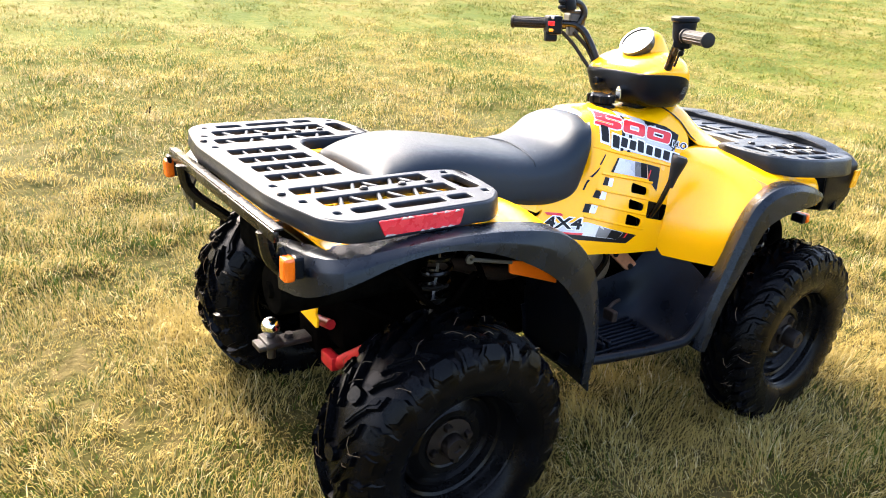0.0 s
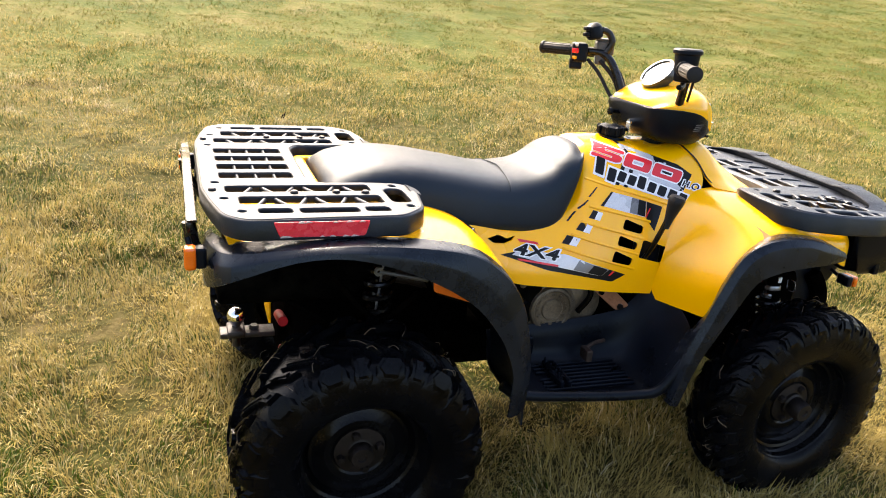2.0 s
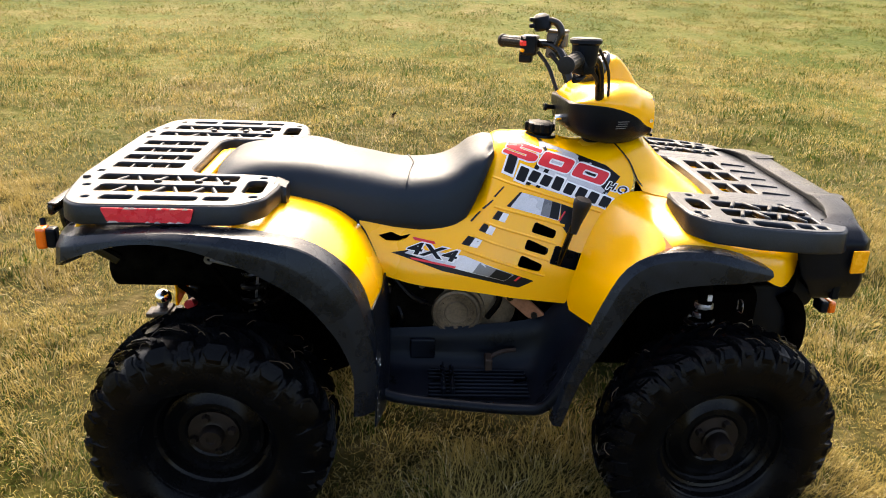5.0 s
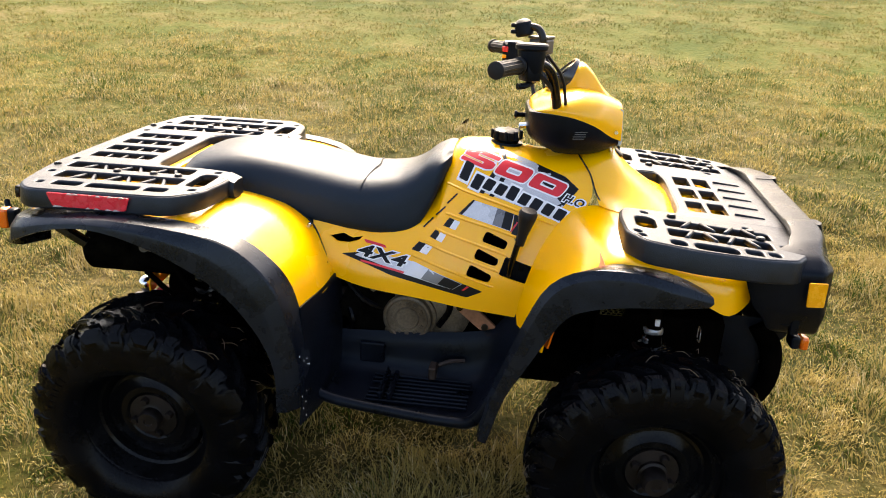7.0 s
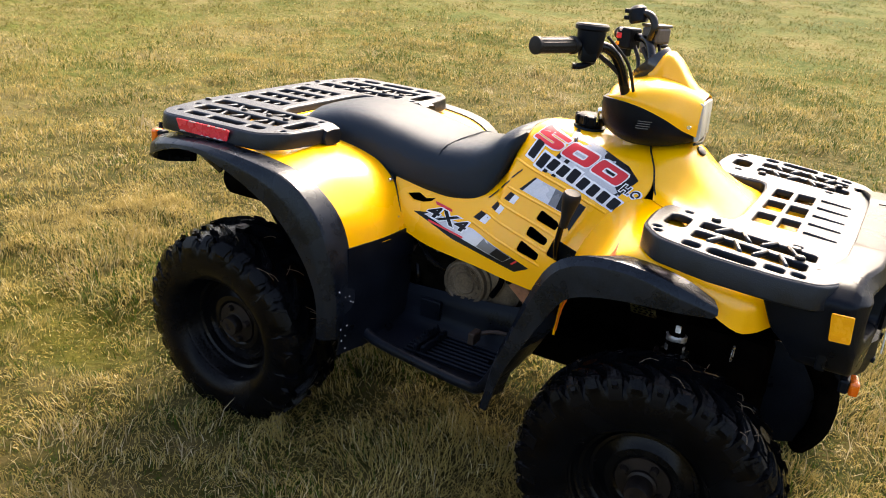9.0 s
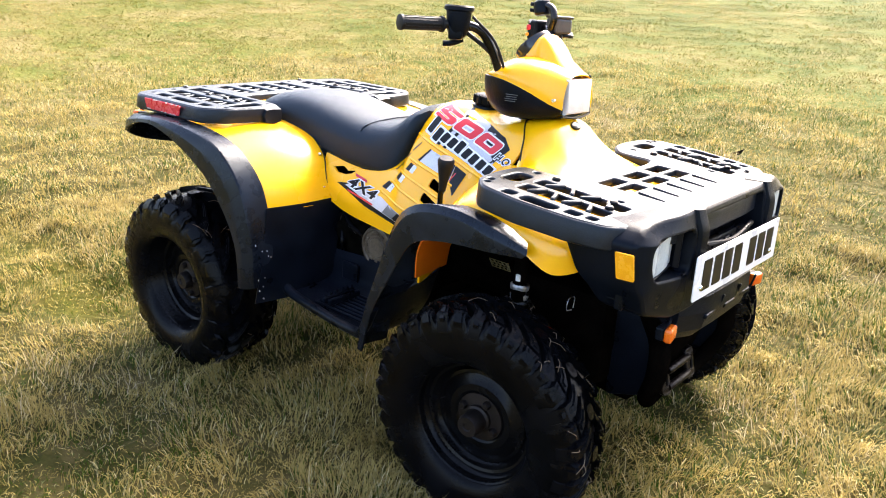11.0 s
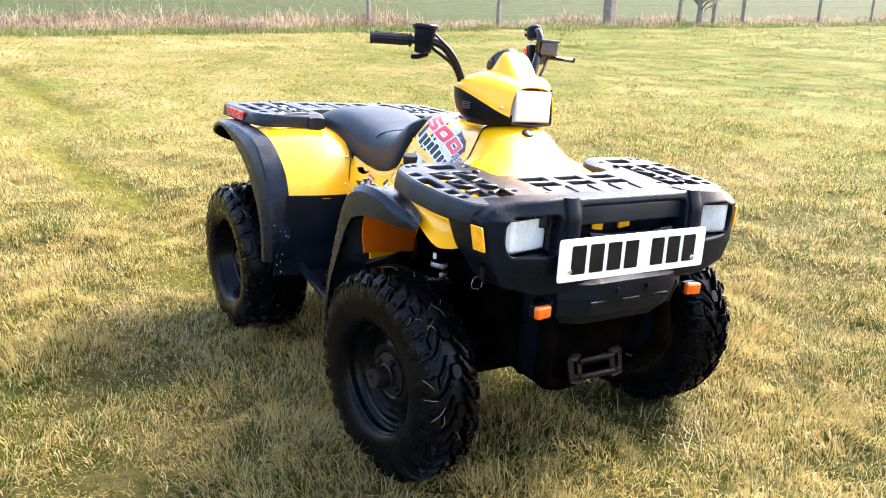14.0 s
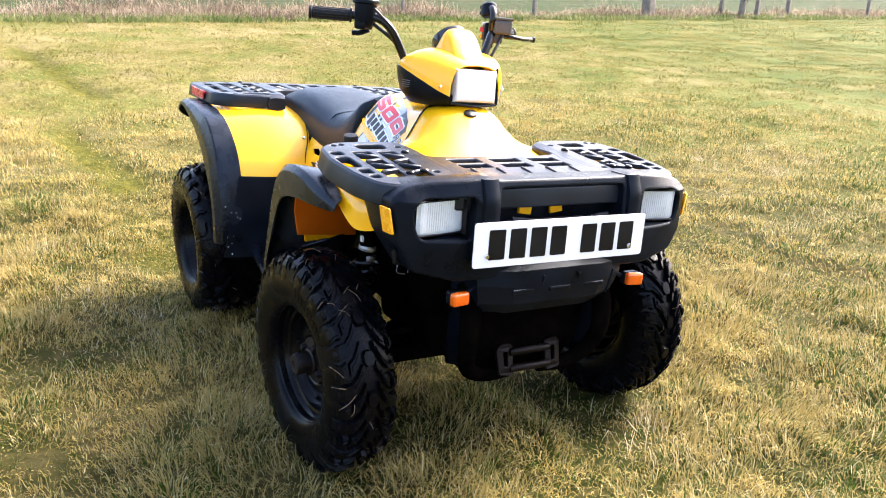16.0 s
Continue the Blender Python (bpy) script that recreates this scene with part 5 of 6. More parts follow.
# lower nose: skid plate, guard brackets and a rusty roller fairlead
nose = part("skid_plate", solid([[(x, -w, z), (x, w, z), (x - 0.20, w * 1.0, z + 0.03), (x - 0.20, -w * 1.0, z + 0.03)] for x, w, z in ((0.872, 0.18, 0.50), (0.880, 0.185, 0.42), (0.872, 0.18, 0.33), (0.835, 0.15, 0.245))], 3, 2, 40), NEAR_BLACK, None, "near-black skid plate under the nose")
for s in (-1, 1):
    part("guard_tube", smooth(tube([(0.89, s * 0.205, 0.53), (0.930, s * 0.212, 0.46), (0.932, s * 0.216, 0.37), (0.905, s * 0.190, 0.295), (0.890, s * 0.12, 0.262), (0.885, s * 0.05, 0.258)], 0.03, 12, 4, True, [0.028, 0.028, 0.025, 0.022, 0.018, 0.014])), NEAR_BLACK, nose, "black curved nose guard")
    part("guard_web", upright(plate([rounded([(0.78, 0.545), (0.90, 0.545), (0.935, 0.46), (0.932, 0.38), (0.89, 0.30), (0.80, 0.27)], 0.012, 3)], 0.006, 0.001), s * 0.198), BLACK, nose, "black plastic web inside the nose guard")
    for x, z in ((0.915, 0.50), (0.93, 0.42)):
        part("nose_bolt", smooth(lathe([(0, 0.005), (0.006, 0.004), (0.008, 0)], 10, Matrix.Translation((x - 0.02, s * 0.204, z)) @ pose(0, 0, 0, -s * 90))), STEEL_BLACK, nose)
    cheek_plate = plate([rounded([(-0.022, -0.048), (0.022, -0.040), (0.026, 0.030), (0.012, 0.046), (-0.024, 0.040)], 0.008, 3), rounded([(-0.006, -0.020), (0.006, -0.018), (0.007, 0.022), (-0.006, 0.022)], 0.005, 3)], 0.012, 0.002)
    part("fairlead_cheek", warp(cheek_plate, lambda a, b, c, s=s: (0.902 + c - 0.25 * b - 0.18 * abs(a), 0.006 + s * (0.078 + 1.05 * a), 0.304 + 0.95 * b)), FAIRLEAD, nose, "rusty slotted fairlead cheek")
for z in (0.290, 0.335):
    part("fairlead_roller", smooth(lathe([(0, -0.066), (0.009, -0.066), (0.011, -0.060), (0.011, 0.060), (0.009, 0.066), (0, 0.066)], 16, Matrix.Translation((0.905 - 0.2 * (z - 0.31), 0.006, z - 0.012)) @ pose(0, 0, 0, 90)), 40), FAIRLEAD, nose, "rusty fairlead roller")
for y, z in ((-0.06, 0.272), (0.0, 0.270)):
    part("nose_bolt", smooth(lathe([(0, 0.005), (0.006, 0.004), (0.008, 0)], 10, Matrix.Translation((0.885, y, z - 0.018)) @ pose(0, 0, 0, 0, 90))), CHROME, nose)

# fuel cap and gear lever
# unseen block added so that the side vents look dark inside
part("vent_backing", smooth(block((0.36, 0.27, 0.27), (0.21, 0, 0.655), 0.03), 40), NEAR_BLACK, body, "added near-black backing behind the side vents")
cap = part("fuel_cap", smooth(lathe([(0, 0.030), (0.030, 0.030), (0.037, 0.026), (0.038, 0.008), (0.034, 0.0), (0.024, -0.004), (0.024, -0.02)], 32, Matrix.Translation((0.193, -0.004, 0.927)) @ pose(0, 0, 0, 0, 4))), BLACK, None, "black lobed fuel cap")
for a in [k * math.pi / 4 for k in range(8)]:
    part("grip_lobe", block((0.014, 0.012, 0.026), (0.193 + 0.037 * math.cos(a), -0.004 + 0.037 * math.sin(a), 0.944), 0.003, pose(0, 0, 0, 0, 0, math.degrees(a)), 1), BLACK, cap)
part("filler_ring", smooth(lathe([(0.034, 0), (0.044, 0), (0.046, -0.006), (0.03, -0.012)], 28, Matrix.Translation((0.193, -0.004, 0.925)) @ pose(0, 0, 0, 0, 4))), BLACK, cap)
lever = part("gear_lever", smooth(tube([(0.232, -0.225, 0.60), (0.24, -0.255, 0.66), (0.255, -0.272, 0.73), (0.262, -0.276, 0.76)], 0.008, 10)), STEEL_BLACK, None, "black gear lever with a flared knob")
part("knob", smooth(lathe([(0, 0.040), (0.020, 0.038), (0.024, 0.030), (0.022, 0.015), (0.013, -0.03), (0.010, -0.06), (0.0, -0.062)], 20, Matrix.Translation((0.268, -0.278, 0.775)) @ pose(0, 0, 0, 6, 10))), GRIP, lever)
part("gate", block((0.09, 0.012, 0.085), (0.245, -0.215, 0.63), 0.004), BLACK, lever)

# graphics on the tank, laid on its surface
def on_tank(me, s, lift):
    """Lays a flat graphic drawn in x and z onto the side of the tank."""
    bm = bmesh.new()
    bm.from_mesh(me)
    bmesh.ops.triangulate(bm, faces=bm.faces)
    bm.to_mesh(me)
    bm.free()
    xs = [v.co.x for v in me.vertices]
    zs = [v.co.y for v in me.vertices]
    sliced(me, 0, 0.02, min(xs), max(xs)), sliced(me, 1, 0.015, min(zs), max(zs))
    def drop(a, b, c):
        hit = TANK_TREE.ray_cast(Vector((a, s * 1.0, b)), Vector((0, -s, 0)))
        if hit[0] is None:
            hit = TANK_TREE.find_nearest(Vector((a, s * 0.1, b)))
        p, n = hit[0], hit[1]
        if n.y * s < 0:
            n = -n
        return tuple(p + n * lift)
    return smooth(warp(me, drop), 60)


def slab(x0, z0, x1, z1, h, lean_x, body, bold=0.0, size=1.0):
    """Letters between two points of a sloping base line."""
    me = letters(body, 1.0, 0.0, bold)
    xs = [v.co.x for v in me.vertices]
    ys = [v.co.y for v in me.vertices]
    ax, bx, ay, by = min(xs), max(xs), min(ys), max(ys)
    def place(a, b, c):
        u, v = (a - ax) / (bx - ax), (b - ay) / (by - ay)
        return (x0 + u * (x1 - x0) + v * lean_x, z0 + u * (z1 - z0) + v * h, 0)
    return warp(me, place)


def digits(x0, z0, x1, z1, h, lean_x, grow):
    """The number 500 in slanting blocks along a sloping base line; grow widens it to an outline."""
    five = [(0, 0), (0.84, 0), (1, 0.14), (1, 0.50), (0.86, 0.62), (0.36, 0.62), (0.36, 0.76), (1, 0.76), (1, 1), (0, 1), (0, 0.38), (0.66, 0.38), (0.66, 0.25), (0, 0.25)]
    ring = [(0, 0), (1, 0), (1, 1), (0, 1)]
    hole = [(0.29, 0.31), (0.71, 0.31), (0.71, 0.69), (0.29, 0.69)]
    wide, gap = (x1 - x0) * 0.315, (x1 - x0) * 0.342
    loops = []
    for k, shapes in enumerate(((five,), (ring, hole), (ring, hole))):
        for n, shape in enumerate(shapes):
            g = grow * (-1 if n else 1)
            pts = rounded([(k * gap + u * wide, v * h) for u, v in shape], 0.009 if shape is ring else 0.003, 3)
            loops.append(inset(pts, -g) if g else pts)
    me = plate(loops, 0.0)
    return warp(me, lambda a, b, c: (x0 + a + b / h * lean_x, z0 + a / (x1 - x0) * (z1 - z0) + b, 0))


for s in (-1,):
    part("decal", on_tank(plate([rounded([(0.180, 0.918), (0.290, 0.886), (0.36, 0.866), (0.395, 0.842), (0.335, 0.768), (0.13, 0.822), (0.182, 0.872)], 0.008, 2)], 0.0), s, 0.0008), SILVER_INK, body, "silver and black side graphic")
    part("decal", on_tank(plate([[(0.28, 0.889), (0.36, 0.867), (0.397, 0.842), (0.36, 0.80), (0.335, 0.825), (0.30, 0.85)]], 0.0), s, 0.0011), INK, body)
    part("decal", on_tank(plate([[(0.345, 0.80), (0.36, 0.81), (0.336, 0.768), (0.27, 0.785)]], 0.0), s, 0.0011), INK, body)
    part("decal", on_tank(plate([[(0.176, 0.921), (0.19, 0.917), (0.21, 0.885), (0.202, 0.885)]], 0.0), s, 0.0011), INK, body)
    for a, b in ((0.138, 0.816), (0.165, 0.81)):
        part("decal", on_tank(plate([[(a, b), (a + 0.012, b - 0.003), (a + 0.045, b + 0.052), (a + 0.033, b + 0.055)]], 0.0), s, 0.0011), INK, body)
    # number of the engine size, red with a white edge
    part("lettering", on_tank(digits(0.078, 0.890, 0.346, 0.818, 0.030, 0.026, 0.0030), s, 0.0014), WHITE, body, "white outline of the number 500")
    part("lettering", on_tank(digits(0.078, 0.890, 0.346, 0.818, 0.030, 0.026, 0.0), s, 0.0018), RED_INK, body, "red block number 500")
    part("lettering", on_tank(slab(0.352, 0.810, 0.416, 0.794, 0.021, 0.015, "H.O.", 0.10), s, 0.0016), WHITE, body, "white outline of H.O.")
    part("lettering", on_tank(slab(0.356, 0.812, 0.412, 0.798, 0.016, 0.013, "H.O.", 0.03), s, 0.0020), INK, body, "black letters H.O.")
    # the model name stands as plain slanting bars
    for k in range(9):
        u = k / 9
        x, z = 0.080 + u * 0.285, 0.846 - u * 0.084
        w, hh = 0.0235, (0.036 if k == 0 else 0.024)
        drop_z = 0.009 if k == 1 else 0.0
        rise_z = 0.006 if k in (0, 4) else 0.0
        skew = lambda a, b: (x + a * w + b * 0.016, z - drop_z - 0.0080 * a + b * (hh + drop_z + rise_z))
        corners = [skew(0, 0), skew(1, 0), skew(1, 1), skew(0, 1)]
        border = [skew(-0.18, -0.14), skew(1.18, -0.14), skew(1.18, 1.14), skew(-0.18, 1.14)]
        part("decal", on_tank(plate([border], 0.0), s, 0.0014), WHITE, body)
        part("name_bar", on_tank(plate([rounded(corners, 0.004, 2)], 0.0), s, 0.0019), INK, body, "plain black slanting bar")
    # blocks on the side panel
    part("decal", on_tank(plate([rounded([(0.124, 0.797), (0.236, 0.771), (0.229, 0.728), (0.095, 0.759)], 0.004, 2)], 0.0), s, 0.0010), SILVER_INK, body)
    part("decal", on_tank(plate([[(0.124, 0.797), (0.13, 0.796), (0.098, 0.758), (0.088, 0.760)]], 0.0), s, 0.0012), INK, body)
    part("decal", on_tank(plate([[(0.190, 0.7815), (0.232, 0.7718), (0.226, 0.730), (0.180, 0.7405)]], 0.0), s, 0.0012), GREY_INK, body)
    part("decal", on_tank(plate([[(0.212, 0.7765), (0.2345, 0.7712), (0.228, 0.7295), (0.204, 0.735)]], 0.0), s, 0.0014), INK, body)
    part("decal", on_tank(plate([[(0.02, 0.6135), (0.108, 0.584), (0.086, 0.568), (0.0, 0.586)]], 0.0), s, 0.0015), GREY_INK, body)
    part("decal", on_tank(plate([[(0.065, 0.5985), (0.110, 0.584), (0.088, 0.5665), (0.045, 0.5765)]], 0.0), s, 0.0017), INK, body)
    part("decal", on_tank(plate([[(0.236, 0.771), (0.285, 0.757), (0.256, 0.690), (0.232, 0.724)]], 0.0), s, 0.0010), INK, body)
    part("decal", on_tank(plate([[(0.228, 0.728), (0.232, 0.727), (0.248, 0.752), (0.244, 0.753)]], 0.0), s, 0.0014), RED_INK, body)
    for (x, z), w in zip(((0.050, 0.727), (0.015, 0.693), (-0.032, 0.657)), (0.045, 0.046, 0.058)):
        part("decal", on_tank(plate([[(x, z), (x + w * 0.75, z - 0.008), (x + w, z + 0.013), (x + w * 0.33, z + 0.021)]], 0.0), s, 0.0010), INK, body)
        part("decal", on_tank(plate([[(x + w * 0.38, z - 0.004), (x + w * 0.75, z - 0.008), (x + w, z + 0.013), (x + w * 0.66, z + 0.017)]], 0.0), s, 0.0013), WHITE, body)
    for x, z in ((0.053, 0.782), (0.024, 0.747), (-0.008, 0.712)):
        part("decal", on_tank(plate([[(x, z), (x + 0.005, z - 0.001), (x + 0.03, z + 0.026), (x + 0.026, z + 0.027)]], 0.0), s, 0.0010), INK, body)
    # the lower graphic
    part("decal", on_tank(plate([rounded([(-0.222, 0.634), (-0.166, 0.640), (-0.02, 0.626), (0.168, 0.568), (0.126, 0.548), (-0.08, 0.588)], 0.004, 2)], 0.0), s, 0.0010), INK, body, "black and silver lower graphic")
    part("decal", on_tank(plate([[(-0.185, 0.632), (-0.166, 0.642), (-0.02, 0.628), (0.112, 0.584), (0.088, 0.566), (-0.06, 0.598)]], 0.0), s, 0.0013), SILVER_INK, body)
    part("decal", on_tank(plate([[(0.112, 0.567), (0.118, 0.566), (0.132, 0.578), (0.126, 0.580)]], 0.0), s, 0.0014), RED_INK, body)
    part("lettering", on_tank(slab(-0.188, 0.631, -0.046, 0.608, 0.033, 0.020, "4X4", 0.07), s, 0.0016), WHITE, body, "white outline of 4X4")
    part("lettering", on_tank(slab(-0.184, 0.633, -0.050, 0.611, 0.028, 0.017, "4X4", 0.03), s, 0.0020), INK, body, "black lettering 4X4")
    part("decal", on_tank(plate([[(-0.165, 0.670), (-0.105, 0.660), (-0.100, 0.653), (-0.158, 0.662)]], 0.0), s, 0.0016), RED_INK, body)
    part("decal", on_tank(plate([[(-0.17, 0.622), (-0.045, 0.601), (-0.048, 0.596), (-0.165, 0.616)]], 0.0), s, 0.0018), RED_INK, body)

# dark joints between the panels
for s in (-1, 1):
    for line in (REAR_FENDER_SEAM, HOOD_SEAM):
        part("panel_joint", smooth(tube([(x, s * y, z) for x, y, z in line], 0.0022, 6, 4)), INK, body, "dark joint between panels")

# raised ribs round the side vents
for s in (-1, 1):
    for (x0, z0), (x1, z1) in (((0.055, 0.758), (0.245, 0.716)), ((0.03, 0.716), (0.225, 0.668)), ((0.0, 0.680), (0.205, 0.625)), ((-0.03, 0.645), (0.195, 0.583)), ((0.05, 0.830), (0.34, 0.755))):
        pts = []
        for k in range(9):
            t = k / 8
            p = TANK_TREE.ray_cast(Vector((x0 + t * (x1 - x0), s * 1.0, z0 + t * (z1 - z0))), Vector((0, -s, 0)))[0]
            if p is not None:
                pts.append(tuple(p))
        part("raised_edge", smooth(tube(pts, 0.004, 8, 2)), YELLOW, body)

# steering: pod, bars and controls turn a little to the left
steer_m = LEAN @ STEER @ pose(0, 0, 0, -1.6)


def steered(name, me, mat, parent=None, label=""):
    return obj(name, me, mat, parent or quad, label, None if parent else steer_m)


def pod_row(x, top, w, low, flat=0.0):
    return [(x, 0, top), (x, 0.5 * w, top - 0.004), (x, 0.84 * w, top - 0.022), (x, 0.985 * w, low + 0.45 * (top - 0.02 - low)), (x, w, low)]


POD = [(-0.082, 1.038, 0.062, 1.030), (-0.075, 1.058, 0.105, 1.037), (-0.045, 1.077, 0.142, 1.038), (0.0, 1.093, 0.167, 1.036), (0.045, 1.100, 0.170, 1.026), (0.09, 1.092, 0.150, 1.006), (0.125, 1.076, 0.116, 0.982), (0.160, 1.060, 0.090, 0.966)]
pod = steered("headlight_pod", shell([pod_row(*q) for q in POD], 4, 4, 0.004, mirrored=True), YELLOW, None, "yellow and black handlebar headlight pod")
COWL = [(0.005, 1.118, 0.060), (0.045, 1.158, 0.062), (0.075, 1.142, 0.060), (0.108, 1.100, 0.060), (0.145, 1.062, 0.055)]
steered("gauge_cowl", shell([[(x, 0, t), (x, 0.5 * w, t - 0.003), (x + 0.004, 0.85 * w, t - 0.018), (x + 0.008, w * 1.08, max(1.045, t - 0.075)), (x + 0.01, w * 1.15, max(1.03, t - 0.11))] for x, t, w in COWL], 4, 4, 0.004, mirrored=True), YELLOW, pod)
UNDER = [(-0.088, 1.030, 0.062, 0.988), (-0.082, 1.036, 0.110, 0.966), (-0.05, 1.038, 0.147, 0.944), (0.0, 1.036, 0.170, 0.929), (0.045, 1.026, 0.171, 0.927), (0.09, 1.006, 0.151, 0.930), (0.125, 0.982, 0.116, 0.936), (0.154, 0.968, 0.091, 0.944)]
steered("lower_shell", solid([[(x, -w, t), (x, -0.97 * w, t - 0.4 * (t - b)), (x, -0.75 * w, b + 0.006), (x, 0, b), (x, 0.75 * w, b + 0.006), (x, 0.97 * w, t - 0.4 * (t - b)), (x, w, t), (x, 0, t + 0.004)] for x, t, w, b in UNDER], 3, 2, 40), BLACK, pod, "matt black lower pod shell")
steered("pod_lamp", solid([[(x, -w, b), (x, w, b), (x - 0.004, w, t), (x - 0.004, -w, t)] for x, w, b, t in ((0.11, 0.074, 0.952, 1.048), (0.160, 0.074, 0.952, 1.048), (0.165, 0.072, 0.955, 1.045), (0.167, 0.068, 0.959, 1.041))], 1, 1, 25), POD_WHITE, pod, "frosted white headlamp lens")
steered("lamp_trim", join(tube([(0.158, -0.084, 0.948), (0.164, 0, 0.942), (0.158, 0.084, 0.948)], 0.004, 8), tube([(0.158, 0.085, 0.948), (0.152, 0.087, 1.0), (0.146, 0.084, 1.055)], 0.004, 8)), BLACK, pod)
gm = Matrix.Translation((0.004, 0, 1.122)) @ pose(0, 0, 0, 0, -44)
gauge = steered("gauge", smooth(lathe([(0.0, -0.02), (0.052, -0.02), (0.057, 0.004), (0.055, 0.010), (0.050, 0.010), (0.048, 0.002), (0, 0.002)], 40, gm)), GAUGE, pod, "round speedometer with a glass face")
steered("gauge_glass", smooth(lathe([(0, 0.009), (0.030, 0.0085), (0.0495, 0.006), (0.0495, 0.004), (0, 0.004)], 40, gm)), GLASS, gauge)
steered("ignition_key", join(block((0.004, 0.020, 0.030), (-0.106, -0.035, 0.970), 0.002), tube([(-0.07, -0.035, 0.990), (-0.107, -0.035, 0.986)], 0.008, 10)), CHROME, pod, "key in the ignition lock")
steered("choke_knob", smooth(join(lathe([(0, 0.012), (0.010, 0.012), (0.012, 0.006), (0.007, 0.0), (0.007, -0.03)], 14, Matrix.Translation((-0.106, 0.055, 1.002)) @ pose(0, 0, 0, 0, -90)))), BLACK, pod)
for s in (-1, 1):
    steered("pod_screw", smooth(lathe([(0, 0.003), (0.005, 0.003), (0.006, -0.002)], 12, Matrix.Translation((0.142, s * 0.113, 0.992)) @ pose(0, 0, 0, -s * 90))), CHROME, pod)
    for k in range(4):
        steered("warning_bar", block((0.034 - 0.004 * (k % 2), 0.001, 0.002), (0.045 - 0.002 * k, s * (0.1705 - 0.0012 * k), 0.998 - 0.006 * k), 0, pose(0, 0, 0, s * 6, 0, -s * 14)), SILVER_BAR, pod, "small pale printed line")
steered("neck", smooth(lathe([(0.045, 0.035), (0.050, 0.02), (0.046, 0.008), (0.056, -0.004), (0.06, -0.012)], 28, Matrix.Translation((0.035, 0, 0.915)))), GRIP, pod, "black rubber steering boot")

BAR = [(-0.005, 0.0, 1.000), (-0.006, 0.085, 1.000), (-0.012, 0.125, 1.022), (-0.035, 0.175, 1.120), (-0.060, 0.207, 1.160), (-0.100, 0.245, 1.166), (-0.140, 0.292, 1.165), (-0.172, 0.362, 1.164)]
bar = steered("handlebar", smooth(tube([(x, -y, z) for x, y, z in BAR[:0:-1]] + BAR, 0.0125, 12)), STEEL_BLACK, None, "black steel handlebar with rubber grips")
for s in (-1, 1):
    a, b = Vector((-0.128, s * 0.272, 1.165)), Vector((-0.184, s * 0.386, 1.163))
    d = (b - a).normalized()
    q = Matrix.Translation(a) @ d.to_track_quat("Z", "Y").to_matrix().to_4x4()
    L = (b - a).length
    prof = [(0.0, 0.0), (0.021, 0.0), (0.021, 0.006), (0.0165, 0.008)]
    prof += [(0.0168, 0.010), (0.0172, L * 0.4), (0.0172, L * 0.8)]
    prof += [(0.0165, L - 0.010), (0.0205, L - 0.008), (0.0205, L - 0.001), (0.018, L), (0.0, L)]
    grip = steered("grip", smooth(lathe(prof, 24, q), 50), GRIP, bar, "black ribbed rubber grip")
    for k in range(14):
        a = 2 * math.pi * k / 14
        rib = tube([tuple(q @ Vector((0.0173 * math.cos(a), 0.0173 * math.sin(a), z))) for z in (0.012, L - 0.012)], 0.0013, 5)
        steered("grip_rib", smooth(rib), GRIP, grip)
steered("throttle_housing", smooth(join(lathe([(0, 0.050), (0.036, 0.050), (0.040, 0.046), (0.040, 0.038), (0.034, 0.034), (0.030, -0.01), (0.022, -0.03), (0, -0.03)], 28, Matrix.Translation((-0.098, -0.243, 1.166))), block((0.05, 0.04, 0.045), (-0.10, -0.245, 1.150), 0.008, pose(0, 0, 0, 0, 0, -64))), 35), BLACK, bar, "black thumb throttle housing")
steered("throttle_lever", smooth(tube([(-0.088, -0.232, 1.130), (-0.108, -0.252, 1.118), (-0.128, -0.264, 1.116)], 0.008, 8)), BLACK, bar)
sw = steered("switch_block", join(block((0.055, 0.05, 0.06), (-0.125, 0.252, 1.160), 0.007, pose(0, 0, 0, 0, 0, 64)), block((0.03, 0.04, 0.035), (-0.135, 0.25, 1.125), 0.006, pose(0, 0, 0, 0, 0, 64))), BLACK, bar, "black switch block with a red button")
steered("button", block((0.014, 0.020, 0.016), (-0.150, 0.235, 1.166), 0.003, pose(0, 0, 0, 0, 0, 20)), RED_INK, sw, "red stop button")
steered("button", block((0.010, 0.014, 0.010), (-0.152, 0.232, 1.145), 0.003, pose(0, 0, 0, 0, 0, 20)), AMBER, sw, "yellow button")
steered("button", block((0.010, 0.018, 0.010), (-0.148, 0.238, 1.184), 0.003, pose(0, 0, 0, 0, 0, 20)), SILVER_INK, sw, "grey switch")
mc = steered("brake_cylinder", join(block((0.060, 0.058, 0.045), (-0.045, 0.232, 1.178), 0.007, pose(0, 0, 0, 0, 0, 64)), block((0.064, 0.062, 0.008), (-0.045, 0.232, 1.204), 0.003, pose(0, 0, 0, 0, 0, 64)), block((0.04, 0.035, 0.05), (-0.06, 0.225, 1.150), 0.007, pose(0, 0, 0, 0, 0, 64))), SMOKED, bar, "worn grey brake master cylinder")
steered("brake_lever", smooth(join(tube([(-0.035, 0.238, 1.150), (-0.020, 0.27, 1.150), (-0.045, 0.33, 1.148), (-0.085, 0.40, 1.150)], 0.007, 8), lathe([(0, 0.01), (0.009, 0.007), (0.010, 0), (0.007, -0.01)], 12, Matrix.Translation((-0.087, 0.404, 1.150)))), 60), STEEL_BLACK, mc)
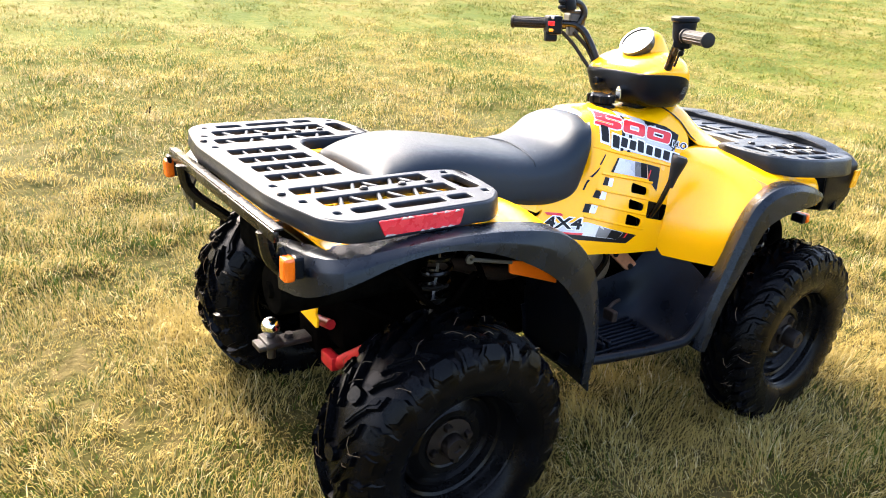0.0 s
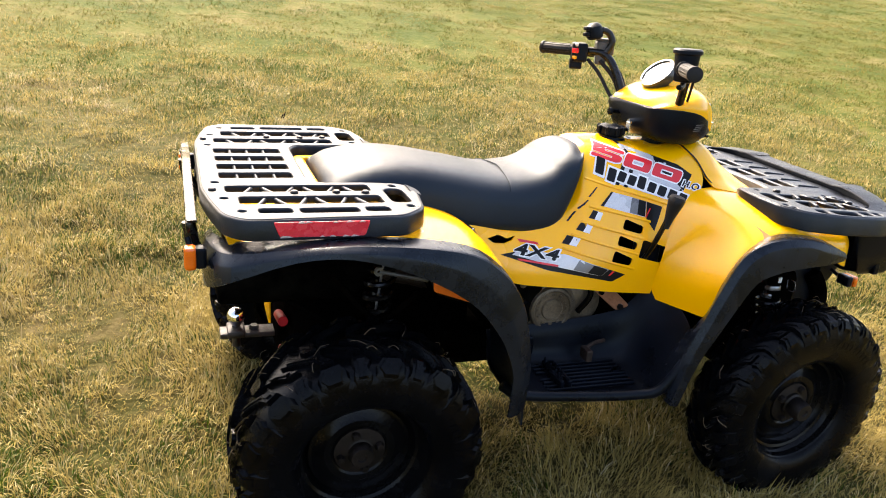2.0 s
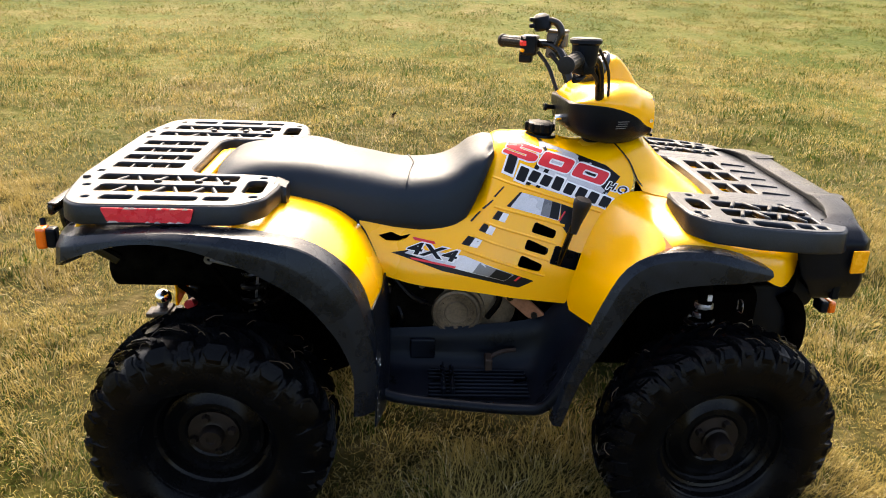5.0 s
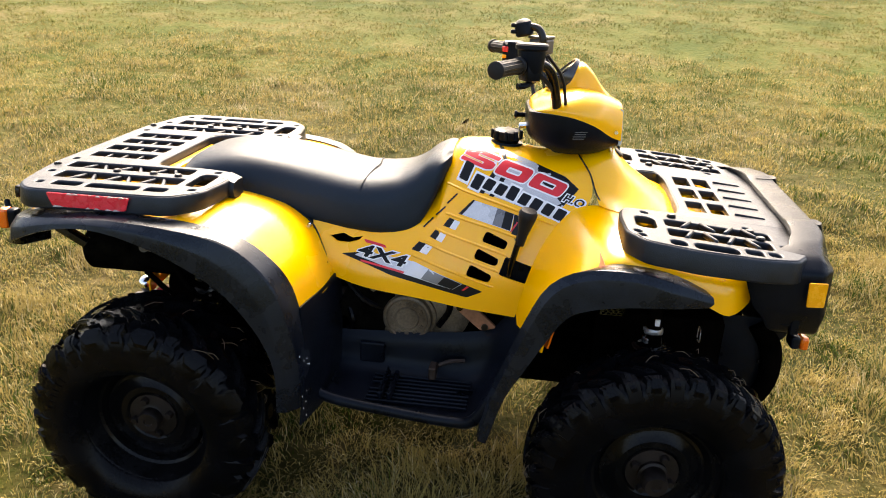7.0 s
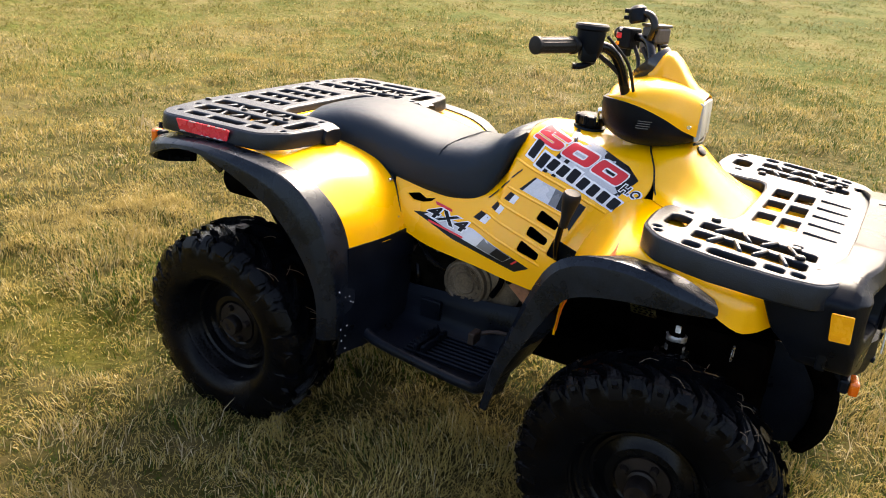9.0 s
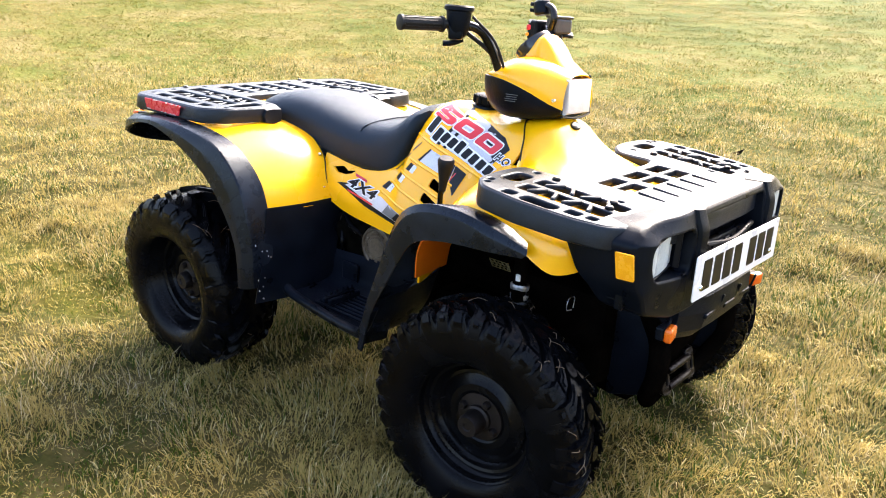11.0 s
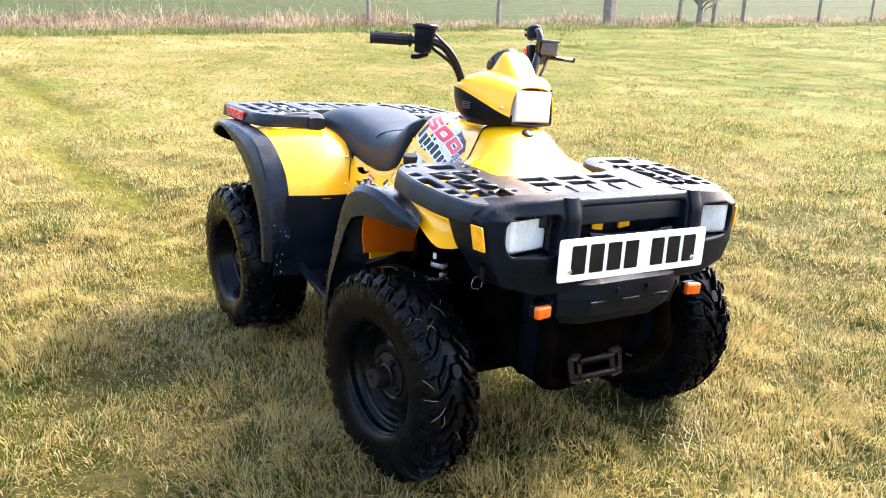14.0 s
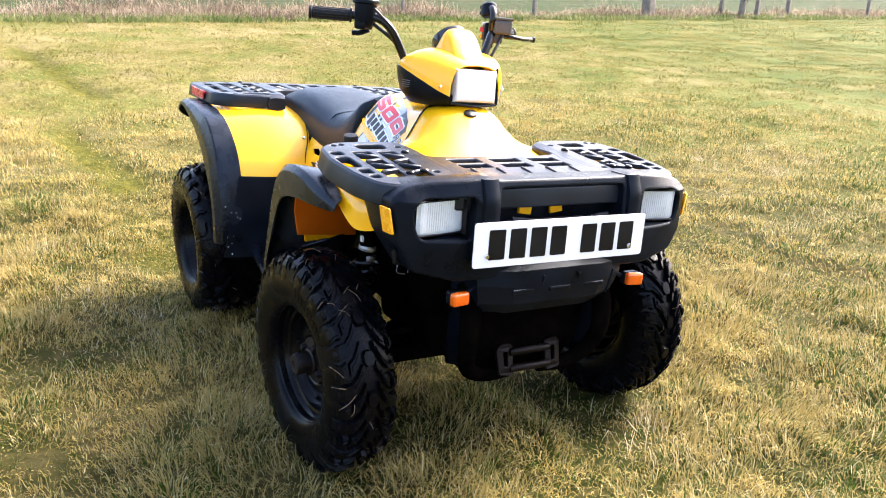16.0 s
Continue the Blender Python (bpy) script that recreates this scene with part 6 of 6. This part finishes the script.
stalk = steered("switch_stalk", smooth(tube([(-0.055, 0.200, 1.165), (-0.044, 0.192, 1.200), (-0.058, 0.200, 1.228), (-0.090, 0.210, 1.236)], 0.011, 10)), STEEL_BLACK, bar, "curved black stalk with a switch on top")
steered("switch_head", smooth(join(lathe([(0, 0.028), (0.014, 0.026), (0.024, 0.018), (0.027, 0.004), (0.027, -0.016), (0.022, -0.022), (0, -0.022)], 20, Matrix.Translation((-0.100, 0.216, 1.228)) @ pose(0, 0, 0, 0, -14)), block((0.02, 0.02, 0.012), (-0.128, 0.214, 1.236), 0.003), block((0.02, 0.02, 0.012), (-0.128, 0.214, 1.218), 0.003)), 35), BLACK, stalk)
for pts, r in (([(-0.10, 0.235, 1.14), (-0.075, 0.20, 1.10), (-0.055, 0.14, 1.03), (-0.03, 0.09, 0.99)], 0.006), ([(-0.07, 0.21, 1.14), (-0.035, 0.175, 1.09), (-0.02, 0.13, 1.02), (-0.01, 0.08, 0.98)], 0.007), ([(-0.03, 0.225, 1.15), (-0.005, 0.18, 1.10), (0.0, 0.13, 1.03), (0.0, 0.08, 0.99)], 0.005),
               ([(-0.085, -0.225, 1.15), (-0.035, -0.170, 1.10), (-0.005, -0.13, 1.03), (0.0, -0.08, 0.99)], 0.006), ([(-0.06, -0.235, 1.19), (-0.015, -0.185, 1.13), (0.005, -0.14, 1.04), (0.01, -0.10, 0.99)], 0.004)):
    steered("cable", smooth(tube(pts, r, 8, 5)), GRIP, bar)

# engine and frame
# plain dark blocks for the frame, which also close the view through the machine
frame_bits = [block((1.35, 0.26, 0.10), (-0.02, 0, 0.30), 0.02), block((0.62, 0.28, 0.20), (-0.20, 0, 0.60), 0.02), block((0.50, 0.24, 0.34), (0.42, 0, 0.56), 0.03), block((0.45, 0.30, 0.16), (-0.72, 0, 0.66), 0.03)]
core = part("frame_cradle", join(*frame_bits), GRIME_SHADE, None, "dark grimy steel frame and gearbox")
# added filler blocks, not visible parts: they keep the gaps below the seat dark
part("under_seat_fill", smooth(block((0.46, 0.30, 0.30), (-0.54, 0, 0.615), 0.03), 40), NEAR_BLACK, None, "added near-black filler block under the seat")
part("rear_fill", smooth(join(block((0.52, 0.30, 0.17), (-0.52, 0, 0.42), 0.04), block((0.20, 0.42, 0.10), (-0.36, 0, 0.36), 0.03)), 40), NEAR_BLACK, core, "added near-black filler block ahead of the rear axle")
engine = part("engine", block((0.34, 0.30, 0.22), (-0.02, 0, 0.44), 0.02), GRIME_SHADE, None, "grimy single-cylinder engine")
part("clutch_housing", smooth(lathe([(0.0, 0.06), (0.06, 0.06), (0.095, 0.05), (0.09, -0.02)], 24, Matrix.Translation((-0.13, -0.15, 0.48)) @ pose(0, 0, 0, 90)), 35), GRIME_SHADE, engine)
part("carburettor", block((0.10, 0.06, 0.10), (-0.10, -0.17, 0.53), 0.01), GRIME_SHADE, engine)
part("starter_motor", block((0.07, 0.05, 0.06), (-0.20, -0.19, 0.47), 0.012), GRIME_SHADE, engine)
for k in range(6):
    part("cooling_fin", block((0.12, 0.20, 0.008), (0.0, -0.11, 0.52 + 0.014 * k), 0.002, seg=1), CAST, engine)
for pts in ([(-0.21, -0.20, 0.55), (-0.16, -0.215, 0.50), (-0.10, -0.20, 0.47)], [(0.06, -0.20, 0.56), (0.08, -0.22, 0.50), (0.05, -0.21, 0.44)], [(-0.22, -0.19, 0.50), (-0.19, -0.22, 0.44), (-0.21, -0.20, 0.40)]):
    part("hose", smooth(tube(pts, 0.009, 8, 4)), RUBBER, engine)
cover = part("recoil_cover", smooth(lathe([(0, 0.048), (0.028, 0.048), (0.031, 0.044), (0.050, 0.044), (0.053, 0.048), (0.060, 0.046), (0.064, 0.036), (0.072, 0.034), (0.076, 0.018), (0.084, 0.014), (0.086, -0.03)], 48, Matrix.Translation((-0.038, -0.172, 0.456)) @ pose(0, 0, 0, 90) @ Matrix.Diagonal((1.1, 1.1, 1, 1))), 35), CAST, engine, "round dusty aluminium starter cover")
for k in range(12):
    a = 2 * math.pi * k / 12
    part("cover_mark", block((0.012, 0.006, 0.007), (-0.038 + 0.045 * math.cos(a), -0.2165, 0.456 + 0.045 * math.sin(a)), 0.001, pose(0, 0, 0, 0, -math.degrees(a) + 90), 1), CAST, cover)
part("casing", smooth(lathe([(0, 0.03), (0.06, 0.03), (0.075, 0.02), (0.08, -0.03)], 28, Matrix.Translation((0.055, -0.17, 0.462)) @ pose(0, 0, 0, 90)), 35), CAST, engine)
for x, z in ((-0.135, 0.535), (-0.09, 0.55), (0.02, 0.545)):
    part("engine_bolt", smooth(lathe([(0, 0.012), (0.010, 0.012), (0.012, 0), (0.012, -0.02)], 8, Matrix.Translation((x, -0.20, z)) @ pose(0, 0, 0, 90))), CAST, engine)
shield = part("heat_shield", upright(plate([rounded([(0.078, 0.520), (0.134, 0.528), (0.212, 0.458), (0.168, 0.444)], 0.012, 3)], 0.010, 0.002), -0.225), SHIELD, None, "brown heat shield beside the engine")
for x, z in ((0.108, 0.510), (0.178, 0.458)):
    part("shield_bolt", smooth(lathe([(0, 0.004), (0.009, 0.004), (0.010, -0.006)], 14, Matrix.Translation((x, -0.2315, z)) @ pose(0, 0, 0, 90))), STEEL_BLACK, shield)
muffler = part("muffler", smooth(lathe([(0.0, 0.0), (0.020, 0.0), (0.022, 0.01), (0.060, 0.012), (0.066, 0.02), (0.066, 0.36), (0.045, 0.40), (0.02, 0.44)], 32, Matrix.Translation((-0.985, -0.165, 0.575)) @ pose(0, 0, 0, 0, 90))), GRIME_SHADE, None, "black exhaust silencer")
part("tail_pipe", smooth(tube([(-0.56, -0.165, 0.575), (-0.44, -0.17, 0.55), (-0.30, -0.18, 0.50), (-0.12, -0.16, 0.50)], 0.020, 12)), RUST, muffler)

# suspension
for s in (-1, 1):
    shock = chassis("front_shock", smooth(tube([(0.62, s * 0.40, 0.33), (0.595, s * 0.33, 0.68)], 0.018, 14)), NEAR_BLACK, "front strut with a black coil spring")
    coil = []
    for k in range(97):
        t = k / 96
        a = 2 * math.pi * 7 * t
        coil.append((0.61 - 0.015 * t + 0.036 * math.cos(a), s * (0.385 - 0.045 * t) + 0.036 * math.sin(a), 0.38 + 0.16 * t))
    obj("spring", smooth(tube(coil, 0.006, 6, 1)), STEEL_BLACK, shock)
    obj("strut_tag", block((0.012, 0.006, 0.017), (0.606, s * 0.363, 0.604), 0.001, None, 1), WHITE, shock, "small white tag")
    for z in (0.548, 0.574):
        obj("chrome_band", smooth(lathe([(0.018, -0.007), (0.0235, -0.007), (0.0245, -0.005), (0.0245, 0.005), (0.0235, 0.007), (0.018, 0.007)], 24, Matrix.Translation((0.601, s * 0.345, z)) @ pose(0, 0, 0, s * 11))), ROD, shock)
    arm = chassis("wishbone", smooth(join(tube([(0.50, s * 0.14, 0.30), (0.62, s * 0.42, 0.25)], 0.016, 10), tube([(0.76, s * 0.14, 0.30), (0.63, s * 0.42, 0.25)], 0.016, 10), tube([(0.70, s * 0.12, 0.36), (0.66, s * 0.43, 0.33)], 0.009, 8), block((0.05, 0.05, 0.16), (0.635, s * 0.43, 0.31), 0.01))), GRIME_SHADE, "black steel front wishbone")
    obj("arm_plate", warp(plate([rounded([(0.49, 0.12), (0.77, 0.12), (0.67, 0.41), (0.59, 0.41)], 0.02, 3)], 0.036, 0.006), lambda a, b, c: (a, s * b, 0.318 - 0.17 * (b - 0.12) + c)), NEAR_BLACK, arm, "near-black arm plate")
    # added mass standing in for the darkness inside the front wheel arch
    chassis("arch_fill", smooth(block((0.34, 0.12, 0.26), (0.63, s * 0.19, 0.44), 0.03), 40), NEAR_BLACK, "added near-black filler block inside the wheel arch")
    obj("drive_boot", smooth(lathe([(0.02, 0.0), (0.034, 0.01), (0.026, 0.02), (0.038, 0.03), (0.028, 0.04), (0.042, 0.05), (0.04, 0.07)], 18, Matrix.Translation((0.64, s * 0.33, 0.30)) @ pose(0, 0, 0, -s * 90))), RUBBER, arm)
    rs = chassis("rear_shock", smooth(tube([(-0.60, s * 0.27, 0.34), (-0.56, s * 0.25, 0.70)], 0.004, 12)), ROD, "rear shock absorber with a coil spring")
    coil = [(-0.60 + 0.035 * k / 96 + 0.034 * math.cos(2 * math.pi * 7 * k / 96), s * (0.268 - 0.015 * k / 96) + 0.034 * math.sin(2 * math.pi * 7 * k / 96), 0.40 + 0.26 * k / 96) for k in range(97)]
    obj("spring", smooth(tube(coil, 0.0075, 7, 1)), STEEL_BLACK, rs)
    chassis("trailing_arm", smooth(join(tube([(-0.35, s * 0.16, 0.28), (-0.64, s * 0.34, 0.27)], 0.02, 10), tube([(-0.64, s * 0.14, 0.40), (-0.64, s * 0.36, 0.36)], 0.014, 10), block((0.07, 0.05, 0.18), (-0.64, s * 0.37, 0.30), 0.012))), GRIME_SHADE, "grimy rear suspension arm")
chassis("rear_axle", smooth(join(tube([(-0.64, -0.44, 0.295), (-0.64, 0.44, 0.295)], 0.018, 12), lathe([(0, -0.10), (0.09, -0.08), (0.11, 0), (0.09, 0.08), (0, 0.10)], 24, Matrix.Translation((-0.64, 0.0, 0.33)) @ pose(0, 0, 0, 90)))), GRIME_SHADE, "grimy rear axle and gear case")

# small bright brackets by the right-hand front strut
holes = [rect(-0.0225 + 0.013 * i + 0.004 * (j % 2), -0.0145 + 0.013 * i + 0.004 * (j % 2), -0.014 + 0.0105 * j, -0.007 + 0.0105 * j, 0.002) for i in range(4) for j in range(3)]
part("perforated_bracket", warp(plate([rect(-0.028, 0.036, -0.018, 0.018, 0.003)] + holes, 0.002), lambda a, b, c: (0.50 + a, -0.312 - 0.5 * b + c, 0.573 + 0.8 * b)), CHROME, None, "small perforated bright steel bracket")
part("clip_bracket", smooth(tube([(0.722, -0.292, 0.514), (0.722, -0.290, 0.542), (0.722, -0.318, 0.545), (0.722, -0.324, 0.518), (0.722, -0.300, 0.511)], 0.0016, 6)), ROD, None, "small bright steel clip")

# tail: bar, lights, tow hitch
part("tail_bar", smooth(join(block((0.014, 0.77, 0.026), (-1.040, 0.01, 0.784), 0.004), block((0.022, 0.77, 0.006), (-1.034, 0.01, 0.799), 0.002), *[tube([(-1.040, s * 0.30, 0.775), (-1.02, s * 0.30, 0.70), (-0.93, s * 0.27, 0.62)], 0.016, 10) for s in (-1, 1)]), 35), STEEL_BLACK, None, "black steel bar across the tail")
for s in (-1, 1):
    ind = part("indicator", join(tube([(-1.045, s * 0.41, 0.775), (-1.035, s * 0.425, 0.74)], 0.007), block((0.025, 0.030, 0.050), (-1.018, s * 0.428, 0.735), 0.007)), BLACK, None, "small orange tail indicator on a black stalk")
    part("lens", block((0.026, 0.034, 0.054), (-1.040, s * 0.430, 0.735), 0.008), ORANGE, ind, "orange indicator lens")
hitch = part("tow_hitch", smooth(join(block((0.24, 0.055, 0.016), (-0.84, -0.005, 0.345), 0.004), block((0.05, 0.075, 0.022), (-0.915, -0.002, 0.350), 0.006), tube([(-0.914, 0.0, 0.30), (-0.914, 0.0, 0.372)], 0.012, 12), lathe([(0, 0.012), (0.012, 0.012), (0.014, 0), (0, -0.002)], 6, Matrix.Translation((-0.865, -0.005, 0.353)))), 35), HITCH, None, "rusty tow hitch with a ball")
part("hitch_mount", smooth(block((0.10, 0.12, 0.10), (-0.76, 0, 0.36), 0.012), 40), NEAR_BLACK, hitch, "dark hitch mount")
part("steel_stay", smooth(join(tube([(-0.633, -0.50, 0.711), (-0.519, -0.50, 0.685)], 0.005, 8), lathe([(0.004, -0.003), (0.011, -0.003), (0.011, 0.003), (0.004, 0.003)], 14, Matrix.Translation((-0.637, -0.50, 0.712)) @ pose(0, 0, 0, 90)))), SMOKED, None, "grey steel stay under the rear fender")
for _p in ([(-0.70, -0.28, 0.62), (-0.58, -0.31, 0.50), (-0.45, -0.27, 0.56), (-0.36, -0.24, 0.47)], [(-0.80, -0.20, 0.52), (-0.66, -0.26, 0.46), (-0.50, -0.25, 0.42)], [(-0.52, -0.22, 0.66), (-0.44, -0.27, 0.58), (-0.40, -0.26, 0.44)]):
    part("hose", smooth(tube(_p, 0.008, 8, 5)), NEAR_BLACK, None, "black rubber hose")
part("tow_ball", smooth(lathe([(0.012, -0.028), (0.016, -0.022)] + [(0.026 * math.sin(a), -0.026 * math.cos(a)) for a in [0.7 + k * (math.pi - 0.7) / 12 for k in range(13)]], 28, Matrix.Translation((-0.914, 0.0, 0.393)))), CHROME, hitch, "shiny steel tow ball")
part("red_strut", smooth(join(tube([(-0.80, -0.03, 0.405), (-0.80, -0.13, 0.428)], 0.014, 10), tube([(-0.78, -0.13, 0.31), (-0.76, -0.25, 0.40)], 0.018, 10), block((0.03, 0.07, 0.04), (-0.79, -0.11, 0.315), 0.006))), RED_PAINT, None, "red painted steel strut")
part("yellow_bracket", warp(plate([rounded([(0.012, 0.432), (-0.055, 0.466), (-0.058, 0.452), (-0.066, 0.452), (-0.068, 0.472), (-0.129, 0.500), (-0.118, 0.462), (-0.129, 0.452), (-0.126, 0.424), (-0.118, 0.422)], 0.003, 2)], 0.006, 0.001), lambda a, b, c: (-0.835 + c, a, b)), YELLOW, None, "yellow triangular bracket under the tail")

# wheels
def tyre_profile(R, w):
    h = w / 2
    return [(0.158, -h * 0.62), (0.166, -h * 0.82), (0.195, -h * 0.97), (0.228, -h), (0.256, -h * 0.95), (R - 0.028, -h * 0.80), (R - 0.017, -h * 0.5), (R - 0.012, 0), (R - 0.017, h * 0.5), (R - 0.028, h * 0.80), (0.256, h * 0.95), (0.228, h), (0.195, h * 0.97), (0.166, h * 0.82), (0.158, h * 0.62)]


def lug(stations, high, R_of, a0, pitch):
    """A tread block that follows the crown of the tyre: across it (as fractions of the half width), along it (as a fraction of the pitch), and its breadth."""
    bm = bmesh.new()
    rings = []
    for u, k, wide in stations:
        y, r = R_of(u)
        a = a0 + pitch * k
        half_a = wide / 2 / r
        ring = []
        for rr, f in ((r - 0.008, 1.22), (r + high, 0.86)):
            for sgn in (-1, 1):
                ang = a + sgn * half_a * f
                ring.append(bm.verts.new((rr * math.cos(ang), rr * math.sin(ang), y)))
        rings.append(ring)
    for p, q in zip(rings, rings[1:]):
        for i, j in ((0, 1), (1, 3), (3, 2), (2, 0)):
            bm.faces.new((p[i], p[j], q[j], q[i]))
    for r in (rings[0], rings[-1]):
        bm.faces.new((r[0], r[1], r[3], r[2]))
    bmesh.ops.recalc_face_normals(bm, faces=bm.faces)
    return bm


FRONT_TREAD = [  # notched shoulder block, long hooked arm, short inner hook
    (((0.995, 0.00, 0.030), (0.90, 0.00, 0.046), (0.78, 0.02, 0.034), (0.66, 0.05, 0.044)), 0.015, ((0.94, 0.00, 0.024), (0.80, 0.01, 0.016), (0.71, 0.04, 0.026)), 0.020),
    (((0.975, 0.50, 0.032), (0.80, 0.51, 0.036), (0.58, 0.56, 0.034), (0.40, 0.74, 0.028), (0.22, 1.04, 0.022)), 0.015, ((0.90, 0.50, 0.013), (0.58, 0.56, 0.013), (0.40, 0.74, 0.012), (0.27, 0.94, 0.010)), 0.019),
    (((0.58, 0.06, 0.030), (0.44, 0.16, 0.030), (0.30, 0.38, 0.024), (0.18, 0.60, 0.018)), 0.014, ((0.54, 0.09, 0.012), (0.44, 0.16, 0.012), (0.30, 0.38, 0.010)), 0.018),
]
REAR_TREAD = [  # broad six-sided shoulder block, narrow notched block, hooked arm
    (((0.995, 0.00, 0.040), (0.93, 0.00, 0.066), (0.84, 0.00, 0.070), (0.74, 0.00, 0.046)), 0.014, ((0.96, 0.00, 0.032), (0.90, 0.03, 0.050), (0.84, -0.02, 0.048), (0.79, 0.00, 0.034)), 0.019),
    (((1.00, 0.50, 0.030), (0.94, 0.50, 0.042), (0.86, 0.52, 0.030), (0.78, 0.50, 0.040), (0.66, 0.52, 0.034)), 0.014, ((0.96, 0.50, 0.022), (0.86, 0.52, 0.014), (0.74, 0.50, 0.020)), 0.018),
    (((0.62, 0.02, 0.036), (0.46, 0.14, 0.032), (0.30, 0.40, 0.028), (0.16, 0.66, 0.024)), 0.015, ((0.58, 0.05, 0.014), (0.46, 0.14, 0.012), (0.30, 0.40, 0.011), (0.20, 0.58, 0.010)), 0.019),
    (((0.50, 0.58, 0.034), (0.36, 0.74, 0.030), (0.24, 0.98, 0.024)), 0.015, ((0.46, 0.63, 0.013), (0.34, 0.78, 0.012), (0.27, 0.92, 0.010)), 0.019),
]


def make_tyre(R, w, n, tread):
    """The carcass and, for each kind of tread block, its mesh and the angles at which it repeats."""
    h = w / 2
    prof = tyre_profile(R, w)[3:-3]
    def R_of(u):
        return u * h, float(np.interp(u * h, [p[1] for p in prof], [p[0] for p in prof]))
    carcass = smooth(lathe([tuple(p) for p in spline(tyre_profile(R, w), 3)], 72), 50)
    st = 2 * math.pi / n
    kinds = []
    for s, shift in ((1, 0.0), (-1, 0.5)):
        for base, low, top, high in tread:
            both = join(lug([(s * u, k, b) for u, k, b in base], low, R_of, shift * st, st), lug([(s * u, k, b) for u, k, b in top], high, R_of, shift * st, st))
            kinds.append((smooth(both, 30), [i * st for i in range(n)]))
    kinds.append((smooth(lug([(-0.15, 0.24, 0.020), (-0.08, 0.24, 0.040), (0.08, 0.24, 0.040), (0.15, 0.24, 0.020)], 0.014, R_of, 0, st), 30), [i * st for i in range(n)]))
    mark = smooth(lug([(0.998, 0, 0.012), (0.975, 0, 0.012)], 0.012, lambda u: (u * h * 1.012, 0.226), 0.4, 0), 35)
    kinds.append((mark, [0.085 * k for k in range(9)] + [2.6 + 0.085 * k for k in range(6)]))
    return carcass, kinds


def make_rim(w, dish):
    h = w / 2
    prof = [(0.150, -h * 0.60), (0.166, -h * 0.66), (0.168, -h * 0.60), (0.156, -h * 0.52), (0.150, -h * 0.2), (0.138, -h * 0.05), (0.138, h * 0.25), (0.152, h * 0.42), (0.158, h * 0.52), (0.169, h * 0.64), (0.169, h * 0.74), (0.163, h * 0.76), (0.158, h * 0.70), (0.155, h * 0.52), (0.150, h * 0.46), (0.147, h * 0.38), (0.140, h * 0.34), (0.136, h * 0.20), (0.128, h * 0.12),
            (0.126, dish + 0.006), (0.118, dish + 0.008), (0.112, dish - 0.002), (0.098, dish + 0.004), (0.088, dish + 0.012), (0.072, dish + 0.012), (0.060, dish + 0.004), (0.036, dish + 0.004), (0.036, dish - 0.008), (0.0, dish - 0.008)]
    return smooth(lathe([tuple(p) for p in prof], 64), 32)


def make_hub(dish, long):
    bits = [lathe([(0.064, dish + 0.004), (0.064, dish + 0.012), (0.036, dish + 0.016), (0.036, dish + long * 0.35), (0.030, dish + long * 0.4), (0.030, dish + long * 0.85), (0.026, dish + long), (0.012, dish + long), (0.010, dish + long - 0.004), (0.0, dish + long - 0.004)], 28)]
    for k in range(4):
        a = math.pi / 4 + k * math.pi / 2
        bits.append(lathe([(0, 0.022), (0.008, 0.022), (0.011, 0.018), (0.011, 0.0)], 6, Matrix.Translation((0.050 * math.cos(a), 0.050 * math.sin(a), dish + 0.006))))
    return smooth(join(*bits), 35)


rims = {}
for name, R, w, dish, long, n, tread in (("front", 0.304, 0.176, 0.010, 0.070, 18, FRONT_TREAD), ("rear", 0.307, 0.258, 0.028, 0.044, 13, REAR_TREAD)):
    rims[name] = (make_rim(w, dish), make_tyre(R, w, n, tread), make_hub(dish, long))
straw_bits = random.Random(11)
for x, y, z, kind, turn in ((0.618, -0.494, 0.279, "front", 4.4), (0.618, 0.488, 0.279, "front", 4.4), (-0.658, -0.460, 0.269, "rear", 0), (-0.658, 0.450, 0.272, "rear", 0)):
    s = 1 if y > 0 else -1
    rim, tyre, hub = rims[kind]
    wheel = obj("wheel", rim, RIM, quad, "black steel wheel with a chunky mud tyre", pose(x, y, z, 0, 0, turn) @ pose(0, 0, 0, -90 * s, 0, 0) @ pose(0, 0, 0, 0, 0, 37 * x + 11 * y))
    obj("tyre", tyre[0], RUBBER, wheel, "black knobbly mud tyre")
    for me, angles in tyre[1]:
        for a in angles:
            obj("raised_mark" if me is tyre[1][-1][0] else "tread_block", me, RUBBER, wheel, "", pose(0, 0, 0, 0, 0, math.degrees(a)))
    obj("hub", hub, HUB, wheel, "rusty wheel hub with four nuts")
    R, w = (0.303, 0.176) if kind == "front" else (0.306, 0.258)
    for k in range(46 if kind == "rear" else 26):
        a, u = straw_bits.uniform(0, 6.28), straw_bits.uniform(-0.85, 0.85) * w / 2
        d, ln_ = straw_bits.uniform(-1.2, 1.2), straw_bits.uniform(0.02, 0.06)
        p, q = (a, u), (a + ln_ * math.sin(d) / R, u + ln_ * math.cos(d))
        at = lambda ang, v, r: (r * math.cos(ang), r * math.sin(ang), v)
        obj("stuck_straw", tube([at(*p, R - 0.003), at((p[0] + q[0]) / 2, (p[1] + q[1]) / 2, R + 0.007), at(*q, R + 0.001)], 0.0008, 4, 2), STRAW, wheel)
